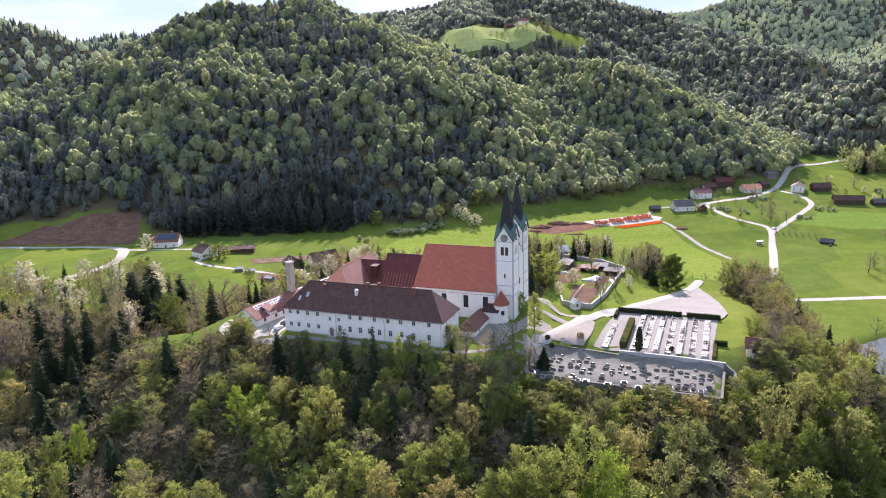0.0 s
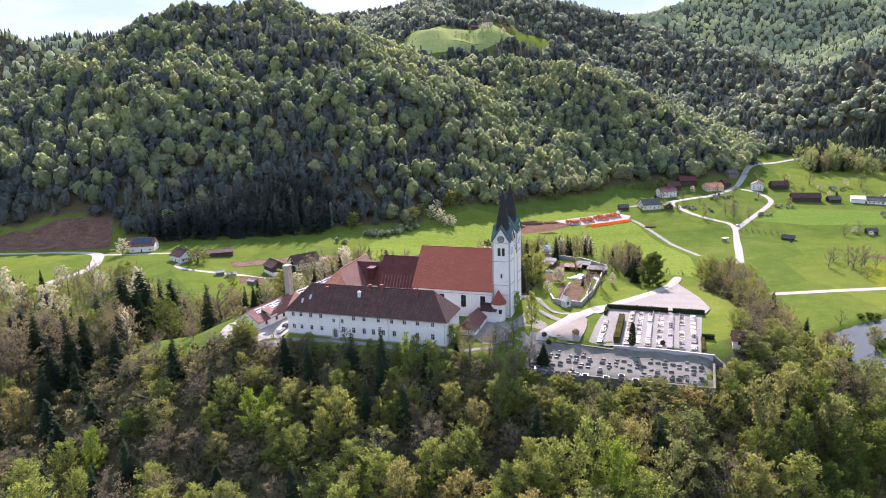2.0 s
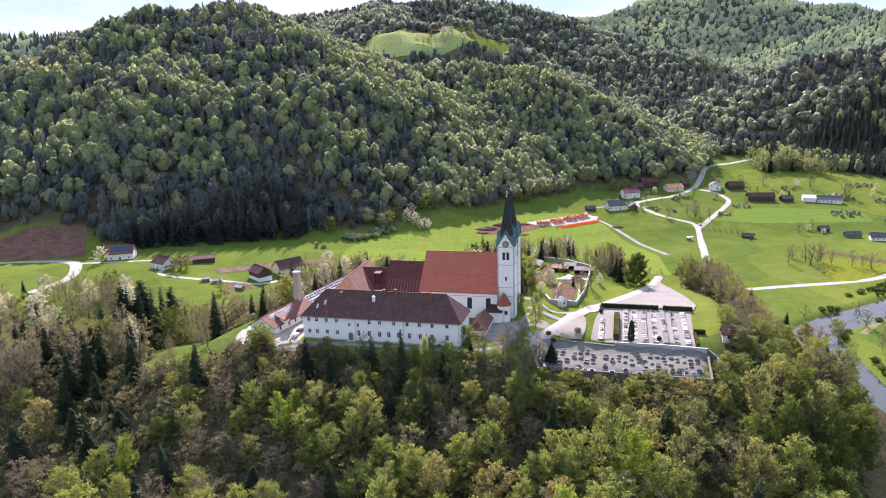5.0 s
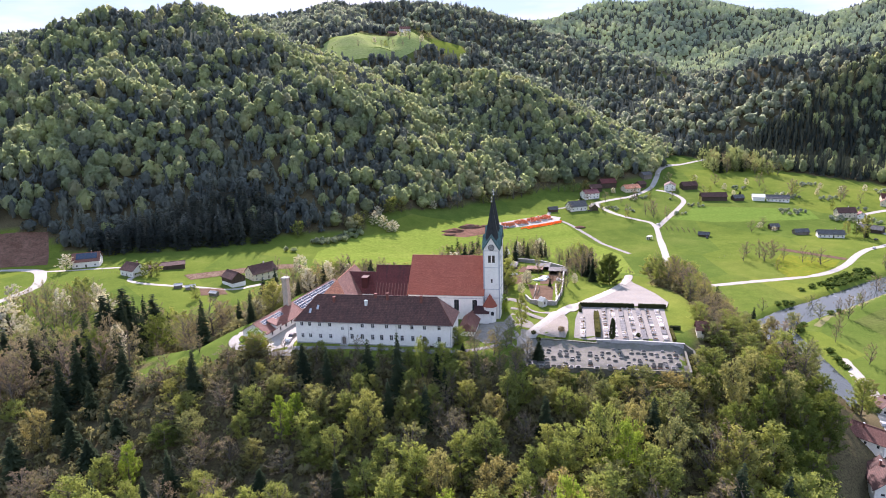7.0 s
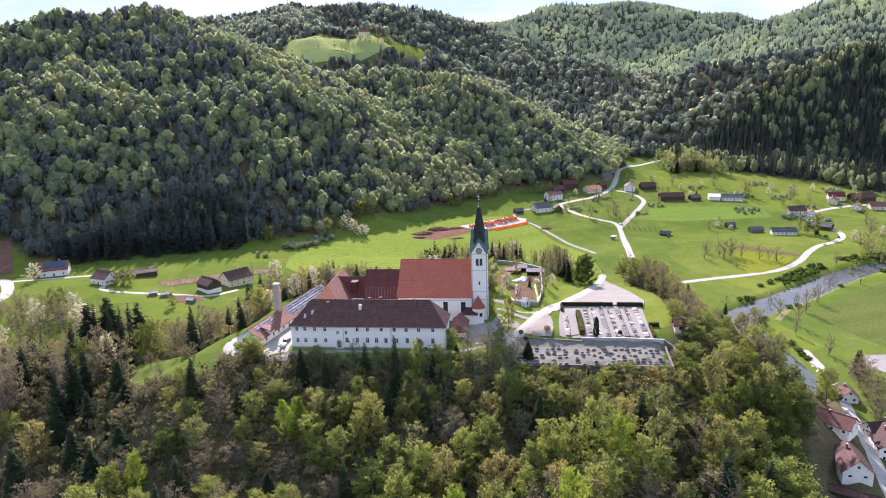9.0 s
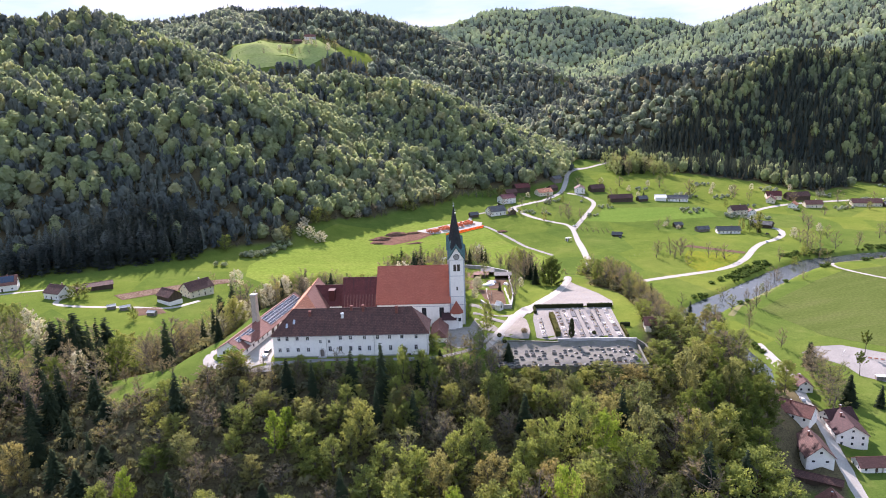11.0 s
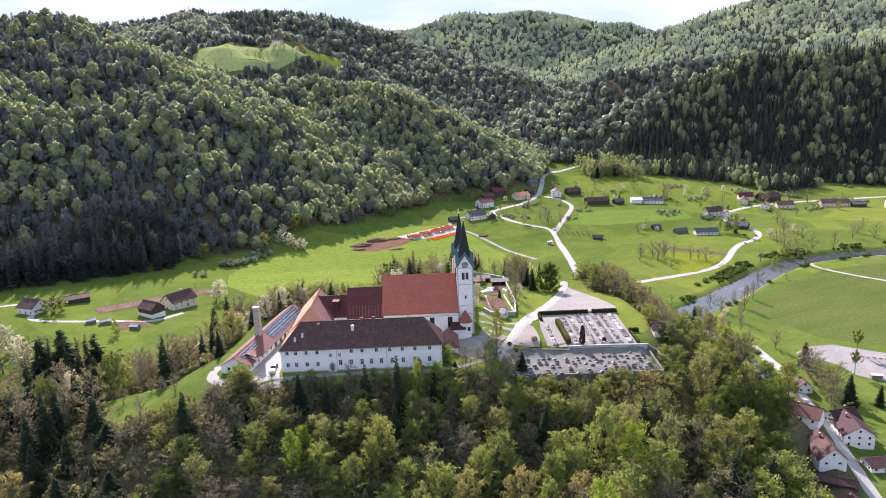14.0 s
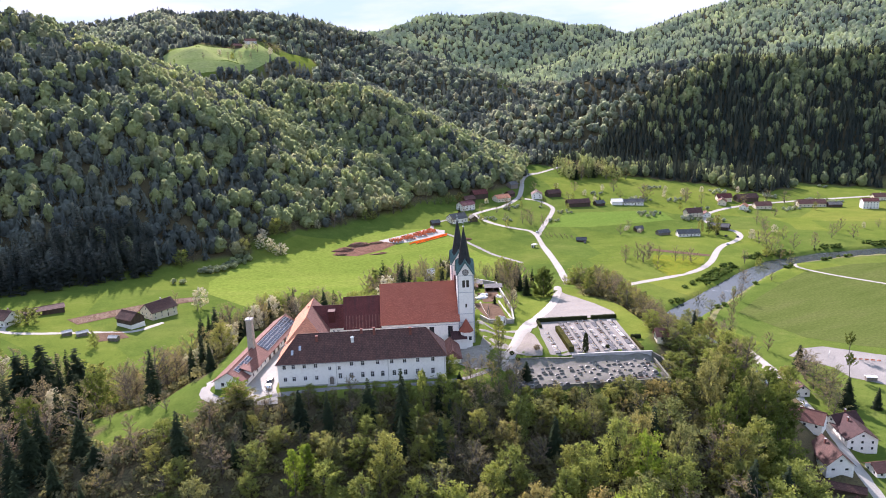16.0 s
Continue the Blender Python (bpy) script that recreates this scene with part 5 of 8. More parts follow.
def outbuilding():
    x, y = K(-11.7, 0.9)
    t = thing("outbuilding", pose(x, y, 2.0, 0, 0, 58.2), "long low white outbuilding with clay tiles and solar panels", "building")
    # own x runs along its length, away from the street front; own y from the yard side inwards
    L1, L, W, eave, ridge = 24.0, 62.0, 10.5, 3.3, 6.5
    yard = [(s - 0.55, s + 0.55, 1.0, 2.3) for s in (4.0, 9.5, 13.5, 17.5, 22, 40.5)] + [(s - 1.3, s + 1.3, 0.0, 2.7) for s in (27, 32, 37, 45, 50, 56)]
    bm = bmesh.new()
    shell(bm, 0, L, 0, W, -2.5, eave, ridge, {"front": yard, "left": [(2.4, 3.5, 1.2, 2.4), (6.6, 7.7, 1.2, 2.4)]}, gables=True)
    part("wall", bm, PLASTER, t)
    for s in (4.0, 9.5, 13.5, 17.5, 22, 40.5):
        window(t, (0, 0), (L, 0), s, 1.0, 1.1, 1.3, FRAME_D)
    for s in (2.95, 7.15):
        window(t, (0, W), (0, 0), s, 1.2, 1.1, 1.2, FRAME_D)
    for s in (27, 32, 37, 45, 50, 56):
        part("gate", bevelled(s - 1.28, s + 1.28, 0.15, 0.25, 0, 2.68, 0.02), WOOD_DARK, t)
    gable_roof(t, 0, L1, 0, W, eave, ridge, ROOF_CLAY, 0.7, name="roof")
    gable_roof(t, L1 + 1.42, L, 0, W, eave, ridge, ROOF_CLAY, 0.7, name="far_roof")
    k = (ridge - eave) / (W / 2)

    def panel(s, y, ln, ht, lift=0.16):
        bm = bmesh.new()
        slope(bm, [(s, y, eave + y * k + lift), (s + ln, y, eave + y * k + lift), (s + ln, y + ht, eave + (y + ht) * k + lift), (s, y + ht, eave + (y + ht) * k + lift)], 0.06)
        pn = part("solar_panel", bm, SOLAR, t, "dark blue solar panel in an aluminium frame")
        bm = bmesh.new()
        e = lift + 0.02
        for i in range(4):
            xx = s + ln * i / 3
            slope(bm, [(xx - 0.05, y, eave + y * k + e), (xx + 0.05, y, eave + y * k + e), (xx + 0.05, y + ht, eave + (y + ht) * k + e), (xx - 0.05, y + ht, eave + (y + ht) * k + e)], 0.04)
        for j in range(3):
            yy = y + ht * j / 2
            slope(bm, [(s, yy - 0.05, eave + (yy - 0.05) * k + e + 0.01), (s + ln, yy - 0.05, eave + (yy - 0.05) * k + e + 0.01), (s + ln, yy + 0.05, eave + (yy + 0.05) * k + e + 0.01), (s, yy + 0.05, eave + (yy + 0.05) * k + e + 0.01)], 0.04)
        part("panel_frame", bm, METAL, pn)

    for s in (3.0, 7.6, 12.2):
        panel(s, 2.6, 4.0, 1.7)
    for i in range(6):
        for j in range(2):
            panel(27.0 + i * 5.6, 0.6 + j * 2.15, 5.2, 1.95)
    # dormer over the yard gate
    bm = bmesh.new()
    box(bm, 5.6, 9.0, -0.9, 2.4, 2.9, 4.4)
    dm = part("dormer", bm, PLASTER_OLD, t)
    bm = bmesh.new()
    slope(bm, [(5.2, -1.4, 4.3), (9.4, -1.4, 4.3), (9.4, 3.2, 5.9), (5.2, 3.2, 5.9)])
    part("dormer_roof", bm, ROOF_CLAY, dm)
    # tall square stack
    bm = bmesh.new()
    prism(bm, [(22.8, 4.4), (25.2, 4.4), (25.2, 6.8), (22.8, 6.8)], 0, 17.3, 0.9)
    st = part("smokestack", bm, surface("weathered_stack", [(0.30, 0.27, 0.21), (0.42, 0.39, 0.32)], 0.4, 4.0, 0.9, 0.2, dirt=(0.2, 0.18, 0.15), stretch=(1, 1, 0.3)), t, "tall square plastered chimney stack")
    bm = bmesh.new()
    box(bm, 22.7, 25.3, 4.3, 6.9, 17.3, 17.75)
    part("stack_cap", bm, CONCRETE, st)
    for i in range(3):
        bm = bmesh.new()
        prism(bm, circle(0.07, 5, 23.2 + i * 0.8, 5.0 + 0.5 * (i % 2)), 17.76, 19.2)
        part("aerial", bm, METAL, st)
    return t


outbuilding()


# ---- trees ----
rng = np.random.default_rng(7)


def tri_mesh(name, tris, material, tint=None):
    """A mesh from an array (n, 3, 3) of loose triangles."""
    me = bpy.data.meshes.new(name)
    n = len(tris)
    me.vertices.add(n * 3)
    me.vertices.foreach_set("co", np.ascontiguousarray(tris, np.float32).ravel())
    me.loops.add(n * 3)
    me.loops.foreach_set("vertex_index", np.arange(n * 3, dtype=np.int32))
    me.polygons.add(n)
    me.polygons.foreach_set("loop_start", np.arange(0, n * 3, 3, dtype=np.int32))
    me.update(calc_edges=True)
    if tint is not None:
        me.attributes.new("tint", "FLOAT", "POINT").data.foreach_set("value", np.repeat(tint, 3).astype(np.float32))
    me.materials.append(material)
    return me


def unit(v):
    return v / np.maximum(1e-9, np.linalg.norm(v, axis=-1, keepdims=True))


def leaves(centres, normals, size, r):
    """Pairs of triangles (small bent leaf sprays) at the centres, facing roughly along the normals."""
    n = len(centres)
    nn = unit(unit(normals) + 0.3 * r.normal(size=(n, 3)))
    t = unit(np.cross(nn, r.normal(size=(n, 3))))
    b = np.cross(nn, t)
    s = (size * r.uniform(0.6, 1.3, n))[:, None]
    p0, p1 = centres - t * s, centres + t * s
    q0 = centres + b * s * r.uniform(0.5, 0.9, (n, 1)) + nn * s * r.uniform(-0.3, 0.3, (n, 1))
    q1 = centres - b * s * r.uniform(0.5, 0.9, (n, 1)) + nn * s * r.uniform(-0.3, 0.3, (n, 1))
    return np.concatenate([np.stack([p0, p1, q0], 1), np.stack([p1, p0, q1], 1)])


def tube(bm, a, b, r0, r1, n=5):
    a, b = Vector(a), Vector(b)
    q = (b - a).to_track_quat("Z", "Y").to_matrix()
    lo = [bm.verts.new(a + q @ Vector((r0 * math.cos(2 * math.pi * i / n), r0 * math.sin(2 * math.pi * i / n), 0))) for i in range(n)]
    hi = [bm.verts.new(b + q @ Vector((r1 * math.cos(2 * math.pi * i / n), r1 * math.sin(2 * math.pi * i / n), 0))) for i in range(n)]
    for i in range(n):
        bm.faces.new((lo[i], lo[(i + 1) % n], hi[(i + 1) % n], hi[i]))


def arc(a, b, rise, n):
    """Points of a limb that leaves a outwards and bends up (or hangs) into b."""
    t = np.linspace(0, 1, n)[:, None]
    k = 0.5 * (a + b) + np.array([0, 0, rise])
    return (1 - t) ** 2 * a + 2 * t * (1 - t) * k + t * t * b


def broadleaf(seed, height_m=15.0, spread=4.6, limbs=30, per=90, leaf=0.3, start=0.2, sparse=False, peak=0.42):
    """Trunk and crown of a broad-leaved tree: limbs that climb out of the trunk, boughs on them, sprays of leaves along both."""
    r = np.random.default_rng(seed)
    bm = bmesh.new()
    pts = [np.array([0.0, 0.0, -1.0])]
    for i in range(1, 6):
        pts.append(np.array([pts[-1][0] + r.normal() * 0.22, pts[-1][1] + r.normal() * 0.22, height_m * 0.88 * i / 5]))
    for i in range(5):
        tube(bm, pts[i], pts[i + 1], 0.27 * (1 - i / 5.4), 0.27 * (1 - (i + 1) / 5.4), 6)
    heart = np.array([0, 0, height_m * 0.48])
    lobes = r.uniform(0, 6.28, 3)
    at, nr, way = [], [], []
    for i in range(limbs):
        u = (i + 0.5) / limbs
        tip_z = start + (1 - start) * u ** 0.85
        v = (tip_z - start) / (1 - start)
        env = math.sqrt(max(0.02, 1 - ((v - peak) / (1 - peak if v > peak else peak + 0.25)) ** 2))
        ang = i * 2.4 + r.normal() * 0.35
        env *= 1 + 0.10 * math.sin(2 * ang + lobes[0]) + 0.09 * math.sin(3 * ang + lobes[1] + 4 * v)
        rad = spread * env * r.uniform(0.6, 1.02)
        tip = np.array([rad * math.cos(ang), rad * math.sin(ang), height_m * tip_z])
        root_z = max(0.12, tip_z - (0.16 + 0.55 * rad / height_m))
        j = min(4, int(root_z / 0.88 * 5))
        root = pts[j] + (pts[j + 1] - pts[j]) * min(1.0, root_z / 0.88 * 5 - j)
        limb = arc(root, tip, -0.04 * rad, 5)
        if sparse or i % 3 == 0:
            for a, b, w in zip(limb[:3:2], limb[2::2], (0.10, 0.06)):
                tube(bm, a, b, w, w * 0.7, 3)
        boughs = [limb[1:]]
        for k in range(3):
            o = limb[1] + (limb[4] - limb[1]) * r.uniform(0.15, 0.95)
            out = unit(tip - root) + r.normal(size=3) * 0.55 + np.array([0, 0, 0.45])
            e = o + unit(out) * spread * r.uniform(0.2, 0.42)
            boughs.append(arc(o, e, 0.05 * spread, 4))
            if sparse:
                tube(bm, o, e, 0.045, 0.014, 3)
        m = max(2, per // len(boughs))
        for path in boughs:
            q = r.uniform(0.12, 1.0, m) ** 0.7 * (len(path) - 1.001)
            f = q.astype(int)
            c = path[f] + (path[f + 1] - path[f]) * (q - f)[:, None]
            off = unit(r.normal(size=(m, 3))) * (spread * 0.15 * r.uniform(0.2, 1.0, (m, 1))) * np.array([1.15, 1.15, 0.62])
            at.append(c + off)
            nr.append(0.55 * unit(off) + 0.75 * unit(c + off - heart) + np.array([0, 0, 0.5]))
            way.append(path[f + 1] - path[f])
    trunk = bpy.data.meshes.new("trunk")
    bm.to_mesh(trunk)
    bm.free()
    trunk.materials.append(BARK)
    at, nr, way = np.concatenate(at), unit(np.concatenate(nr)), unit(np.concatenate(way))
    n = len(at)
    face = unit(0.6 * nr + unit(r.normal(size=(n, 3))))
    t = unit(way + 0.7 * r.normal(size=(n, 3)))
    b = unit(np.cross(face, t))
    s = (leaf * r.uniform(0.6, 1.35, n))[:, None]
    tris = np.stack([at - t * s * 1.1, at + t * s * 0.9 + b * s * 0.5, at + t * s * 0.3 - b * s * 0.75], 1)
    return trunk, tris


def conifer(seed, height_m=20.0, spread=3.0, tiers=34, per=22):
    """A spruce: whorls of drooping boughs, each a spine with side twigs, ragged in length, some missing."""
    r = np.random.default_rng(seed)
    bm = bmesh.new()
    tube(bm, (0, 0, -1), (0, 0, height_m * 0.97), 0.24, 0.03, 6)
    trunk = bpy.data.meshes.new("trunk")
    bm.to_mesh(trunk)
    bm.free()
    trunk.materials.append(BARK)
    out = []
    for i in range(tiers):
        z = 0.06 + 0.93 * (i / tiers) ** 0.92
        rad = spread * (1 - z) ** 0.8 * r.uniform(0.72, 1.15) + 0.12
        m = max(5, int(per * (1 - z * 0.7)))
        for a in r.uniform(0, 2 * math.pi, m):
            rr = rad * r.uniform(0.55, 1.15)
            d = np.array([math.cos(a), math.sin(a), 0])
            side = np.array([-math.sin(a), math.cos(a), 0])
            root = np.array([0, 0, height_m * (z + 0.012)])
            for k in (0.35, 0.62, 0.88):
                c = root + d * rr * k + np.array([0, 0, -rr * k * k * r.uniform(0.25, 0.5)])
                w = (0.3 * rr * (1.15 - k) + 0.16) * r.uniform(0.7, 1.3)
                e = c + d * w * 1.5 + np.array([0, 0, -0.45 * w])
                hang = np.array([0, 0, -0.5 * w])
                out += [[c - d * 0.5 * w, e, c + side * w + hang], [c - d * 0.5 * w, c - side * w + hang, e]]
    return trunk, np.array(out)


TREES = ((1, 15, 5.4, 40, 0.16, 0.40), (2, 17, 5.2, 42, 0.14, 0.45), (3, 13, 5.2, 36, 0.12, 0.38), (4, 16, 6.2, 44, 0.18, 0.50), (5, 18, 4.6, 42, 0.12, 0.42), (6, 16, 5.6, 40, 0.20, 0.55))
BROAD = [broadleaf(s, h, w, c + 4, 100, 0.262, st, peak=pk) for s, h, w, c, st, pk in TREES]
COARSE = [broadleaf(s, h, w, 26, 36, 0.52, st, peak=pk) for s, h, w, c, st, pk in TREES[:4]]
BARE = [broadleaf(s, h, w * 1.1, c, 56, 0.17, st, True, 0.5) for s, h, w, c, st in ((11, 14, 4.0, 24, 0.25), (12, 16, 4.4, 26, 0.25), (13, 12, 3.6, 22, 0.2))]
BARE_FAR = [broadleaf(s, h, w * 1.1, c, 40, 0.2, st, True, 0.5) for s, h, w, c, st in ((14, 14, 4.0, 15, 0.25), (15, 16, 4.4, 16, 0.25), (16, 12, 3.6, 14, 0.2))]
FIR = [conifer(s, h, w) for s, h, w in ((21, 20, 3.7), (22, 17, 3.3), (23, 22, 3.9))]
ROUND = [broadleaf(7, 14, 5.4, 60, 190, 0.27, 0.06, peak=0.40)]
PINE = [broadleaf(s, 15, 3.4, 18, 60, 0.34, 0.6) for s in (41, 42)]
KINDS = {
    "fresh": (BROAD, LEAF_FRESH, "beech tree in fresh yellow-green spring leaf", "beech_tree"),
    "olive": (BROAD, LEAF_OLIVE, "broad-leaved tree with young olive-green leaves", "hornbeam_tree"),
    "bright": (BROAD, LEAF_BRIGHT, "bright lime-green tree in new leaf", "lime_tree"),
    "deep": (BROAD, LEAF_DEEP, "full round tree in deep green leaf", "deciduous_tree"),
    "round": (ROUND, LEAF_DEEP, "dense round tree in deep green leaf", "deciduous_tree"),
    "pale": (BROAD, LEAF_PALE, "tall birch in pale spring leaf", "birch_tree"),
    "bud": (BARE, LEAF_BUD, "brownish budding tree with bare twigs", "budding_tree"),
    "oak": (BARE, LEAF_BUD, "bare grey-brown oak with swelling buds", "oak_tree"),
    "sprout": (BARE, LEAF_OLIVE, "thin ash tree with sparse first leaves", "ash_tree"),
    "pine": (PINE, LEAF_DEEP, "tall pine with a bare trunk and a high crown", "pine_tree"),
    "blossom": (BROAD, LEAF_BLOSSOM, "fruit tree in white blossom", "blossoming_tree"),
    "spruce": (FIR, NEEDLE, "dark green spruce with drooping branches", "spruce_tree"),
}
CROWNS = {}


def plant(kind, x, y, tall, wide=None, turn=None, sink=0.3, group="", pick=None):
    """A tree that stands on the ground: its height in metres, its crown's width relative to the model."""
    models, leaf_mat, label, name = KINDS[kind]
    grade = "far" if models in (BROAD, BARE) and (y > 335 or x < -190) else "near"
    models = models if grade == "near" else COARSE if models is BROAD else BARE_FAR
    i = int(rng.integers(len(models))) if pick is None else pick
    key = (kind, grade, i)
    if key not in CROWNS:
        CROWNS[key] = tri_mesh("crown", models[i][1], leaf_mat)
    model_h = float(models[i][1][:, :, 2].max())
    s = tall / model_h
    w = s * (wide or rng.uniform(0.9, 1.15))
    z = float(lifted(np.array([x]), np.array([y]))[0]) - sink
    t = thing(name, pose(x, y, z, 0, 0, rng.uniform(0, 360) if turn is None else turn) @ Matrix.Diagonal((w, w, s, 1)), label, "tree", group)
    t.scale = (w, w, s)
    a = new("trunk", models[i][0])
    a.parent = t
    b = new("crown", CROWNS[key])
    b.parent = t
    return t


def scatter(x0, x1, y0, y1, gap, keep, r):
    """Jittered grid of plan points where keep(x, y) holds."""
    X, Y = np.meshgrid(np.arange(x0, x1, gap), np.arange(y0, y1, gap))
    X = X + r.uniform(-0.42, 0.42, X.shape) * gap
    Y = Y + r.uniform(-0.42, 0.42, Y.shape) * gap
    X, Y = X.ravel(), Y.ravel()
    k = keep(X, Y)
    return X[k], Y[k]


def far_crown(seed, kind):
    """A small far-off tree, about 1 wide and 1 high, of loose sprays round a core."""
    r = np.random.default_rng(seed)
    if kind == "broad":
        n = 76 if seed < 40 else 44 if seed < 80 else 36
        k = 8
        ang = np.arange(k) * 2.4 + r.uniform(0, 6.28)
        up = np.linspace(-0.45, 0.95, k)
        flat = np.sqrt(1 - np.clip(up, -1, 1) ** 2)
        clump = np.array([0, 0, 0.5]) + np.stack([flat * np.cos(ang), flat * np.sin(ang), up], 1) * np.array([0.29, 0.29, 0.27]) * r.uniform(0.8, 1.15, (k, 1))
        own = r.integers(k, size=n)
        d = unit(unit(clump[own] - np.array([0, 0, 0.46])) * 0.9 + unit(r.normal(size=(n, 3))) + np.array([0, 0, 0.25]))
        at = clump[own] + d * r.uniform(0.16, 0.23, (n, 1))
        a = unit(d + 0.38 * unit(r.normal(size=(n, 3))))
        t = unit(np.cross(a, r.normal(size=(n, 3))))
        b = np.cross(a, t)
        s = r.uniform(0.7, 1.3, (n, 1)) * (0.126 if n > 60 else 0.17 if n > 40 else 0.19)
        out = np.stack([at + t * s, at - 0.5 * t * s + b * s * 0.85, at - 0.5 * t * s - b * s * 0.85], 1)
        rows = ((0.55, 0.14), (1.0, 0.38), (0.98, 0.62), (0.5, 0.86))
        ring = np.array([[0.37 * q * w * math.cos(a2), 0.37 * q * w * math.sin(a2), z] for q, z in rows for a2, w in zip(np.linspace(0, 2 * math.pi, 6, endpoint=False) + r.uniform(), r.uniform(0.78, 1.15, 6))])
        core = []
        for lv in range(3):
            for i in range(6):
                a0, a1, b0, b1 = ring[lv * 6 + i], ring[lv * 6 + (i + 1) % 6], ring[lv * 6 + 6 + i], ring[lv * 6 + 6 + (i + 1) % 6]
                core += [[a0, a1, b1], [a0, b1, b0]]
        core += [[ring[18 + i], ring[18 + (i + 1) % 6], [0, 0, 0.95]] for i in range(6)]
        return np.concatenate([out, np.array(core)])
    out = []
    for lv in range(6):
        z, rad = 0.08 + 0.15 * lv, 0.5 * (1 - lv / 6.6) ** 0.9
        for i in range(8 - lv // 2):
            a0 = 2 * math.pi * (i + 0.45 * lv) / (8 - lv // 2) + r.normal() * 0.12
            q, w = rad * r.uniform(0.6, 1.2), 0.42 + 0.1 * r.normal()
            zt = min(1.0, z + r.uniform(0.2, 0.3))
            out.append([[q * math.cos(a0 - w * 0.5), q * math.sin(a0 - w * 0.5), z + r.uniform(-0.06, 0.04)], [0.75 * q * math.cos(a0 + w), 0.75 * q * math.sin(a0 + w), z + r.uniform(0.0, 0.1)], [0.05 * math.cos(a0), 0.05 * math.sin(a0), zt]])
    return np.array(out)


FAR_B = [far_crown(s, "broad") for s in range(5)]
FAR_M = [far_crown(s, "broad") for s in range(80, 85)]
FAR_C = [far_crown(s, "cone") for s in range(30, 33)]
SHRUB = [np.concatenate([far_crown(50 + s, "broad")[:34] * 0.6 + np.array([0.2 * math.cos(k * 2.1), 0.2 * math.sin(k * 2.1), 0.1 * k]) for k in range(2)]) for s in range(4)]
def distant_crown(seed, kind):
    """A tree of the far mountains: a lumpy dome or a slim cone of a dozen faces."""
    r = np.random.default_rng(seed)
    rows = ((0.5, 0.12), (0.52, 0.5), (0.3, 0.85)) if kind == "broad" else ((0.5, 0.05), (0.3, 0.45))
    n = 5
    rings = [[np.array([q * r.uniform(0.75, 1.2) * math.cos(2 * math.pi * (i + 0.5 * k) / n), q * r.uniform(0.75, 1.2) * math.sin(2 * math.pi * (i + 0.5 * k) / n), z + r.uniform(-0.07, 0.07)]) for i in range(n)] for k, (q, z) in enumerate(rows)]
    out = []
    for lo, hi in zip(rings, rings[1:]):
        for i in range(n):
            out += [[lo[i], lo[(i + 1) % n], hi[i]], [lo[(i + 1) % n], hi[(i + 1) % n], hi[i]]]
    top = np.array([0, 0, 1.0])
    out += [[rings[-1][i], rings[-1][(i + 1) % n], top] for i in range(n)]
    return np.array(out)


DIST_B = [distant_crown(s, "broad") for s in range(60, 66)]
DIST_C = [distant_crown(s, "cone") for s in range(70, 73)]
STAND_FIR = [conifer(s, 20.0, 3.5, 17, 12)[1] / 20.0 for s in (75, 76, 77)]
FAR_P = [far_crown(s, "broad")[6:] * np.array([1.0, 1.0, 0.86]) for s in range(40, 43)]


def wood(name, xs, ys, models, wide, tall, material, label, tint_shift, r):
    """One object for a wood that nobody could count."""
    tris, tints = [], []
    zs = lifted(xs, ys)
    pick = r.integers(len(models), size=len(xs))
    for m, model in enumerate(models):
        k = np.where(pick == m)[0]
        if not len(k):
            continue
        a = r.uniform(0, 2 * math.pi, len(k))
        w = wide * r.uniform(0.7, 1.35, len(k))
        h = tall * r.uniform(0.75, 1.25, len(k))
        c, s = np.cos(a), np.sin(a)
        v = model[None]
        x = (v[..., 0] * c[:, None, None] - v[..., 1] * s[:, None, None]) * w[:, None, None] + xs[k][:, None, None]
        y = (v[..., 0] * s[:, None, None] + v[..., 1] * c[:, None, None]) * w[:, None, None] + ys[k][:, None, None]
        z = v[..., 2] * h[:, None, None] + zs[k][:, None, None] - 0.06 * h[:, None, None]
        tris.append(np.stack([x, y, z], -1).reshape(-1, 3, 3))
        tints.append(np.repeat(np.clip(tint_shift(xs[k], ys[k]) + r.normal(0, 0.16, len(k)), 0, 1), len(model)))
    ob = new(name, tri_mesh(name, np.concatenate(tris), material, np.concatenate(tints)))
    return tagged(ob, label, "forest", kind="stuff")


def needle_share(x, y):
    """Where spruce stands rather than beech, 0 to 1."""
    g = height(x, y)
    s = 0.52 + 0.22 * ripple(x, y, 70, 4.0) + 0.24 * ripple(x, y, 23, 9.0)
    s = s + 0.3 * smooth(40, -15, g) * smooth(40, -60, x) * (y < 750) * (y > 400)
    s = s + np.where((y < 1010) & (x < 470), 0.12 * smooth(0, -120, x) - 0.16 * smooth(-40, 80, x), 0.0)
    s = s + 0.16 * smooth(950, 1150, y) * smooth(-100, 150, x)
    s = np.where((x > 560) & (x < 1250) & (y < 1150), 0.74 + 0.36 * ripple(x, y, 42, 4.0) - 0.25 * smooth(60, 130, g) * (x > 800), s)
    s = np.where((np.hypot((x - 100) / 1.5, y - 1130) < 90), s + 0.45, s)
    return np.where((y > 1950) | ((x > 1000) & (y > 880)), 0.22 + 0.25 * ripple(x, y, 150, 4.0), s)


def far_wood(x, y):
    return (wooded(x, y) > 0.45) & ((y > 410) | (x < -430))


wr = np.random.default_rng(3)


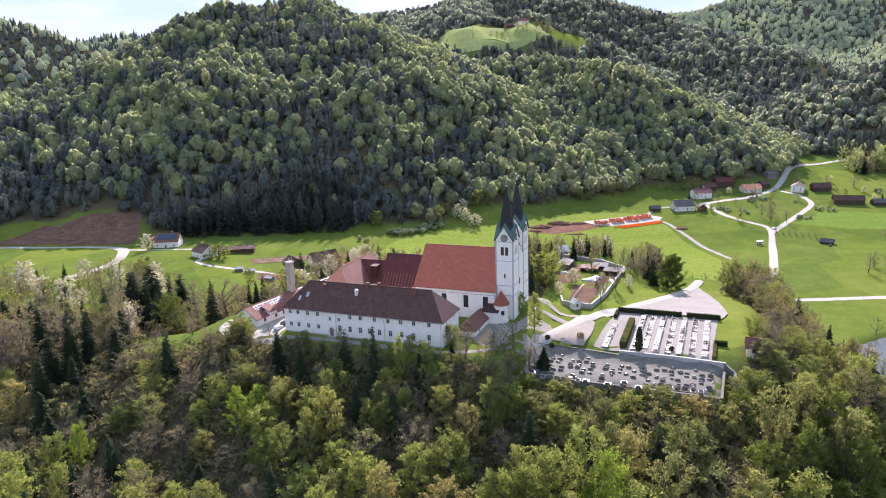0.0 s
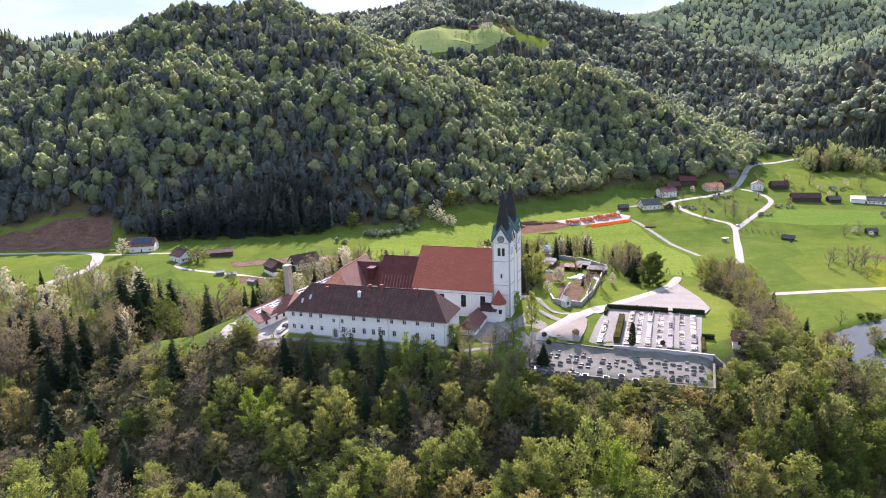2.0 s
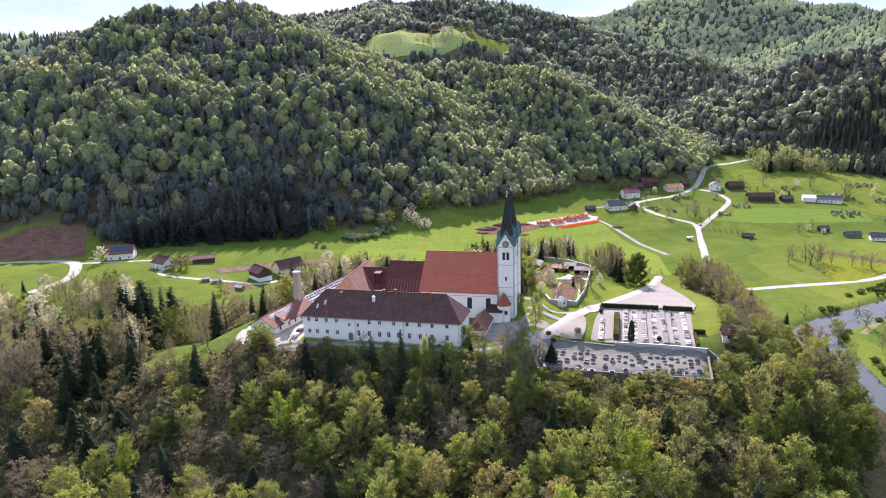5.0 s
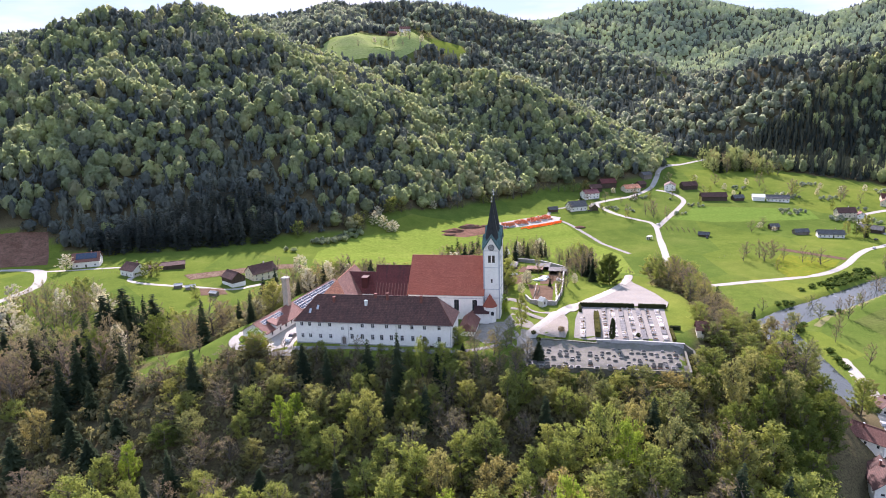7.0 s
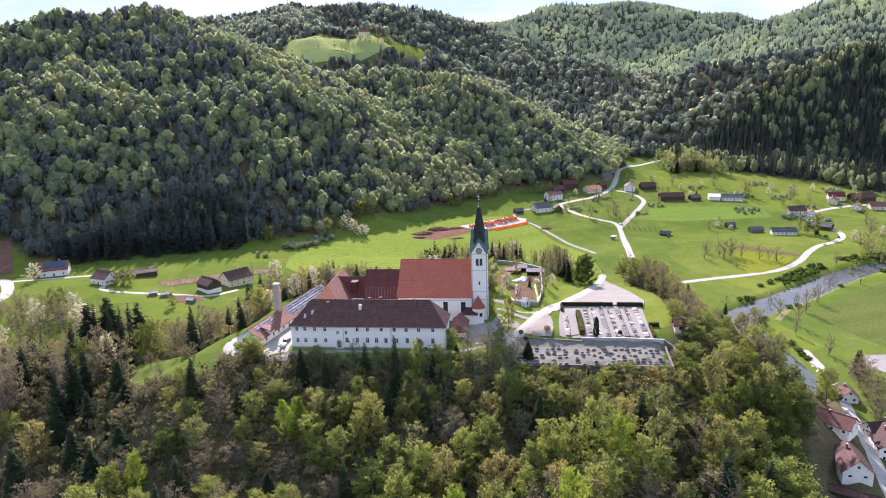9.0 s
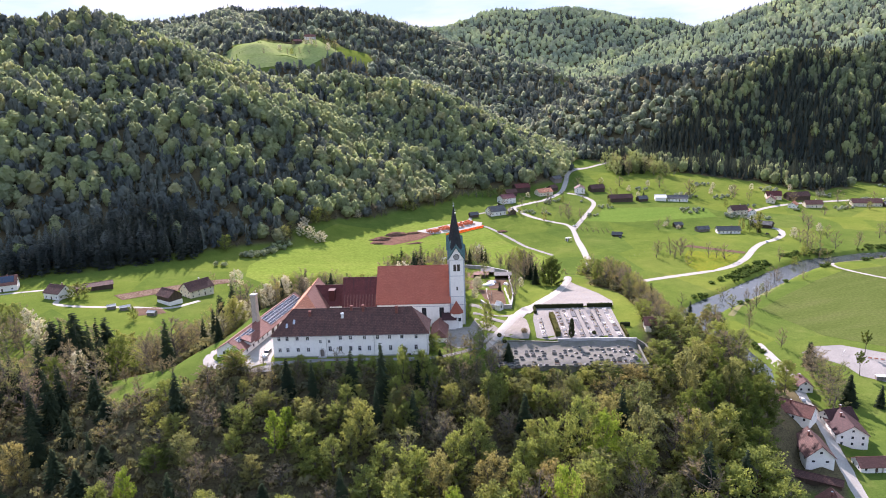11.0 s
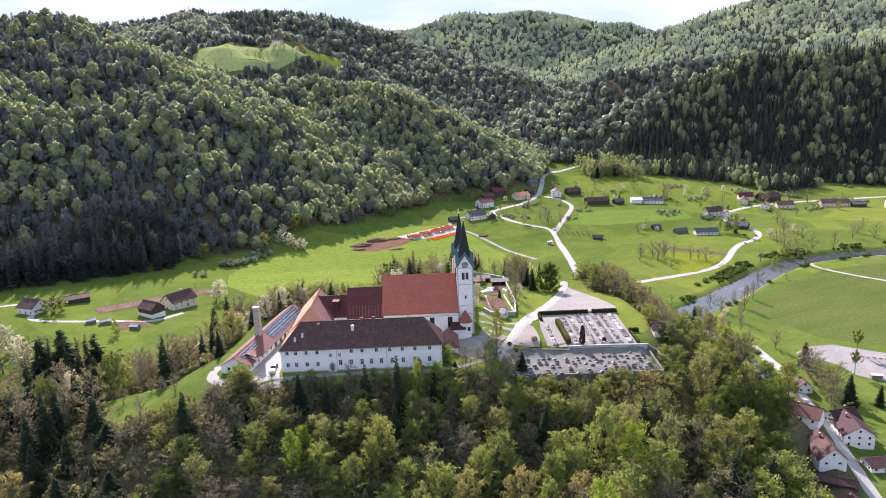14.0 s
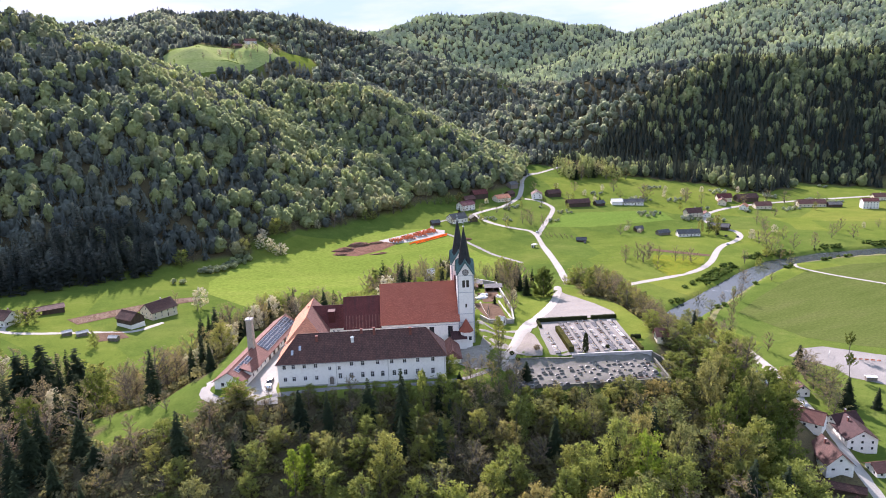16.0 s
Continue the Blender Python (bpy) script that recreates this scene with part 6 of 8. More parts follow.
def split_wood(tag, x0, x1, y0, y1, gap, keep, wide_b, tall_b, wide_c, tall_c, leaf_mat=WOOD_BROAD, broad=None, cone=None, needle_mat=WOOD_NEEDLE):
    xs, ys = scatter(x0, x1, y0, y1, gap, keep, wr)
    con = wr.uniform(size=len(xs)) < needle_share(xs, ys)
    # haze painted by distance: far trees shift up the tint
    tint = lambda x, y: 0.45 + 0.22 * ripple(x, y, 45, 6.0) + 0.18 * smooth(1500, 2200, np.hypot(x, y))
    wood("beech_wood", xs[~con], ys[~con], broad or FAR_B, wide_b, tall_b, leaf_mat, "mixed beech wood in light spring green with painted haze " + tag, tint, wr)
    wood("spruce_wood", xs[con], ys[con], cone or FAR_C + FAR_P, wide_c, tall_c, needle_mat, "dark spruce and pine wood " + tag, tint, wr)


def sunlit_side(x, y):
    """Slopes that fall towards the valley; on the others the wood is thin."""
    return (height(x * 0.985, y * 0.985) < height(x, y) + 5) | (np.sin(x * 12.9 + y * 78.2) > 0.6)


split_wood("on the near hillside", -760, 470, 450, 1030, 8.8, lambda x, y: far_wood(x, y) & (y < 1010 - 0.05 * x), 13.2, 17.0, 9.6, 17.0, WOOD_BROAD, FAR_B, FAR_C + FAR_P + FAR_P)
fx_, fy_ = scatter(-210, -70, 500, 720, 5.6, lambda x, y: (wooded(x, y + 13) > 0.3) & (height(x, y) - valley(x, y) < 15 + 9 * ripple(x, y, 22, 3.0)) & (y < 672 + 0.55 * x) & (np.hypot((x + 292) / 70, (y - 545) / 34) > 1), wr)
wood("spruce_stand", fx_, fy_, STAND_FIR, 26.0, 27, STAND, "dark tall spruces at the foot of the hillside", lambda x, y: 0.2 + 0.1 * ripple(x, y, 20, 6.0), wr)
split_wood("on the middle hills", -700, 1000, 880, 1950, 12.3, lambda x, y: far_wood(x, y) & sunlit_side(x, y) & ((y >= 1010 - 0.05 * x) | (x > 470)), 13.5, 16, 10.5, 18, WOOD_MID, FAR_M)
split_wood("on the dark spur", 470, 1250, 480, 880, 7.6, far_wood, 10.5, 17, 8.4, 23, WOOD_BROAD, FAR_B, FAR_C, STAND)
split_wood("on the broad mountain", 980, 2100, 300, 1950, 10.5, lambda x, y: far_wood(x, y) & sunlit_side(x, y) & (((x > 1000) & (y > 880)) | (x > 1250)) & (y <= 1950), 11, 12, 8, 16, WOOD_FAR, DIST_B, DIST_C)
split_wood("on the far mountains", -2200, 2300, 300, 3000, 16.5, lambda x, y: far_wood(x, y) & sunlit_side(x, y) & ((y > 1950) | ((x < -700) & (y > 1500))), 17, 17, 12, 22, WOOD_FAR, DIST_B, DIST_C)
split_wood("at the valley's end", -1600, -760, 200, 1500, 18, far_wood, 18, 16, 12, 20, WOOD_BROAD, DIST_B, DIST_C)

# the wooded flank of the church's hill
fr = np.random.default_rng(12)


def flank(x, y):
    return (wooded(x, y) > 0.5) & (y < 340) & (x > -430) & (river_dist(x, y) > 7)


# trees that stand out on the flank: kind, x, y, height of the tip over the sea of crowns, width of the crown
MARKED = [
    ("spruce", -90.5, 215, 9.0, 7.5), ("spruce", -137, 300, 7.5, 8), ("spruce", -131, 298, 7.5, 8), ("spruce", -124, 306, 4.7, 8), ("spruce", -127, 301, 6.0, 7), ("spruce", -114.8, 309, -5.8, 6), ("spruce", -118.4, 238, 3.5, 8.5), ("spruce", -114.5, 228, -2.5, 8), ("spruce", -132.5, 234, 10, 9), ("spruce", -137, 229, 5, 8),
    ("spruce", -53.5, 210.6, 9.0, 6.5), ("spruce", -45.6, 206, 8.9, 5), ("spruce", -31.5, 206, 10.0, 7.5), ("spruce", -22, 200, 13.5, 7), ("spruce", 30.4, 206.8, 2.5, 6), ("spruce", -27, 190, 2.0, 5), ("spruce", -113.7, 204, -7.5, 8), ("spruce", -128, 205, -6.0, 8), ("spruce", -121, 196, -10.0, 9), ("spruce", -135, 218, 0.0, 8), ("spruce", -126, 222, -1.0, 7), ("spruce", -144, 200, -8.0, 9), ("spruce", -68, 172, -14.0, 7), ("spruce", 22, 176, -4.0, 7),
    ("bright", -61.5, 189, 1.0, 10), ("bright", -56.8, 194, -0.5, 8), ("bright", 11.7, 129.6, -1.9, 12), ("bright", -18, 142, -9.7, 10), ("bright", -107, 186, -7.0, 9), ("bright", 38, 150, 0.0, 13),
    ("fresh", -34.7, 183, 2.5, 13), ("fresh", -39, 178, -1.0, 10), ("fresh", 11.7, 183, 3.3, 13), ("olive", 5, 178, -1.0, 11), ("fresh", 0, 168, -3.8, 14), ("fresh", 33, 157, 2.9, 14), ("fresh", -37.7, 162, -9.8, 15), ("olive", -31, 158, -9.0, 12), ("fresh", -70.6, 200, 0.8, 11), ("fresh", -34, 204, 3.0, 8),
    # the deep-green crowns in this row carry the slope's shade in their leaf colour
    ("olive", 52.6, 151, -1.4, 14), ("olive", 46, 162, -1.0, 13), ("olive", 59, 186, -2.0, 15), ("olive", 68, 180, -2.5, 14), ("olive", 84.6, 191, -3.0, 12), ("olive", 86.3, 173, 3.0, 15), ("olive", 100, 182, 0.7, 14), ("deep", 94, 166, -4.0, 16), ("olive", 108, 171.7, -2.8, 14), ("deep", 108, 164, -9.0, 14), ("deep", 80, 160, -6.0, 15),
    ("olive", -139.4, 210, -3.5, 11), ("olive", -89.4, 194, -2.8, 12), ("bud", -77.6, 186, -9.0, 10), ("olive", -70, 182, -9.0, 12), ("olive", -17, 155, -5.5, 12), ("olive", -1.8, 151.5, -7.0, 14), ("fresh", 5, 146, -11.0, 11), ("fresh", 1.6, 212, 9.2, 8), ("fresh", -14, 201, 11.5, 6), ("bud", -130.4, 272, 8.0, 9), ("blossom", -127, 268, 4.0, 8), ("bud", -62, 178, -12, 11), ("bud", -46, 148, -16, 12),
]
MX, MY = np.array([m[1] for m in MARKED]), np.array([m[2] for m in MARKED])


def off_marked(x, y, gap=7.0):
    return np.min(np.hypot(np.asarray(x)[..., None] - MX, np.asarray(y)[..., None] - MY), -1) > gap


MT = np.array([m[3] - (6.0 if m[0] == "spruce" else 0.0) for m in MARKED])


def canopy(x, y):
    """Height of the sea of crowns, carried between the trees that stand out."""
    w = 1.0 / (np.hypot(x - MX, y - MY) ** 2 + 30.0) ** 1.5
    return float((w * MT).sum() / w.sum())


fx, fy = scatter(-320, 200, 104, 338, 9.9, lambda x, y: flank(x, y) & (x > -140 - 0.6 * (y - 190)) & (y > 130 - 0.12 * x) & off_marked(x, y), fr)
for kind, x, y, top, across in MARKED:
    tall = max(6.0, top - float(lifted(np.array([x]), np.array([y]))[0]) + 0.3)
    spread_m = {"spruce": 7.4, "bud": 8.8, "sprout": 8.8}.get(kind, 10.8)
    plant(kind, x, y, tall, across * (1.35 if kind == "spruce" else 1.02) / spread_m * 15.5 / tall, group="trees on the church hill")
for x, y in zip(fx, fy):
    ripe = float(ripple(np.array(x), np.array(y), 25, 8.0))
    u = fr.uniform() + 0.1 * ripe
    broad = lambda h: fr.uniform(1.02, 1.3) * max(1.0, 17.0 / min(h, room)) ** 0.6
    near_top = float(smooth(-16.0, -2.0, height(x, y)))
    ka, kb = to_k(x, y)
    cap = (2.5 - 0.17 * (-6 - kb)) if ka < 82 else (-2.6 - 0.10 * (4 - kb))
    room = max(4.0, cap + fr.uniform(0.5, 3.0) - float(lifted(np.array([x]), np.array([y]))[0])) if (kb < 4 and -10 < ka < 150) else 99.0
    if x > 120 + (y - 150) * 0.9 and y < 215:
        continue
    size = fr.uniform(0.85, 1.25) * (1 - 0.36 * near_top) * (1.18 if x > -60 else 1.05) * (1 - 0.3 * float(smooth(80, 110, x)) * float(smooth(185, 205, y)))
    if x > 150 and y > 255:
        continue
    west = float(smooth(-30, -90, x))
    if y < 232 and -160 < x < 125:
        room = min(room, max(9.0, canopy(x, y) + fr.uniform(-3.5, 1.5) - float(lifted(np.array([x]), np.array([y]))[0])))
    needles, twigs = 0.07 + 0.17 * west, 0.24 + 0.28 * west
    if (x > 95 and y > 232) or (x < 0 and y > 258):
        twigs = 0.72
    elif y > 258:
        needles, twigs = 0.3, 0.55
    v = fr.uniform() + 0.12 * ripe
    # shade of the eastern foot is put into the darker deep-green leaves
    if x > 92 and y < 182 and v > 0.2:
        plant("deep", x, y, min(room, 15 * size), broad(15 * size), group="trees on the church hill")
    elif v < needles:
        plant("spruce", x, y, min(room, 20 * size), fr.uniform(1.0, 1.25), group="trees on the church hill")
    elif v < needles + twigs:
        plant(("bud", "oak", "sprout")[int(fr.integers(3))], x, y, min(room, 18 * size), fr.uniform(1.1, 1.4) * max(1.0, 17.0 / min(room, 18 * size)) ** 0.6, group="trees on the church hill")
    elif v < 0.52 + 0.24 * west:
        plant("olive", x, y, min(room, 19.5 * size), broad(19.5 * size), group="trees on the church hill")
    elif v < 0.965:
        plant("fresh", x, y, min(room, 19.5 * size), broad(19.5 * size), group="trees on the church hill")
    elif v < 0.985:
        plant("bright", x, y, min(room, 18 * size), broad(18 * size), group="trees on the church hill")
    else:
        plant("deep", x, y, min(room, 17 * size), broad(17 * size), group="trees on the church hill")
for a0, a1, b0, b1, gap, top0, fall in ((-8, 84, -28, -5.2, 5.4, 7.0, 0.28), (60, 82, -6, 2, 5.0, 5.0, 0.1), (84, 146, -14, -2, 6.0, -3.4, 0.18), (84, 146, -1.5, 3.6, 4.0, -2.6, 0.1)):
    ta, tb = scatter(a0, a1, b0, b1, gap, lambda a, b: off_marked(*K(a, b), 5.0), fr)
    for a, b in zip(ta, tb):
        x, y = K(a, b)
        g = float(lifted(np.array([x]), np.array([y]))[0])
        h = min(13.0, max(3.5, top0 - fall * (b1 - b) + fr.uniform(-2.5, 1.5) - g))
        plant(fr.choice(["oak", "sprout", "olive", "fresh", "spruce"], p=[0.28, 0.32, 0.18, 0.2, 0.02]), x, y, h, fr.uniform(0.9, 1.2) * max(1.0, (9.0 / h) ** 0.5), group="young trees below the walls")
for a, b, kind, h in ((57, -9, "fresh", 13), (60, -13, "fresh", 13), (66, -3, "bud", 6), (69, -6, "bud", 7), (74, -4, "sprout", 8), (78, 4, "oak", 8), (82, 2, "fresh", 8), (83, 12, "bud", 6), (72, 8, "bud", 5)):
    plant(kind, *K(a, b), h, 1.3, group="bushy trees of the church yard")
ux, uy = scatter(-240, 200, 116, 338, 4.5, lambda x, y: flank(x, y) & ~((x > 120 + (y - 150) * 0.9) & (y < 215)), fr)
wood("undergrowth", ux, uy, SHRUB, 5.2, 6.5, UNDERWOOD, "leafy undergrowth below the hill's trees", lambda x, y: 0.4 + 0.2 * ripple(x, y, 12, 2.0), fr)


# ---- graves ----
def wall_run(name, pts, z0, z1, thick, material, label, cap=None, category="wall", kind="structure"):
    """A free-standing wall along plan points, with a coping; heights per point or one for all."""
    n = len(pts)
    lows = z0 if np.ndim(z0) else [z0] * n
    tops = z1 if np.ndim(z1) else [z1] * n
    ob = None
    for grow, dz, mat, nm in ((0.0, 0.0, material, name), (0.12, 0.16, cap or CONCRETE, "coping")):
        bm = bmesh.new()
        for i in range(n - 1):
            p, q = Vector(pts[i]), Vector(pts[i + 1])
            u = (q - p).normalized()
            s = Vector((-u.y, u.x)) * (thick / 2 + grow)
            e = u * (thick / 2)
            vs = []
            for top in (False, True):
                for c, j, k in ((p - e, i, -1), (q + e, i + 1, -1), (q + e, i + 1, 1), (p - e, i, 1)):
                    z = (tops[j] + (dz if top else 0.004)) if nm == "coping" else (tops[j] if top else lows[j])
                    w = c + s * k
                    vs.append(bm.verts.new((w.x, w.y, z)))
            for f in ((3, 2, 1, 0), (4, 5, 6, 7), (0, 1, 5, 4), (1, 2, 6, 5), (2, 3, 7, 6), (3, 0, 4, 7)):
                bm.faces.new([vs[v] for v in f])
        if nm == name:
            ob = tagged(part(name, bm, mat), label, category, kind=kind)
        else:
            part("coping", bm, mat, ob)
    return ob


def leaf_box(name, a0, a1, b0, b1, z0, z1, label, category="hedge", seed=1, leaf_mat=HEDGE):
    """A clipped hedge: dense small leaves over a dark core, in the monastery's plan."""
    r = np.random.default_rng(seed)
    bm = bmesh.new()
    box(bm, 0.12, a1 - a0 - 0.12, 0.12, b1 - b0 - 0.12, 0, z1 - z0 - 0.12)
    h = thing(name, pose_k(a0, b0, z0), label, category)
    part("core", bm, leaf_mat, h)
    sx, sy, sz = a1 - a0, b1 - b0, z1 - z0
    area = 2 * sx * sz + 2 * sy * sz + sx * sy
    n = int(area * 9)
    face = r.choice(5, n, p=np.array([sx * sz, sx * sz, sy * sz, sy * sz, sx * sy]) / area)
    u, v = r.uniform(size=n), r.uniform(size=n)
    at, nr = np.zeros((n, 3)), np.zeros((n, 3))
    for k, (nx, ny, nz) in enumerate(((0, -1, 0), (0, 1, 0), (-1, 0, 0), (1, 0, 0), (0, 0, 1))):
        m = face == k
        nr[m] = (nx, ny, nz)
        at[m, 0] = u[m] * sx if nx == 0 else (0 if nx < 0 else sx)
        at[m, 1] = (u[m] if nx else v[m]) * sy if ny == 0 else (0 if ny < 0 else sy)
        at[m, 2] = v[m] * sz if nz == 0 else sz
    at -= nr * r.uniform(0.0, 0.22, (n, 1))
    ob = new("foliage", tri_mesh("foliage", leaves(at, nr, 0.2, r), leaf_mat))
    ob.parent = h
    return h


UP, LOW = -2.7, -5.2
patch("grave_ground", [K(101.8, 27), K(138.2, 26.5), K(138.8, 45), K(139.6, 66), K(104.5, 66), K(102.4, 48)], LOT, "pale gravel between the graves", "ground", 0.1)
patch("grave_ground_low", [K(83.6, 4.8), K(141.4, 4.8), K(141.9, 24.9), K(112, 25.3), K(98, 24.8), K(83.6, 24.2)], surface("old_gravel", [(0.12, 0.115, 0.10), (0.20, 0.188, 0.168)], 0.4, 3.0, 0.95, 0.3, dirt=(0.13, 0.14, 0.08), spec=0.1), "worn gravel between the old graves", "ground", 0.5)
wall_run("retaining_wall", [K(110.5, 25.6), K(127, 25.6), K(142, 25.0)], LOW - 1.5, [UP + 0.35, UP + 0.35, UP + 0.1], 0.5, CONCRETE, "grey concrete retaining wall below the upper graves")
wall_run("cemetery_wall_upper", [K(84, 24.5), K(98, 25.2), K(111, 24.6)], LOW - 1, [-2.2, -2.9, -3.4], 0.6, MOSSY, "old stone wall above the lower graves", cap=MOSSY)
wall_run("cemetery_wall_front", [K(83, 24), K(83.2, 5), K(100, 4.4), K(120, 4.4), K(141.5, 4.4), K(142, 22)], LOW - 3, [LOW + 1.0, LOW + 0.3, LOW + 0.2, LOW + 0.2, LOW + 0.2, LOW + 0.9], 0.5, MOSSY, "low weathered wall round the lower graves", cap=MOSSY)
wall_run("cemetery_steps_wall", [K(142, 25), K(145, 22), K(145.5, 14)], LOW - 4, [UP, LOW + 1.0, LOW + 0.2], 0.5, MOSSY, "stepped mossy wall beside the graves", cap=MOSSY)
leaf_box("hedge", 104.2, 127.2, 65.4, 66.6, UP, UP + 1.9, "dark clipped hedge along the graves", seed=1)
leaf_box("hedge", 128.8, 140.4, 65.4, 66.6, UP, UP + 1.9, "dark clipped hedge along the graves", seed=2)
leaf_box("hedge", 138.6, 142.8, 39.4, 41.0, UP, UP + 1.6, "short dark clipped hedge", seed=5)
leaf_box("hedge", 138.4, 139.6, 27.0, 39.2, UP, UP + 1.2, "low olive-brown hedge along the edge of the graves", seed=8, leaf_mat=THUJA)
leaf_box("hedge", 109.8, 112.0, 29.0, 54.0, UP, UP + 2.4, "tall olive-brown thuja hedge between the rows of graves", seed=6, leaf_mat=THUJA)
leaf_box("hedge", 103.8, 105.0, 58.0, 65.0, UP, UP + 1.5, "dark clipped hedge along the graves", seed=7)


def grave_model(kind):
    """A grave: kerb, bed or slab, headstone, lantern or flowers. Its own y runs to the headstone."""
    r = random.Random(kind)
    stone, top = ((MARBLE, GRAVEL), (GRANITE, GRANITE), (GRANITE_GREY, SOIL), (MARBLE, MARBLE), (GRANITE_GREY, GRANITE_GREY), (OLD_STONE, SOIL))[kind % 6]
    g = thing("grave", pose(0, 0, -60), ("white marble grave with an upright headstone", "black granite grave with a polished slab", "grey granite grave with a planted bed", "pale marble grave with a flat slab", "grey stone grave with a broad headstone", "weathered old stone grave with an earth bed")[kind % 6], "grave", "graves in the cemetery")
    w, l = 0.75 + 0.25 * (kind % 2), 2.0
    bm = bmesh.new()
    for x0, x1, y0, y1 in ((-w, w, 0, 0.16), (-w, w, l - 0.16, l), (-w, -w + 0.14, 0.16, l - 0.16), (w - 0.14, w, 0.16, l - 0.16)):
        box(bm, x0, x1, y0, y1, -0.3, 0.28)
    part("kerb", bm, stone, g)
    bm = bmesh.new()
    box(bm, -w + 0.15, w - 0.15, 0.17, l - 0.17, -0.1, 0.2 + 0.1 * (kind % 2))
    part("slab", bm, top, g)
    hh, hw = 0.72 + 0.2 * (kind % 3), w * (0.6 + 0.12 * (kind % 3))
    bm = bmesh.new()
    ring = [(-hw, 0.29), (-hw, hh * 0.8), (-hw * 0.5, hh), (hw * 0.5, hh), (hw, hh * 0.8), (hw, 0.29)]
    f0, f1 = [bm.verts.new((x, l - 0.32, z)) for x, z in ring], [bm.verts.new((x, l - 0.12, z)) for x, z in ring]
    bm.faces.new(f0)
    bm.faces.new(f1[::-1])
    for i in range(6):
        bm.faces.new((f0[i], f1[i], f1[(i + 1) % 6], f0[(i + 1) % 6]))
    bmesh.ops.recalc_face_normals(bm, faces=bm.faces[:])
    hs = part("headstone", bm, GRANITE if kind % 3 == 1 else stone, g)
    for i in range(3 if kind < 2 else 0):
        bm = bm if i else bmesh.new()
        box(bm, -hw * 0.6, hw * (0.6 - 0.2 * i), l - 0.335, l - 0.322, hh * 0.75 - 0.16 * i, hh * 0.75 - 0.16 * i + 0.05)
    if kind < 2:
        part("inscription", bm, MARBLE if kind % 3 == 1 else GRANITE, hs)
    if kind % 3 == 0:
        bm = bmesh.new()
        prism(bm, circle(0.09, 6, 0.3, 0.5), 0.2, 0.48, 0.7)
        part("lantern", bm, REDGLASS, g)
    if kind % 2 == 0:
        bm = bmesh.new()
        bmesh.ops.create_icosphere(bm, subdivisions=1, radius=0.24, matrix=pose(-0.25, 1.2, 0.4))
        for v in bm.verts:
            v.co += Vector((r.uniform(-0.06, 0.06), r.uniform(-0.06, 0.06), r.uniform(-0.05, 0.08)))
        part("flowering_plant", bm, FLOWERS if kind % 4 == 0 else HEDGE, g)
    return g


REDGLASS = plain("red_lantern", (0.45, 0.04, 0.03), 0.3)
FLOWERS = surface("flowering_plant", [(0.6, 0.15, 0.2), (0.75, 0.6, 0.2), (0.8, 0.75, 0.7)], 6.0, 20.0, 0.8, 0.3)
GRAVES = [grave_model(k) for k in range(6)]
used = set()
gr = random.Random(5)


def lay_grave(a, b, z, turn, kinds):
    k = gr.choice(kinds)
    x, y = K(a, b)
    m = pose(x, y, z, 0, 0, THETA + turn + gr.uniform(-1.5, 1.5))
    if k not in used:
        used.add(k)
        GRAVES[k].matrix_basis = m
    else:
        copy_thing(GRAVES[k], m)


for a, flip in ((105.4, 1), (114.3, 1), (117.6, -1), (121.2, 1), (124.9, -1), (128.5, 1), (132.2, -1), (136.2, 1)):
    for i in range(17):
        b = 29.0 + i * 2.1
        if gr.random() < 0.06 or (a < 107 and b > 52):
            continue
        lay_grave(a - flip * 1.0, b, UP + 0.1, -90 * flip, (0, 3, 4, 4, 1, 1, 2, 2))
for b in (5.8, 8.5, 11.2, 13.9, 16.6, 19.6):
    for i in range(25):
        a = 86.0 + i * 2.17 + gr.uniform(-0.25, 0.25)
        if gr.random() < 0.1 or 105 < a < 107:
            continue
        lay_grave(a, b + gr.uniform(-0.3, 0.3), LOW + 0.1, 180 if gr.random() < 0.5 else 0, (5, 1, 2, 5, 5, 5, 1, 1, 4))
for k in range(6):
    if k not in used:
        lay_grave(86, 20.6, LOW + 0.1, 0, (k,))


def cypress():
    x, y = K(116.2, 27.6)
    t = thing("cypress", pose(x, y, UP), "slender dark cypress beside the retaining wall", "tree")
    bm = bmesh.new()
    tube(bm, (0, 0, -0.5), (0, 0, 6.5), 0.16, 0.04)
    part("trunk", bm, BARK, t)
    r = np.random.default_rng(2)
    n = 900
    z = r.uniform(0.4, 8.2, n)
    rad = 1.25 * np.minimum(1, (z + 0.8) / 2.4) * np.sqrt(np.maximum(0, 1 - (z / 8.4) ** 2.2)) * r.uniform(0.75, 1.0, n)
    a = r.uniform(0, 6.283, n)
    at = np.stack([rad * np.cos(a), rad * np.sin(a), z], 1)
    ob = new("crown", tri_mesh("crown", leaves(at, np.stack([np.cos(a), np.sin(a), 0.8 + 0 * a], 1), 0.3, r), HEDGE))
    ob.parent = t


cypress()


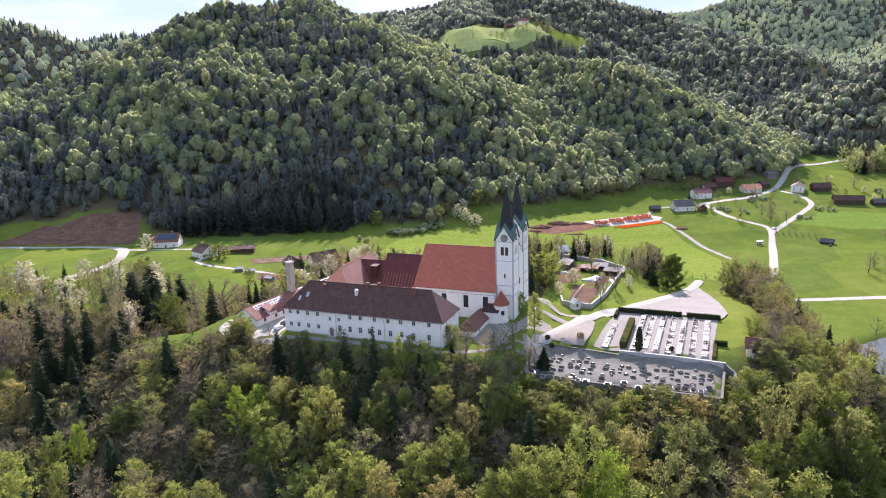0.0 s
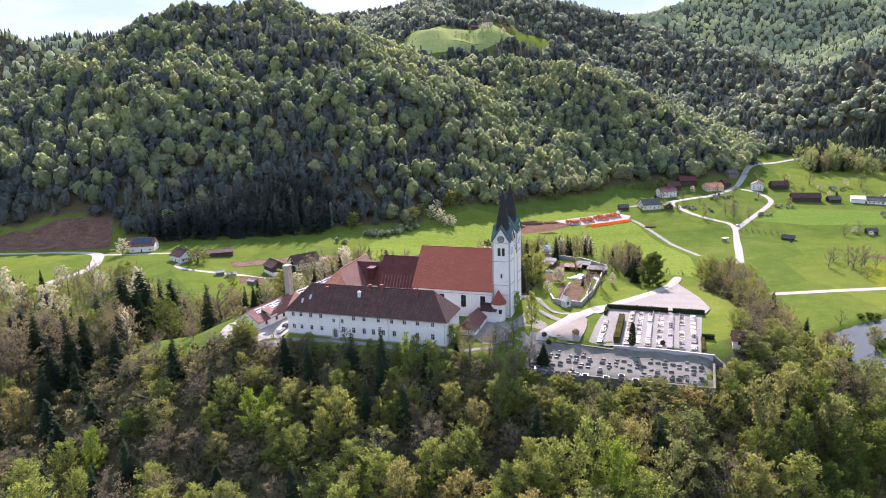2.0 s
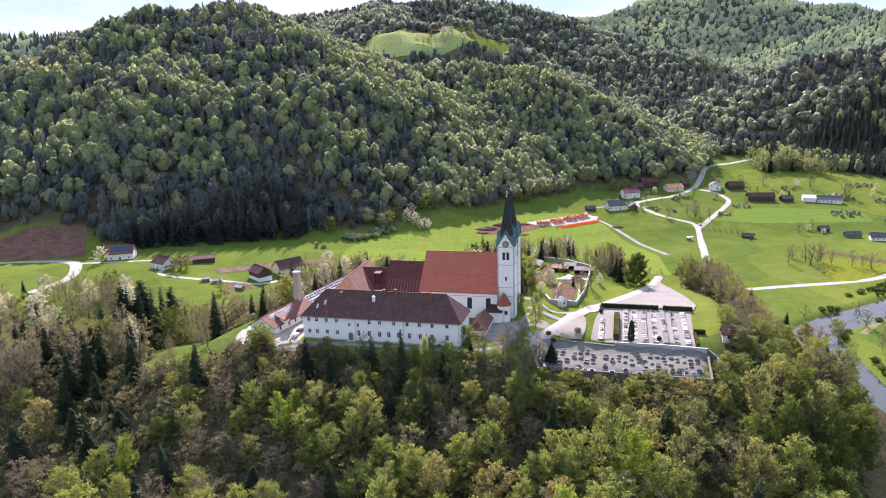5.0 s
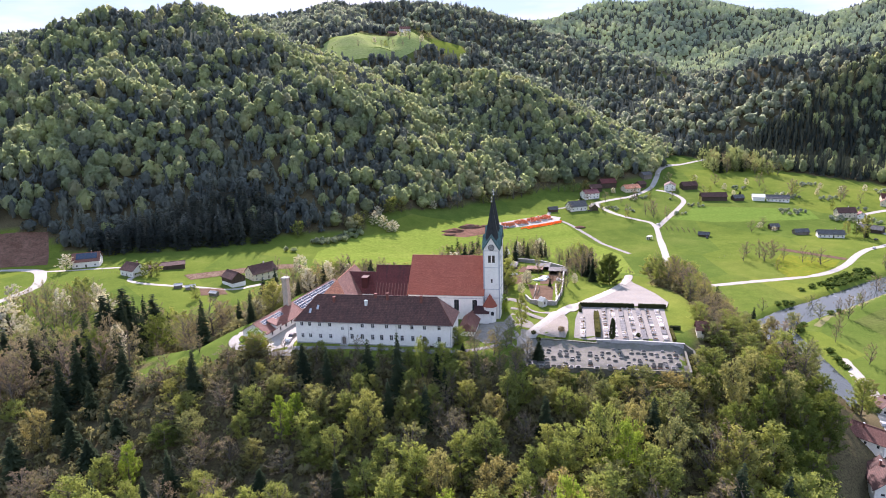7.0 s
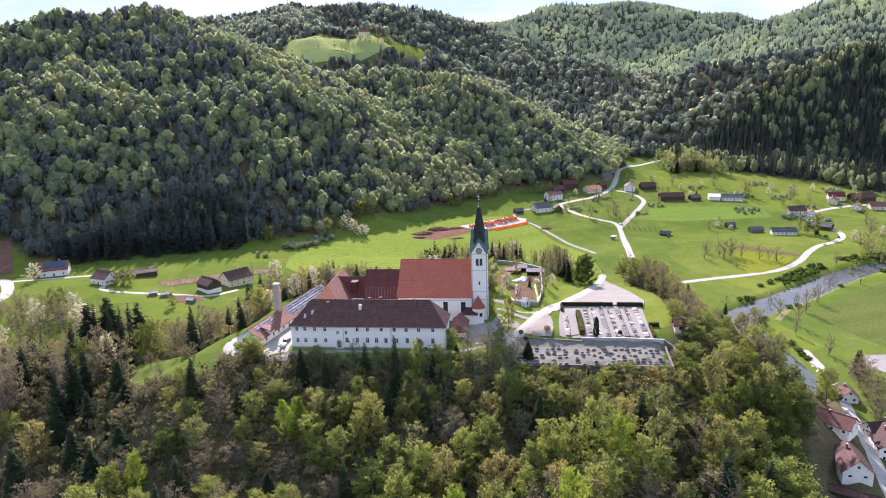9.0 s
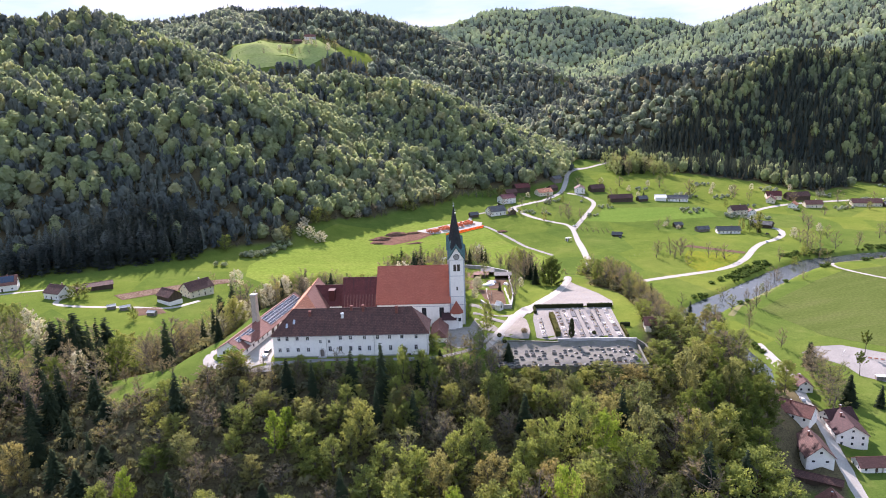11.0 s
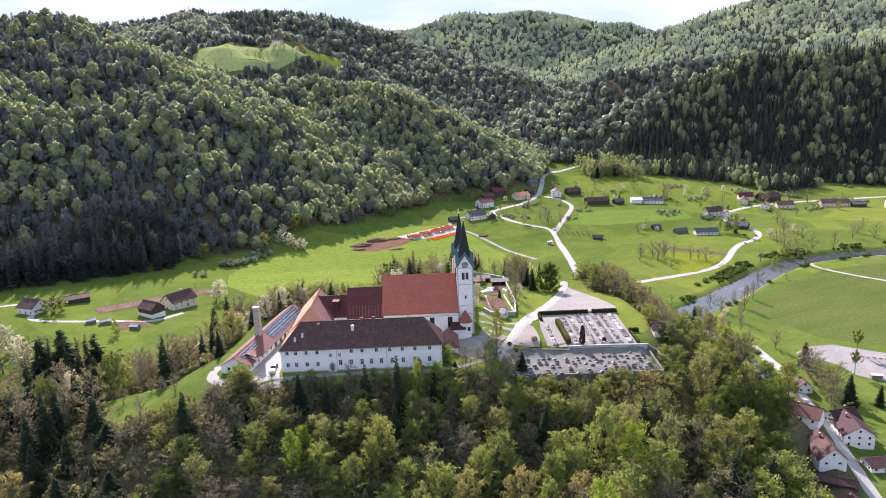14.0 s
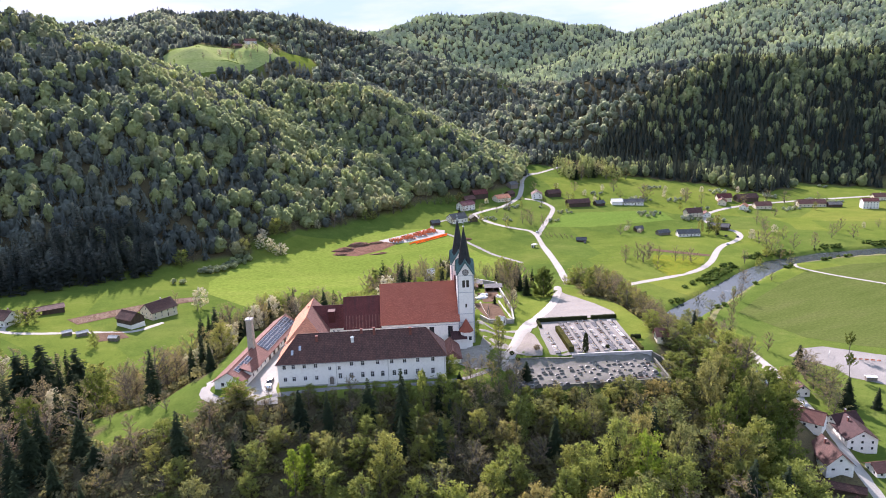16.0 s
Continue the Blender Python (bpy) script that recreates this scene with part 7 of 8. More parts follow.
def round_bush(name, x, y, r0, material, label, seed=0, z=None, category="shrub"):
    t = thing(name, pose(x, y, float(lifted(np.array([x]), np.array([y]))[0]) if z is None else z), label, category)
    r = np.random.default_rng(seed)
    n = int(150 + 60 * r0 * r0)
    d = unit(r.normal(size=(n, 3)))
    at = d * r0 * r.uniform(0.7, 1.02, (n, 1)) * np.array([1, 1, 0.9]) + np.array([0, 0, r0 * 0.85])
    bm = bmesh.new()
    for i in range(5):
        tube(bm, (0, 0, -0.3), tuple(d[i] * r0 * 0.6 + np.array([0, 0, r0 * 0.8])), 0.06, 0.02, 3)
    part("stems", bm, BARK, t)
    ob = new("foliage", tri_mesh("foliage", leaves(at, d, 0.2 + 0.06 * r0, r), material))
    ob.parent = t
    return t


for a, b, r0, mat, lb, s in ((97, 29.5, 1.25, LEAF_BUD, "round reddish clipped bush beside the forecourt", 1), (86.5, 26.5, 1.0, HEDGE, "dark evergreen bush by the cemetery gate", 2), (126, 31, 0.9, HEDGE, "small dark bush among the graves", 3), (88.5, 24.0, 0.9, HEDGE, "dark evergreen bush by the cemetery gate", 4)):
    x, y = K(a, b)
    round_bush("bush", x, y, r0, mat, lb, s)


# ---- walled garden ----
def zed(x, y):
    return float(lifted(np.array([float(x)]), np.array([float(y)]))[0])


ring = [(47, 272), (46, 262), (56, 257.5), (66, 276), (78, 305), (87, 327), (80, 345), (62, 360), (46, 352), (40, 320)]
wall_run("garden_wall", ring[:6], [zed(*p) - 1 for p in ring[:6]], [zed(*p) + 1.9 for p in ring[:6]], 0.4, STONE, "grey rubble wall round the kitchen garden")
wall_run("garden_wall_rear", ring[5:], [zed(*p) - 1 for p in ring[5:]], [zed(*p) + 1.9 for p in ring[5:]], 0.4, STONE, "grey rubble wall behind the kitchen garden")
patch("garden_bed", [(49, 267), (57.5, 266), (68, 292), (57, 299)], SOIL, "tilled brown vegetable bed", "garden bed", 0.15)
patch("garden_bed_rear", [(63, 298), (69, 296), (76, 312), (70, 318)], SOIL, "tilled brown vegetable bed", "garden bed", 0.15)
patch("garden_bed_far", [(46, 302), (58, 302), (66, 320), (50, 327)], SOIL, "tilled brown vegetable bed", "garden bed", 0.15)
patch("garden_bed_side", [(70, 300), (77, 307), (82, 318), (76, 320), (71, 312)], SOIL, "tilled brown vegetable bed", "garden bed", 0.15)
patch("garden_bed_top", [(54, 330), (66, 326), (72, 338), (60, 348)], SOIL, "tilled brown vegetable bed", "garden bed", 0.15)
for i in range(2):
    ribbon("garden_path", [(50 + 9.5 * i, 268 - 3 * i), (56 + 9.5 * i, 285 - 3 * i), (62 + 9 * i, 300 - 3 * i)], 0.9, GRAVEL, "narrow garden path", "path", 0.18)


def lean_shed(x, y, turn, l, w, h0, h1, label, roof_mat=METAL, wall_mat=WOOD_DARK, name="shed"):
    t = thing(name, pose(x, y, zed(x, y), 0, 0, turn), label, "shed")
    for cx in (-l / 2 + 0.2, 0, l / 2 - 0.2):
        for cy, hh in ((-w / 2 + 0.2, h0), (w / 2 - 0.2, h1)):
            bm = bmesh.new()
            box(bm, cx - 0.09, cx + 0.09, cy - 0.09, cy + 0.09, -0.5, hh)
            part("post", bm, WOOD_GREY, t)
    bm = bmesh.new()
    box(bm, -l / 2, l / 2, w / 2 - 0.1, w / 2, -0.4, h1 - 0.15)
    box(bm, -l / 2, -l / 2 + 0.1, -w / 2 + 0.3, w / 2 - 0.11, -0.4, h0 - 0.15)
    box(bm, l / 2 - 0.1, l / 2, -w / 2 + 0.3, w / 2 - 0.11, -0.4, h0 - 0.15)
    part("boarding", bm, wall_mat, t)
    bm = bmesh.new()
    slope(bm, [(-l / 2 - 0.4, -w / 2 - 0.4, h0), (l / 2 + 0.4, -w / 2 - 0.4, h0), (l / 2 + 0.4, w / 2 + 0.4, h1 + 0.05), (-l / 2 - 0.4, w / 2 + 0.4, h1 + 0.05)], 0.1)
    part("roof", bm, roof_mat, t)
    return t


lean_shed(80, 318, -24, 9, 4.5, 2.3, 3.0, "open garden shed with a grey sheet roof", ROOF_GREY)
lean_shed(70, 326, -24, 8, 4, 2.2, 2.8, "low brown garden shed", ROOF_CLAY)


def heap(name, x, y, sx, sy, sz, material, label, seed, category="mound"):
    bm = bmesh.new()
    bmesh.ops.create_icosphere(bm, subdivisions=3, radius=1.0)
    for v in bm.verts:
        n = noise.noise(v.co * 1.7 + Vector((seed * 3.1, 0, 0))) * 0.35 + noise.noise(v.co * 4.0 + Vector((seed, 5, 0))) * 0.12
        v.co = Vector((v.co.x * sx, v.co.y * sy, max(-0.15, v.co.z) * sz)) * (1 + n)
    t = part(name, bm, material)
    t.matrix_basis = pose(x, y, zed(x, y) - 0.1)
    return tagged(t, label, category)


lean_shed(61, 338, 66, 11, 5, 2.4, 3.2, "long garden shed with a weathered grey roof", ROOF_GREY, WOOD_GREY)
lean_shed(76, 330, -24, 7, 4.5, 2.4, 3.1, "brown timber garden shed with a grey roof", ROOF_GREY)


def bean_row(x, y, turn, n):
    """A row of bean poles with a cross rail."""
    t = thing("bean_trellis", pose(x, y, zed(x, y), 0, 0, turn), "row of weathered bean poles in the kitchen garden", "trellis", "bean rows in the garden")
    for i in range(n):
        bm = bmesh.new()
        prism(bm, circle(0.05, 5, i * 1.1, 0.0), -0.3, 2.1)
        part("pole", bm, WOOD_GREY, t)
    bm = bmesh.new()
    box(bm, -0.2, (n - 1) * 1.1 + 0.2, -0.04, 0.04, 1.8, 1.88)
    part("rail", bm, WOOD_GREY, t)


bean_row(50, 270, 64, 12)
bean_row(54, 276, 64, 10)
bean_row(49, 306, 20, 8)
TARP = plain("white_fleece", (0.72, 0.72, 0.70), 0.6)
for x, y, sx, sy, s in ((66, 306, 4.0, 2.0, 1), (69.5, 310, 3.2, 1.6, 2), (75, 303, 1.2, 2.6, 3), (57, 322, 2.4, 1.1, 4)):
    heap("garden_fleece", x, y, sx, sy, 1.4, TARP, "crumpled white fleece over a vegetable bed", s, "cover")


def shrine(x, y, turn, s=1.0):
    t = thing("shrine", pose(x, y, zed(x, y), 0, 0, turn), "small white wayside shrine with a pale gabled roof", "shrine")
    bm = bmesh.new()
    shell(bm, -1.4 * s, 1.4 * s, -1.2 * s, 1.2 * s, -1.0, 2.5 * s, 3.7 * s, {"front": [(0.9 * s, 1.9 * s, 0.9 * s, 2.1 * s)]}, gables=False)
    for yv in (-1.2 * s, 1.2 * s):
        v = [bm.verts.new(c) for c in ((-1.4 * s, yv, 2.5 * s), (1.4 * s, yv, 2.5 * s), (0, yv, 3.7 * s))]
        bm.faces.new(v if yv < 0 else v[::-1])
    part("wall", bm, PLASTER_OLD, t)
    bm = bmesh.new()
    box(bm, -0.5 * s, 0.5 * s, -1.0 * s, -0.95 * s, 0.9 * s, 2.1 * s)
    part("niche", bm, WOOD_DARK, t)
    r = gable_roof(t, -1.2 * s, 1.2 * s, -1.4 * s, 1.4 * s, 2.5 * s, 3.7 * s, PLASTER_OLD, 0.2)
    r.matrix_basis = pose(0, 0, 0.05, 0, 0, 90)


shrine(50.2, 258.2, 30, 1.1)
house("chapel", 98, 210, THETA, 4.5, 4.0, 3.6, 5.8, PLASTER_CREAM, ROOF_CLAY, "small cream chapel with a clay tile roof among bare trees", "chapel", rows=(1.2,), cols=1, chimney=False, door=False, win=(1.4, 2.0))
house("garden_pavilion", 64, 365, 10, 5, 4.5, 3.2, 5.2, PLASTER, plain("white_sheet", (0.7, 0.7, 0.68)), "small white garden house with a pale roof", "pavilion", rows=(1.0,), cols=2, chimney=False)

# ---- houses of the valley ----
house("house", -205, 514, 3, 18, 12, 4.8, 9.6, PLASTER, ROOF_CLAY, "white house with a red roof and solar panels", rows=(0.9,), cols=3, wood_gable=False)
for k in range(7):
    bm = bmesh.new()
    slope(bm, [(-6.5 + 2 * k, -4.8, 5.9), (-4.55 + 2 * k, -4.8, 5.9), (-4.55 + 2 * k, -0.6, 9.26), (-6.5 + 2 * k, -0.6, 9.26)], 0.08)
    tagged(part("solar_panel", bm, SOLAR, None, at=pose(-205, 514, zed(-205, 514) + 0.12, 0, 0, 3)), "dark blue solar panel on the red roof", "solar panel", "solar panels of the valley house")
house("house", -166, 478, -42, 13, 12, 4.6, 8.6, PLASTER, ROOF_BROWN, "white house with a dark brown roof", rows=(0.9,), cols=3, balcony=True)
house("barn", -148, 491, 8, 26, 9, 3.0, 4.6, WOOD_DARK, ROOF_BROWN, "long low dark barn with a brown roof", "barn", rows=(), chimney=False)
hay_barn = house("barn", -98, 446, -55, 13, 9.5, 5.8, 9.4, WOOD_DARK, ROOF_BROWN, "dark timber barn on a white base", "barn", rows=(), chimney=False)
bm = bmesh.new()
box(bm, -6.56, 6.56, -4.81, 4.81, -1.5, 2.5)
part("plaster_base", bm, PLASTER, hay_barn, "white plastered ground floor")
house("house", -81, 462, 32, 18, 12, 5.4, 10.0, PLASTER_CREAM, ROOF_BROWN, "cream two-storey house with a brown tile roof", rows=(0.8, 3.2), cols=4, win=(1.0, 1.2))
for x, y, tn, l, lb in ((-132, 440, 10, 5, "small white-roofed garden hut"), (-124, 436, 10, 6, "small white-roofed garden hut"), (-108, 421, -30, 5, "small pale garden hut")):
    house("hut", x, y, tn, l, 3.5, 2.2, 3.0, WOOD_GREY, CONCRETE, lb, "hut", rows=(), chimney=False, over=0.3)
house("shed", -93, 286, -20, 7, 5, 2.6, 4.0, WOOD_DARK, ROOF_GREY, "dark timber shed among the trees", "shed", rows=(), chimney=False)
for args in (
    (258, 691, 8, 17, 12, 6.0, 9.5, PLASTER, tiled_roof("plum_tiles", [(0.16, 0.05, 0.06), (0.22, 0.075, 0.085)], (0.1, 0.04, 0.045)), "white two-storey house with a plum-red roof", "house", (0.9, 3.6), 4),
    (226, 650, 5, 18, 13, 4.4, 9.0, PLASTER, ROOF_GREY, "white house with a grey hipped roof", "house", (0.9,), 4),
    (243, 646, 80, 9, 7, 3.4, 6.0, WOOD_DARK, ROOF_GREY, "dark timber lean-to beside the white house", "barn", (), 3),
    (200, 649, 0, 9, 6, 2.8, 5.0, WOOD_DARK, ROOF_GREY, "small dark timber shed", "shed", (), 3),
    (275, 717, 5, 14, 9, 4.0, 7.5, WOOD_DARK, ROOF_BROWN, "dark timber barn with a brown roof", "barn", (), 3),
    (294, 726, 0, 18, 12, 4.4, 8.4, WOOD_DARK, ROOF_DARKRED, "farm building with a dark red roof", "barn", (), 3),
    (315, 709, 3, 18, 12, 4.2, 7.6, PLASTER_CREAM, ROOF_ORANGE, "cream house with a pale orange roof", "house", (0.9,), 4),
    (334, 722, 20, 10, 8, 4.0, 6.8, WOOD_DARK, ROOF_BROWN, "small brown barn by the lane", "barn", (), 3),
    (352, 746, 15, 13, 9, 4.0, 7.0, WOOD_GREY, ROOF_GREY, "weathered barn with a grey roof", "barn", (), 3),
    (362, 706, 60, 15, 12, 5.2, 8.6, PLASTER, ROOF_BROWN, "white house with a brown roof and balcony", "house", (0.9, 3.2), 3),
    (384, 704, -5, 17, 10, 4.4, 8.2, WOOD_DARK, ROOF_BROWN, "large dark timber barn", "barn", (), 4),
    (384, 654, -16, 26, 11, 4.4, 8.0, WOOD_DARK, ROOF_BROWN, "long dark barn with a brown roof", "barn", (), 4),
    (408, 646, -5, 11, 8, 3.2, 6.0, WOOD_DARK, ROOF_GREY, "small dark barn with a grey roof", "barn", (), 3),
    (430, 642, -30, 12, 12, 3.8, 6.2, PLASTER, plain("bright_sheet", (0.66, 0.66, 0.64)), "white farm shed with a pale sheet roof", "barn", (), 3),
    (446, 632, -30, 22, 10, 3.6, 6.6, PLASTER, ROOF_GREY, "long white farm building with a grey roof", "barn", (0.9,), 6),
    (470, 563, -15, 17, 11, 5.0, 9.0, PLASTER_CREAM, ROOF_BROWN, "cream farmhouse with a brown roof", "house", (0.9, 3.2), 4),
    (482, 556, 60, 9, 8, 3.2, 6.0, PLASTER, ROOF_CLAY, "white outhouse with a clay roof", "house", (0.9,), 2),
    (377, 543, -9, 8, 6, 3.0, 5.2, WOOD_DARK, ROOF_GREY, "small dark timber hayshed", "shed", (), 2),
    (386, 518, -10, 12, 7, 2.8, 5.0, WOOD_GREY, ROOF_GREY, "grey open cart shed", "shed", (), 3),
    (402, 501, -26, 21, 9, 3.4, 6.4, PLASTER, ROOF_GREY, "long white farmhouse with a grey roof", "house", (0.9,), 6),
    (448, 506, -60, 20, 9, 3.6, 6.4, WOOD_DARK, ROOF_GREY, "dark barn with a grey roof", "barn", (), 4),
    (302, 537, -40, 9, 5, 2.2, 4.2, WOOD_DARK, ROOF_GREY, "small dark field shed", "shed", (), 2),
    (555, 600, -30, 16, 11, 4.6, 8.6, PLASTER_CREAM, ROOF_DARKRED, "cream farmhouse with a dark red roof", "house", (0.9,), 4),
    (540, 588, 40, 12, 9, 4.2, 7.6, PLASTER_CREAM, ROOF_CLAY, "cream house with a clay roof", "house", (0.9,), 3),
    (578, 588, -15, 26, 11, 4.6, 8.6, WOOD_DARK, ROOF_BROWN, "large dark barn with a brown roof", "barn", (), 5),
    (568, 556, -26, 18, 10, 4.0, 7.6, PLASTER_CREAM, ROOF_CLAY, "cream farmhouse with a clay roof", "house", (0.9,), 4),
    (546, 562, 30, 10, 8, 3.6, 6.6, PLASTER, ROOF_ORANGE, "white house with an orange roof", "house", (0.9,), 3),
    (626, 538, -32, 30, 11, 4.4, 8.2, PLASTER_CREAM, ROOF_CLAY, "long cream farm building with a clay roof", "barn", (0.9,), 7),
    (643, 521, -34, 14, 9, 3.6, 5.8, WOOD_DARK, ROOF_GREY, "dark open timber barn", "barn", (), 3),
    (664, 494, -36, 16, 11, 8.6, 11.4, PLASTER, ROOF_DARKRED, "tall white three-storey house with a red roof", "house", (0.9, 3.6, 6.3), 5),
    (720, 520, -30, 14, 10, 4.4, 8.0, PLASTER_CREAM, ROOF_CLAY, "cream house with a clay tile roof", "house", (0.9,), 4),
):
    x, y, tn, l, w, e, rg, wm, rm, lb, cat, rows, cols = args
    house(cat if cat != "house" else "house", x, y, tn, l, w, e, rg, wm, rm, lb, cat, rows=rows, cols=cols, chimney=bool(rows), group="houses of the valley")

# the houses at the foot of the hill
house("house", 148, 177, 115, 13, 9, 3.4, 6.6, PLASTER, ROOF_CLAY, "white house with a pale clay roof by the street", rows=(0.9,), cols=3, group="houses at the hill's foot")
house("house", 137, 158, 62, 15, 10, 3.6, 8.0, PLASTER, ROOF_BROWN, "white gabled house with a brown tile roof", rows=(0.9,), cols=3, win=(1.4, 1.0), group="houses at the hill's foot")
house("house", 167, 169, 60, 15, 12, 5.8, 9.6, PLASTER, ROOF_MAROON, "large white two-storey house with a balcony", rows=(0.9, 3.6), cols=4, group="houses at the hill's foot", balcony=True)
house("house", 171, 177, -10, 12, 9, 5.4, 8.8, PLASTER, ROOF_MAROON, "rear wing of the large white house", rows=(0.9, 3.4), cols=3, chimney=True, group="houses at the hill's foot")
house("garage", 156, 150, -20, 8, 7, 2.9, 5.0, PLASTER, ROOF_CLAY, "white garage with a brown-red roof", "garage", rows=(0.9,), cols=2, chimney=False, group="houses at the hill's foot")
house("garage", 164, 147, -20, 8, 7, 2.9, 5.0, PLASTER, ROOF_CLAY, "white garage with a clay tile roof", "garage", rows=(0.9,), cols=2, chimney=False, group="houses at the hill's foot")
house("shed", 125, 150, -52, 24, 4, 2.4, 3.6, WOOD_DARK, ROOF_BROWN, "long low brown-roofed shed behind the houses", "shed", rows=(), chimney=False)
house("house", 90, 138, 10, 13, 9, 3.6, 7.4, PLASTER, ROOF_DARKRED, "house with a dark red roof at the wood's edge", rows=(0.9,), cols=3, group="houses at the hill's foot")
house("house", 120, 132, 60, 12, 9, 3.6, 7.4, PLASTER, ROOF_CLAY, "white house with a clay roof by the street", rows=(0.9,), cols=3, group="houses at the hill's foot")

house("house", 190, 213, 62, 9, 7, 3.4, 6.2, PLASTER, ROOF_BROWN, "small white gabled house with a dark roof by the river", rows=(0.9,), cols=2, chimney=True, group="houses at the hill's foot")

# the hilltop farm
house("house", 152, 1268, 0, 18, 10, 4, 8, PLASTER_OLD, ROOF_CLAY, "white hilltop farmhouse with a clay roof", rows=(0.9,), cols=5)
house("barn", 128, 1266, 20, 16, 10, 3.6, 7, WOOD_DARK, ROOF_CLAY, "timber barn on the hilltop meadow", "barn", rows=(), chimney=False)


# ---- building site ----
patch("site_ground", [(125, 608), (150, 606), (192, 612), (200, 626), (188, 638), (150, 628), (128, 622)], GRAVEL, "bare pale ground of the building site", "ground", 0.12)
patch("site_spoil", [(72, 592), (92, 584), (120, 594), (140, 606), (128, 620), (100, 612), (80, 603)], REDSOIL, "flattened brown spoil on the meadow", "ground", 0.13)
for i, (x, y, sx, sy, sz) in enumerate(((86, 604, 10, 4, 2.2), (104, 615, 12, 4, 2.6), (80, 592, 7, 3, 1.4), (122, 616, 8, 3, 1.6), (205, 590, 5, 3, 1.6), (112, 585, 9, 2.2, 0.9))):
    heap("earth_mound", x, y, sx, sy, sz, REDSOIL, "mound of dug brown earth", i + 10)


def site_house(x, y, turn, l, w, h, seed):
    """An unfinished house of bare orange bricks: wall runs with gaps for doors and windows."""
    r = random.Random(seed)
    t = thing("unfinished_house", pose(x, y, zed(x, y), 0, 0, turn), "unfinished house of bare orange bricks on a pale slab", "building site", "houses on the building site")
    bm = bmesh.new()
    box(bm, -l / 2 - 0.6, l / 2 + 0.6, -w / 2 - 0.6, w / 2 + 0.6, -1.0, 0.3)
    part("slab", bm, CONCRETE, t)
    for p, q in (((-l / 2, -w / 2), (l / 2, -w / 2)), ((l / 2, -w / 2), (l / 2, w / 2)), ((l / 2, w / 2), (-l / 2, w / 2)), ((-l / 2, w / 2), (-l / 2, -w / 2)), ((0, -w / 2 + 0.4), (0, w / 2 - 0.4)), ((l / 4, -w / 2 + 0.4), (l / 4, w / 2 - 0.4))):
        p, q = Vector(p), Vector(q)
        ln = (q - p).length
        u = (q - p).normalized()
        s = 0.0
        bm = bmesh.new()
        while s < ln - 0.3:
            run = r.uniform(1.6, 3.4)
            hh = h * r.choice((0.45, 0.8, 1.0, 1.0))
            m = Matrix(((u.x, -u.y, 0, p.x), (u.y, u.x, 0, p.y), (0, 0, 1, 0.3), (0, 0, 0, 1)))
            box(bm, s, min(ln, s + run), 0, 0.3, 0, hh, m)
            s += run + r.choice((0.0, 0.0, 1.1))
        part("brick_wall", bm, BRICK, t)
    for i in range(4):
        bm = bmesh.new()
        cx, cy = r.uniform(-l / 2, l / 2), -w / 2 - r.uniform(1.0, 2.5)
        box(bm, cx - 0.6, cx + 0.6, cy - 0.5, cy + 0.5, 0, 1.0)
        part("brick_pallet", bm, TARP if i % 2 else BRICK, t)


for i, (x, y) in enumerate(((142, 614), (156, 618), (170, 622), (183, 627))):
    site_house(x, y, 16, 10, 8.5, 2.6, i)


def net_fence(pts):
    t = thing("site_fence", pose(0, 0, 0), "bright orange plastic mesh fence round the building site", "fence")
    for i, (p, q) in enumerate(zip(pts, pts[1:])):
        bm = bmesh.new()
        z0, z1 = zed(*p), zed(*q)
        vs = [bm.verts.new(c) for c in ((*p, z0 + 0.1), (*q, z1 + 0.1), (*q, z1 + 1.2), (*p, z0 + 1.2))]
        bm.faces.new(vs)
        bmesh.ops.solidify(bm, geom=bm.faces[:], thickness=0.04)
        part("mesh_panel", bm, ORANGE_NET, t)
        bm = bmesh.new()
        prism(bm, circle(0.05, 6, *p), z0 - 0.3, z0 + 1.35)
        part("post", bm, WOOD_GREY, t)


net_fence([(150 + 4.2 * i, 600 + 1.2 * i + 0.3 * (i % 2)) for i in range(12)])
net_fence([(156 + 4.2 * i, 598 + 1.25 * i) for i in range(10)])


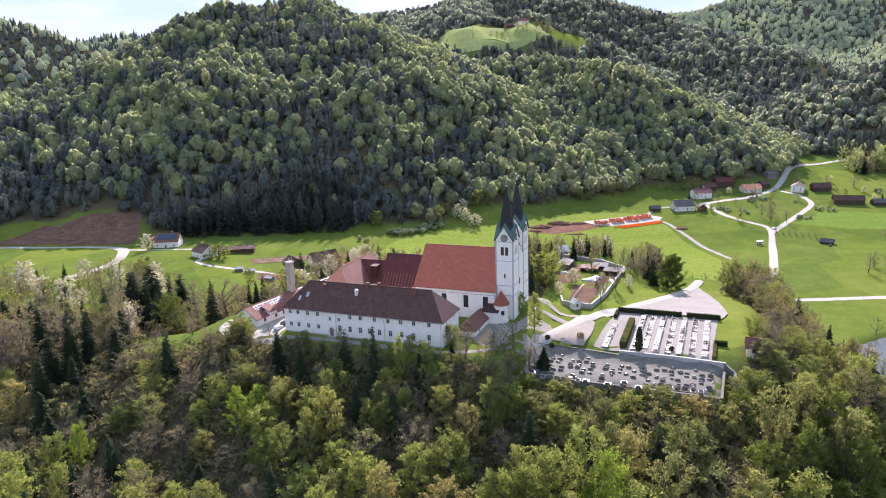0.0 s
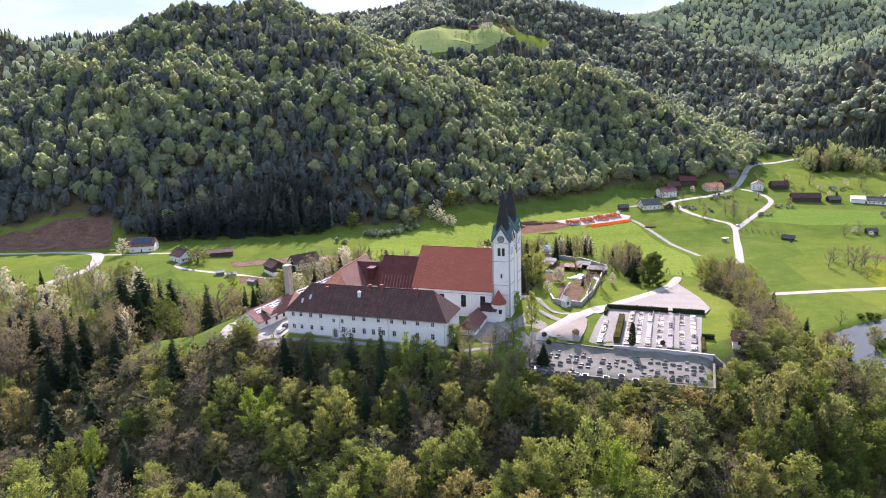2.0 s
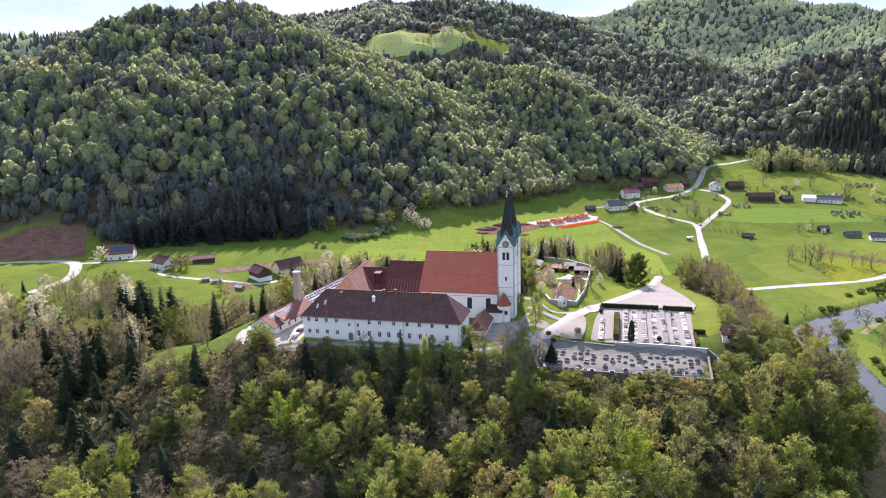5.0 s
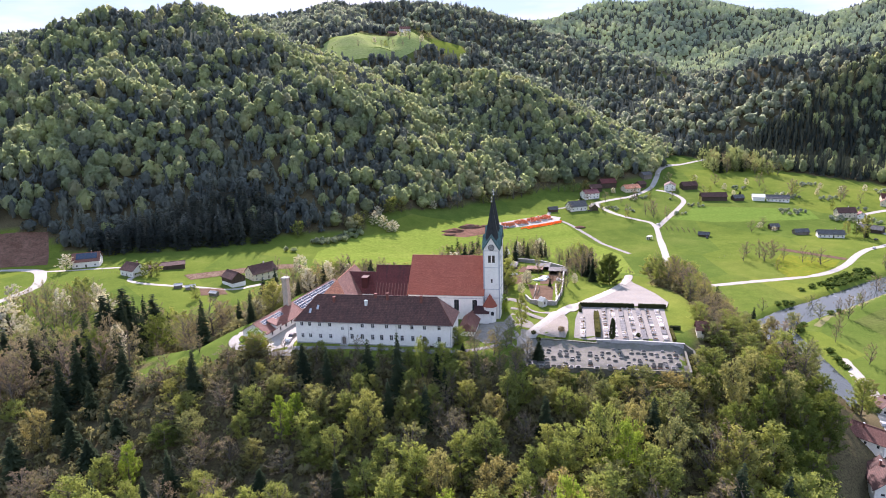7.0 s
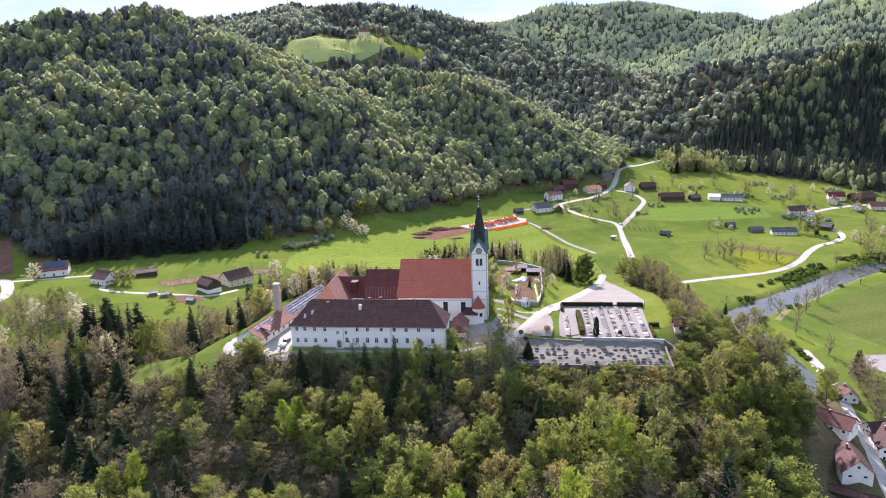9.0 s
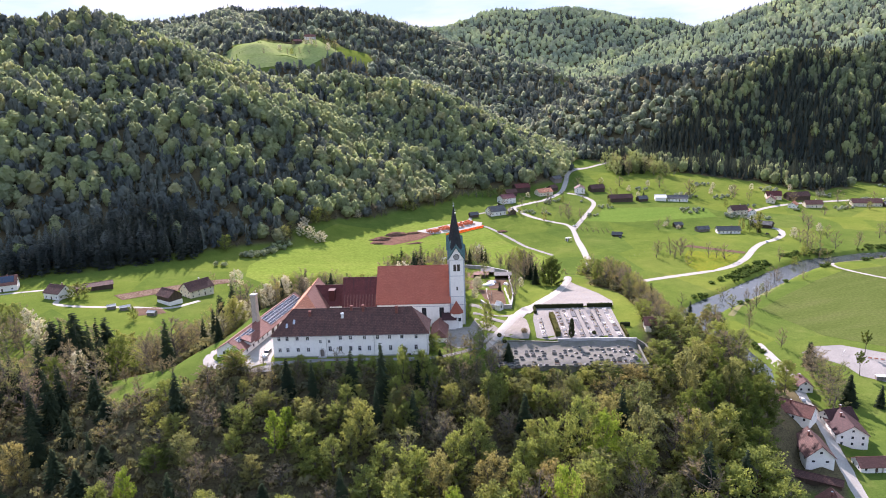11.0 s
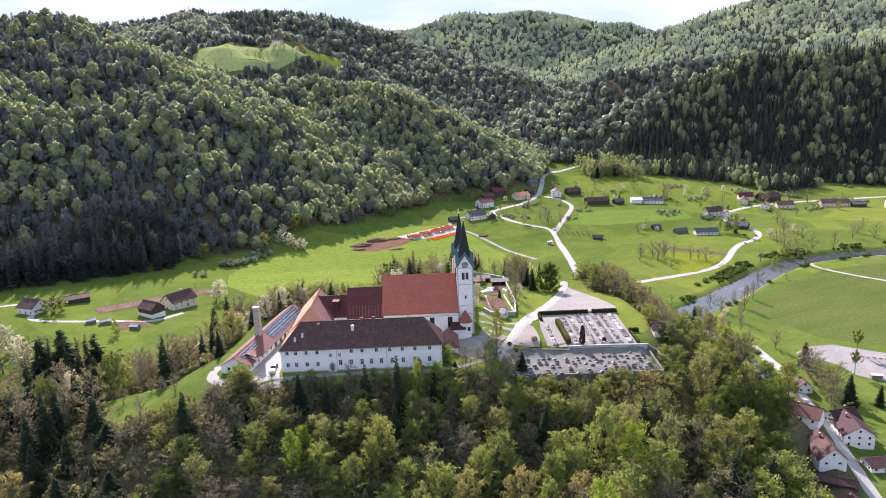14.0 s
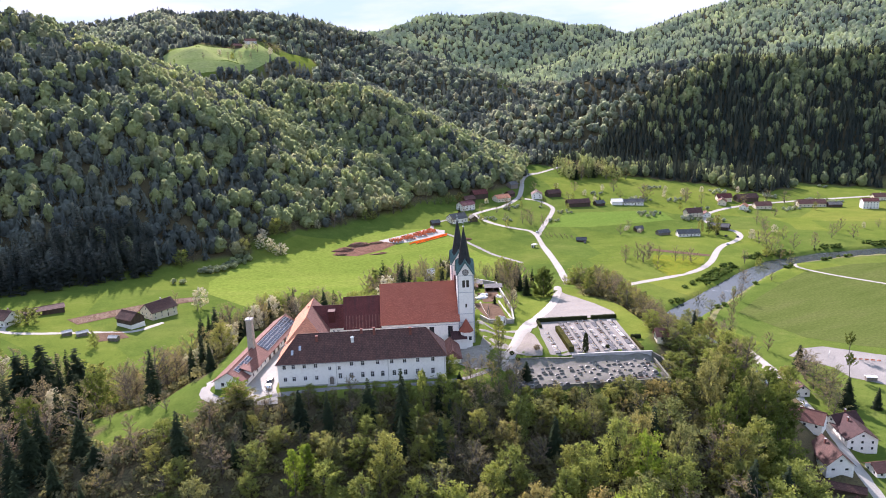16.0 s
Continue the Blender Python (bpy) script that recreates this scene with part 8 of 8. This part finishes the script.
# ---- small things of the valley ----
def car(x, y, turn, paint, label):
    t = thing("car", pose(x, y, zed(x, y) + 0.12, 0, 0, turn), label, "car", "parked cars")
    bm = bmesh.new()
    prof = [(-2.1, 0.35), (-2.1, 0.85), (-1.9, 0.95), (-1.5, 1.42), (0.3, 1.45), (0.95, 0.98), (2.0, 0.85), (2.1, 0.4)]
    a = [bm.verts.new((px, -0.85, pz)) for px, pz in prof]
    b = [bm.verts.new((px, 0.85, pz)) for px, pz in prof]
    bm.faces.new(a)
    bm.faces.new(b[::-1])
    for i in range(8):
        bm.faces.new((a[i], b[i], b[(i + 1) % 8], a[(i + 1) % 8]))
    bmesh.ops.recalc_face_normals(bm, faces=bm.faces[:])
    bmesh.ops.bevel(bm, geom=bm.edges[:], offset=0.07, segments=1, affect="EDGES")
    body = part("body", bm, paint, t)
    bm = bmesh.new()
    box(bm, -1.35, 0.35, -0.87, 0.87, 0.98, 1.34)
    part("side_windows", bm, GLASS, body)
    for wx in (-1.3, 1.3):
        for wy in (-0.78, 0.78):
            bm = bmesh.new()
            bmesh.ops.create_cone(bm, cap_ends=True, segments=12, radius1=0.33, radius2=0.33, depth=0.22, matrix=pose(wx, wy, 0.33, 90, 0, 0))
            w = part("wheel", bm, FRAME_D, t)
            bm = bmesh.new()
            bmesh.ops.create_cone(bm, cap_ends=True, segments=10, radius1=0.18, radius2=0.18, depth=0.25, matrix=pose(wx, wy, 0.33, 90, 0, 0))
            part("rim", bm, METAL, w)


CAR_W, CAR_D, CAR_R = plain("white_car_paint", (0.7, 0.7, 0.7), 0.25), plain("dark_car_paint", (0.05, 0.05, 0.06), 0.25), plain("silver_car_paint", (0.4, 0.41, 0.42), 0.3)
for a, b, tn, m, lb in ((-3.4, 6.0, 85, CAR_D, "dark car parked beside the convent"), (-3.0, 1.0, 95, CAR_W, "white car parked beside the convent")):
    x, y = K(a, b)
    car(x, y, tn + THETA, m, lb)
for x, y, tn, m, lb in ((252, 664, 60, CAR_R, "silver car on the village lane"), (281, 581, 20, CAR_W, "white car parked at the fork"), (375, 757, 50, CAR_W, "white van on the lane"), (300, 529, 60, CAR_D, "dark cart beside the field shed"), (404, 454, 40, CAR_W, "white car on the river road"), (434, 470, 60, CAR_D, "dark car by the farm"), (428, 478, 10, CAR_D, "dark car by the farm"), (236, 640, 20, CAR_D, "dark car at the house"), (262, 683, 40, CAR_R, "silver car at the house"), (172, 196, 60, CAR_R, "silver car on the street")):
    car(x, y, tn, m, lb)


def bus_shelter(x, y, turn):
    t = thing("shelter", pose(x, y, zed(x, y), 0, 0, turn), "small white open shelter beside the road", "shelter")
    for cx in (-2.2, 2.2):
        for cy in (-1.2, 1.2):
            bm = bmesh.new()
            box(bm, cx - 0.12, cx + 0.12, cy - 0.12, cy + 0.12, -0.5, 2.9)
            part("post", bm, FRAME_W, t)
    bm = bmesh.new()
    box(bm, -2.1, 2.1, 1.14, 1.24, 0, 2.0)
    part("back_wall", bm, WOOD_GREY, t)
    bm = bmesh.new()
    box(bm, -2.7, 2.7, -1.7, 1.7, 2.91, 3.15)
    part("roof", bm, FRAME_W, t)


bus_shelter(251, 541, 15)


def sports_court():
    t = thing("goal", pose(244, 236, zed(244, 236), 0, 0, 30), "white goal frame at the court's edge", "goal")
    for x in (-2.5, 2.5):
        bm = bmesh.new()
        box(bm, x - 0.07, x + 0.07, -0.07, 0.07, 0, 2.2)
        part("post", bm, FRAME_W, t)
    bm = bmesh.new()
    box(bm, -2.57, 2.57, -0.07, 0.07, 2.21, 2.35)
    part("crossbar", bm, FRAME_W, t)
    t = thing("goal", pose(247, 200, zed(247, 200), 0, 0, 40), "white goal frame at the court's edge", "goal")
    for x in (-1.6, 1.6):
        bm = bmesh.new()
        box(bm, x - 0.07, x + 0.07, -0.07, 0.07, 0, 2.2)
        part("post", bm, FRAME_W, t)
    bm = bmesh.new()
    box(bm, -1.67, 1.67, -0.07, 0.07, 2.21, 2.35)
    part("crossbar", bm, FRAME_W, t)
    house("hut", 233, 205, -35, 5, 2.6, 2.3, 2.6, WOOD_GREY, FRAME_W, "grey hut with a white flat roof by the court", "hut", rows=(), chimney=False, over=0.2)
    t = thing("lamp_post", pose(259, 214, zed(259, 214)), "tall floodlight post by the court", "lamp")
    bm = bmesh.new()
    prism(bm, circle(0.14, 8), -0.5, 12, 0.5)
    part("post", bm, WOOD_GREY, t)
    bm = bmesh.new()
    box(bm, -1.0, 1.0, -0.2, 0.2, 12.0, 12.3)
    part("lamp_head", bm, METAL, t)
    for i in range(5):
        t = thing("bench", pose(251 + 2.6 * i * 0.8, 226 - 2.0 * i, zed(251 + 2.1 * i, 226 - 2 * i), 0, 0, -45), "red wooden bench beside the court", "bench", "benches by the court")
        bm = bmesh.new()
        box(bm, -0.9, 0.9, -0.2, 0.2, 0.42, 0.5)
        part("seat", bm, BRICK, t)
        bm = bmesh.new()
        box(bm, -0.9, 0.9, 0.2, 0.26, 0.55, 0.95)
        part("backrest", bm, BRICK, t)
        for x in (-0.7, 0.7):
            bm = bmesh.new()
            box(bm, x - 0.05, x + 0.05, -0.18, 0.25, -0.2, 0.415)
            part("leg", bm, CONCRETE, t)


sports_court()


def post_fence(pts, n, label):
    t = thing("fence", pose(0, 0, 0), label, "fence")
    c = spline(pts, 2.0)
    pick = np.linspace(0, len(c) - 1, n).astype(int)
    for i in pick:
        x, y = c[i]
        bm = bmesh.new()
        prism(bm, circle(0.09, 5, x, y), zed(x, y) - 0.3, zed(x, y) + 1.2)
        part("post", bm, WOOD_GREY, t)


post_fence([(-68, 415), (-30, 402), (10, 410)], 22, "row of wooden fence posts across the meadow")
post_fence([(245, 455), (285, 470)], 7, "short row of wooden stakes in the meadow")
post_fence([(-190, 492), (-175, 478), (-168, 462)], 12, "wooden fence beside the lane")


# ---- single trees ----
for kind, x, y, tall, wide in (
    ("fresh", 30.3, 226.6, 14, 0.85), ("bright", 27.5, 240, 9, 0.8),
    ("round", 102, 302.5, 17, 1.05), ("spruce", 96, 310, 12, 1.2),
    ("bud", 62, 268, 14, 0.8), ("bud", 67, 282, 9, 0.7), ("blossom", 57, 300, 8, 1.3), ("blossom", 48, 282, 6, 1.1), ("oak", 73, 289, 13, 0.9), ("sprout", 70, 320, 11, 1.1), ("oak", 60, 348, 13, 1.2), ("blossom", 82, 300, 6, 1.2), ("spruce", 66, 292, 5, 1.3),
    ("fresh", 124, 292, 14, 0.9), ("bud", 131, 282, 15, 1.1), ("oak", 127, 272, 15, 1.1), ("sprout", 124, 262, 14, 1.1), ("bud", 135, 268, 15, 1.1), ("oak", 122, 250, 13, 1.1), ("sprout", 129, 255, 14, 1.1), ("bud", 118, 240, 12, 1.0), ("oak", 104, 214, 11, 1.2), ("oak", 101, 205, 10, 1.2),
    # before the long front
    ("bud", 6, 205, 10, 1.2), ("sprout", 21, 210, 11, 1.3), ("sprout", 15, 207, 9, 1.2), ("bud", 26, 206, 10, 1.3),
    # on the slope of grass
    ("oak", -100, 262, 6, 1.1), ("bud", -96, 252, 7, 1.2), ("oak", -110, 258, 7, 1.2), ("sprout", -116, 266, 8, 1.1), ("oak", -92, 242, 8, 1.2), ("bud", -104, 238, 8, 1.3),
    # meadow trees
    ("blossom", 14, 611, 14, 1.3), ("blossom", 21, 606, 14, 1.3), ("blossom", 29, 600, 12, 1.4),
    ("blossom", -216, 502, 13, 1.5), ("fresh", -153, 470, 12, 1.75), ("bud", -70, 470, 14, 0.9), ("blossom", -55, 470, 15, 1.2), ("bud", -58, 462, 12, 0.9), ("fresh", -118, 412, 10, 0.9),
    ("bud", 300, 455, 13, 0.8), ("bud", 306, 449, 14, 0.7), ("bud", 312, 443, 12, 0.7), ("bud", 322, 434, 12, 0.8), ("bud", 327, 430, 9, 0.9), ("bud", 296, 466, 10, 0.9), ("bud", 292, 422, 7, 1.0),
    ("deep", 422, 494, 17, 0.8), ("spruce", 428, 489, 16, 0.9), ("fresh", 418, 500, 14, 0.8),
    ("bud", 434, 408, 14, 0.8), ("bud", 452, 402, 13, 0.7), ("bud", 470, 415, 10, 0.9), ("fresh", 392, 402, 12, 0.8), ("bud", 362, 398, 11, 0.8), ("sprout", 384, 372, 12, 0.8),
    ("bud", 282, 330, 12, 0.6), ("bud", 262, 318, 13, 0.6), ("bud", 240, 300, 12, 0.6), ("bud", 228, 288, 10, 0.6), ("sprout", 245, 322, 9, 0.9), ("bud", 222, 258, 10, 0.7), ("bud", 270, 335, 8, 0.8), ("bud", 339, 352, 6, 0.9), ("blossom", 206, 318, 8, 1.0), ("sprout", 224, 345, 8, 1.0), ("sprout", 200, 300, 8, 0.9),
    ("pine", 253, 231, 15, 1.0), ("pine", 228, 213, 14, 1.0), ("spruce", 196, 192, 15, 1.5), ("spruce", 206, 184, 11, 1.4), ("spruce", 212, 178, 11, 1.4), ("spruce", 219, 235, 12, 1.4), ("spruce", 214, 232, 14, 1.3), ("bud", 212, 226, 13, 1.1), ("bud", 206, 220, 13, 1.2), ("bud", 200, 212, 14, 1.2), ("sprout", 204, 205, 13, 1.2), ("sprout", 196, 204, 13, 1.2), ("bud", 189, 196, 13, 1.2), ("sprout", 184, 190, 12, 1.1),
    ("bud", 288, 604, 13, 0.7), ("bud", 292, 612, 15, 0.7), ("bud", 286, 617, 12, 0.7), ("fresh", 262, 608, 9, 0.9), ("sprout", 238, 640, 10, 0.9), ("bud", 300, 668, 10, 0.9), ("bud", 280, 660, 7, 0.9), ("bud", 330, 690, 8, 0.9), ("fresh", 396, 680, 9, 0.9), ("fresh", 360, 640, 9, 0.9),
    ("blossom", 420, 690, 8, 1.0), ("blossom", 412, 660, 8, 1.0), ("blossom", 455, 700, 9, 1.0), ("bud", 465, 690, 15, 0.9), ("sprout", 450, 660, 10, 1.0), ("blossom", 500, 640, 9, 1.0), ("blossom", 530, 640, 9, 1.0), ("bud", 520, 600, 12, 0.9), ("fresh", 478, 590, 10, 0.9), ("bud", 470, 470, 14, 0.9), ("bud", 480, 480, 12, 0.9), ("blossom", 474, 462, 10, 1.0), ("bud", 495, 500, 14, 0.8), ("fresh", 610, 520, 10, 1.3), ("bud", 545, 520, 9, 1.0),
    ("bud", 100, 1190, 14, 1.0), ("bud", 120, 1200, 14, 1.0), ("bud", 150, 1210, 15, 1.0), ("blossom", 170, 1205, 14, 1.0), ("bud", 60, 1180, 12, 1.0), ("sprout", 185, 1215, 15, 1.0), ("bud", 135, 1190, 12, 1.0), ("fresh", 110, 1215, 12, 1.0), ("blossom", 145, 1222, 13, 1.0), ("bud", 175, 1225, 16, 1.0),
    ("sprout", 118, 1238, 13, 1.2), ("sprout", 172, 1245, 16, 1.2), ("sprout", 190, 1252, 15, 1.3), ("blossom", 138, 1236, 11, 1.4), ("blossom", 92, 1226, 10, 1.4),
    ("sprout", 262, 348, 10, 1.0), ("fresh", 232, 328, 10, 1.1), ("sprout", 222, 312, 10, 1.2), ("fresh", 300, 352, 8, 1.1), ("bud", 326, 366, 12, 0.9), ("sprout", 404, 398, 12, 1.0), ("fresh", 372, 392, 9, 1.2), ("bud", 410, 412, 13, 0.9), ("bud", 420, 425, 13, 0.9), ("sprout", 440, 430, 12, 0.9), ("bud", 428, 440, 11, 1.0), ("bud", 446, 448, 14, 0.9), ("bud", 460, 440, 12, 0.9), ("blossom", 436, 455, 11, 1.1), ("bud", 500, 420, 13, 0.9), ("bud", 516, 410, 12, 0.9), ("bud", 540, 440, 10, 0.9),
    ("fresh", 424, 486, 22, 0.7), ("bud", 505, 610, 16, 0.9), ("bud", 514, 618, 14, 0.9), ("sprout", 560, 575, 13, 1.0), ("bud", 598, 575, 13, 1.0), ("bud", 610, 560, 13, 1.0), ("bud", 640, 540, 13, 1.0), ("sprout", 590, 530, 11, 1.0), ("bud", 470, 640, 18, 1.0), ("fresh", 476, 646, 16, 0.9), ("blossom", 520, 660, 9, 1.0), ("blossom", 560, 640, 9, 1.0), ("blossom", 600, 620, 9, 1.0), ("bud", 380, 668, 12, 1.0), ("bud", 345, 670, 10, 1.0), ("fresh", 318, 670, 9, 1.0), ("bud", 310, 690, 10, 1.0), ("spruce", 420, 660, 8, 1.3), ("spruce", 240, 672, 10, 1.3), ("bud", 248, 676, 11, 1.0),
    ("bud", 284, 452, 12, 1.0), ("bud", 298, 446, 14, 1.0), ("bud", 310, 452, 13, 1.0), ("bud", 330, 424, 11, 1.1), ("oak", 268, 620, 11, 1.0), ("oak", 296, 624, 12, 1.0), ("oak", 300, 600, 11, 1.0), ("oak", 372, 552, 9, 1.2), ("blossom", 366, 548, 6, 1.6), ("blossom", 372, 536, 5, 1.6), ("oak", 352, 540, 10, 1.0), ("oak", 214, 640, 9, 1.1), ("fresh", 250, 640, 8, 1.3), ("oak", 268, 672, 10, 1.1), ("blossom", 290, 700, 8, 1.2), ("oak", 320, 738, 11, 1.1), ("oak", 372, 728, 12, 1.1), ("fresh", 400, 722, 12, 1.1), ("blossom", 410, 735, 8, 1.2), ("oak", 424, 715, 11, 1.1),
    ("blossom", 560, 430, 7, 1.0), ("bud", 575, 425, 8, 1.0), ("bud", 520, 430, 9, 0.9),
):
    if kind in ("bud", "sprout", "oak") and x > 180:
        tall, wide = tall * 1.2, wide * 1.35
    plant(kind, x, y, tall, wide)

lr = np.random.default_rng(31)
lx, ly = scatter(-290, -95, 305, 424, 9.4, lambda x, y: (x + 0.9 * (y - 330) < -95) & (x > -150 - 0.6 * (y - 200)) & (ripple(x, y, 16, 5.0) > -0.45) & (np.hypot(x + 229, y - 470) > 45), lr)
for x, y in zip(lx, ly):
    plant(lr.choice(["bud", "sprout", "bud", "fresh", "oak", "blossom", "spruce"], p=[0.28, 0.26, 0.14, 0.06, 0.14, 0.05, 0.07]), x, y, lr.uniform(11, 19), lr.uniform(1.05, 1.4), group="loose trees below the convent")
for x, y, top in ((-141, 306, 4), (-133, 308, 6), (-121, 312, 1), (-175, 285, -2), (-168, 282, -4), (-160, 276, -2), (-150, 268, 2), (-140, 262, 1)):
    plant("spruce", x, y, top + 2 - zed(x, y), 1.6, group="tall spruces below the convent")

for x, y, h in ((-57, 415, 12), (-53, 412, 13), (-49, 411, 14), (-45, 412, 13), (-41, 415, 12), (-54, 419, 11), (-50, 417, 12), (-31, 431, 11), (-27, 434, 12), (-21, 440, 10), (-36, 424, 8)):
    plant("spruce", x, y, h, 1.15, group="row of spruces beyond the long shed")

# light trees and bushes along the foot of the hillside
for k in range(34):
    u = k / 33 + lr.uniform(-0.012, 0.012)
    x, y = -62 + 322 * u, 572 + 118 * u + 14 * math.sin(6 * u + 0.6) + lr.uniform(-7, 7)
    while float(wooded(np.array(x), np.array(y))) < 0.3 and y < 720:
        y += 3.0
    plant(lr.choice(["bud", "oak", "olive", "sprout", "fresh", "blossom"], p=[0.22, 0.2, 0.2, 0.16, 0.14, 0.08]), x, y - lr.uniform(1, 6), lr.uniform(8, 17), lr.uniform(1.1, 1.5), group="trees along the wood's edge")

# copse on the knoll at the head of the valley
cx_, cy_ = scatter(425, 570, 725, 850, 9.5, lambda x, y: np.hypot((x - 496) / 46, (y - 785) / 44) < 0.85 + 0.5 * ripple(x, y, 13, 2.0), lr)
for x, y in zip(cx_, cy_):
    plant(lr.choice(["pale", "pale", "sprout", "pale", "bud", "spruce"] if y > 760 else ["sprout", "pale", "bud", "pale"]), x, y, lr.uniform(12, 20) + 9 * max(0.0, 1 - math.hypot((x - 496) / 50, (y - 795) / 50)), lr.uniform(1.0, 1.35), group="copse at the head of the valley")

# belt of trees between hill and meadow, to the back
br = np.random.default_rng(8)
bx, by = scatter(-150, 190, 285, 430, 7.0, lambda x, y: (np.abs(y - (372 + 22 * np.sin(x * 0.02 + 1) - 0.25 * np.abs(x - 60))) < 14) & (x > 20) & (x < 190) & (river_dist(x, y) > 20) & (np.hypot(x - 64, y - 365) > 9), br)
for x, y in zip(bx, by):
    plant(br.choice(["bud", "spruce", "oak", "sprout", "bud", "spruce"]), x, y, br.uniform(8, 14), br.uniform(0.7, 1.0), group="belt of trees behind the garden")
bx, by = scatter(-80, 40, 290, 345, 6.5, lambda x, y: (np.abs(y - (312 + 0.1 * x)) < 11), br)
for x, y in zip(bx, by):
    plant(br.choice(["spruce", "spruce", "bud", "blossom", "spruce"]), x, y, br.uniform(8, 14), br.uniform(0.8, 1.0), group="trees behind the convent")
ox, oy = scatter(128, 186, 186, 345, 9.0, lambda x, y: (height(x, y) - valley(x, y) < 3.0) & (river_dist(x, y) > 9) & (x > 122 + (y - 150) * 0.9 - 60) & (np.hypot(x - 178, y - 200) > 12) & (y > 205) & (y < 262), br)
for x, y in zip(ox, oy):
    plant(br.choice(["oak", "sprout", "fresh", "olive", "sprout"]), x, y, br.uniform(12, 18), br.uniform(1.0, 1.3), group="trees on the river bank")
ex, ey = scatter(30, 112, 318, 378, 5.2, lambda x, y: (((y > 352) & (x < 92)) | ((x > 88) & (y > 318) & (y < 350) & (x < 108)) | ((x < 40) & (y > 322))) & (np.hypot(x - 64, y - 365) > 6), br)
for x, y in zip(ex, ey):
    plant(br.choice(["spruce", "oak", "sprout", "bud", "fresh", "blossom"], p=[0.28, 0.3, 0.2, 0.14, 0.02, 0.06]), x, y, max(8.0, br.uniform(-2, 5) - zed(x, y)), br.uniform(0.85, 1.15), group="belt of trees behind the garden")
ex, ey = scatter(118, 172, 240, 345, 7.4, lambda x, y: (x > 128 + 0.1 * (y - 250)) & (x < 152 + 0.05 * (y - 250)) & (river_dist(x, y) > 14), br)
for x, y in zip(ex, ey):
    plant(br.choice(["oak", "sprout", "bud", "fresh"], p=[0.42, 0.28, 0.2, 0.1]), x, y, min(17.0, max(9.0, br.uniform(-4, 3) - zed(x, y))), br.uniform(0.8, 1.1), group="bare trees beyond the car park")
# orchard
for i in range(7):
    for j in range(3):
        plant("bud", 276 + i * 4.0 + j * 1.5, 566 - i * 3.0 + j * 4.5, 3.2, 1.2, group="young orchard trees")
# shrubs along the river banks and the meadow's edge
sx, sy = scatter(180, 640, 200, 460, 4.0, lambda x, y: (river_dist(x, y) > 12.5) & (river_dist(x, y) < np.where(y > 388 - 0.12 * np.abs(x - 390), 25, 16)) & (ripple(x, y, 14, 2.0) > np.where(y > 388 - 0.12 * np.abs(x - 390), -0.35, 0.15)), br)
wood("river_shrubs", sx, sy, FAR_B, 4.2, 2.6, LEAF_BANK, "low dark green shrubs along the river bank", lambda x, y: 0.35 + 0.2 * ripple(x, y, 9, 2.0), br)
sx, sy = scatter(-120, 20, 540, 640, 5.0, lambda x, y: (ripple(x, y, 11, 4.0) > 0.0) & (np.abs(y - (592 + 0.9 * x)) < 9) & (x > -75), br)
wood("meadow_shrubs", sx, sy, FAR_B, 5.5, 4.5, WOOD_BROAD, "grey-green shrubs at the meadow's edge", lambda x, y: 0.2 + 0.2 * ripple(x, y, 9, 2.0), br)
sx, sy = scatter(250, 420, 590, 720, 6.0, lambda x, y: (ripple(x, y, 9, 7.0) > 0.45) & (np.hypot(x - 305, y - 640) < 55), br)
wood("village_shrubs", sx, sy, FAR_B, 3.5, 2.8, WOOD_MID, "pale garden shrubs among the farmhouses", lambda x, y: 0.4 + 0.2 * ripple(x, y, 9, 2.0), br)
sx, sy = scatter(420, 740, 470, 700, 7.0, lambda x, y: (ripple(x, y, 13, 7.0) > 0.52) & (y > 530), br)
wood("hamlet_shrubs", sx, sy, FAR_B, 4.5, 3.6, WOOD_MID, "pale garden shrubs and small trees of the hamlet", lambda x, y: 0.4 + 0.2 * ripple(x, y, 9, 2.0), br)
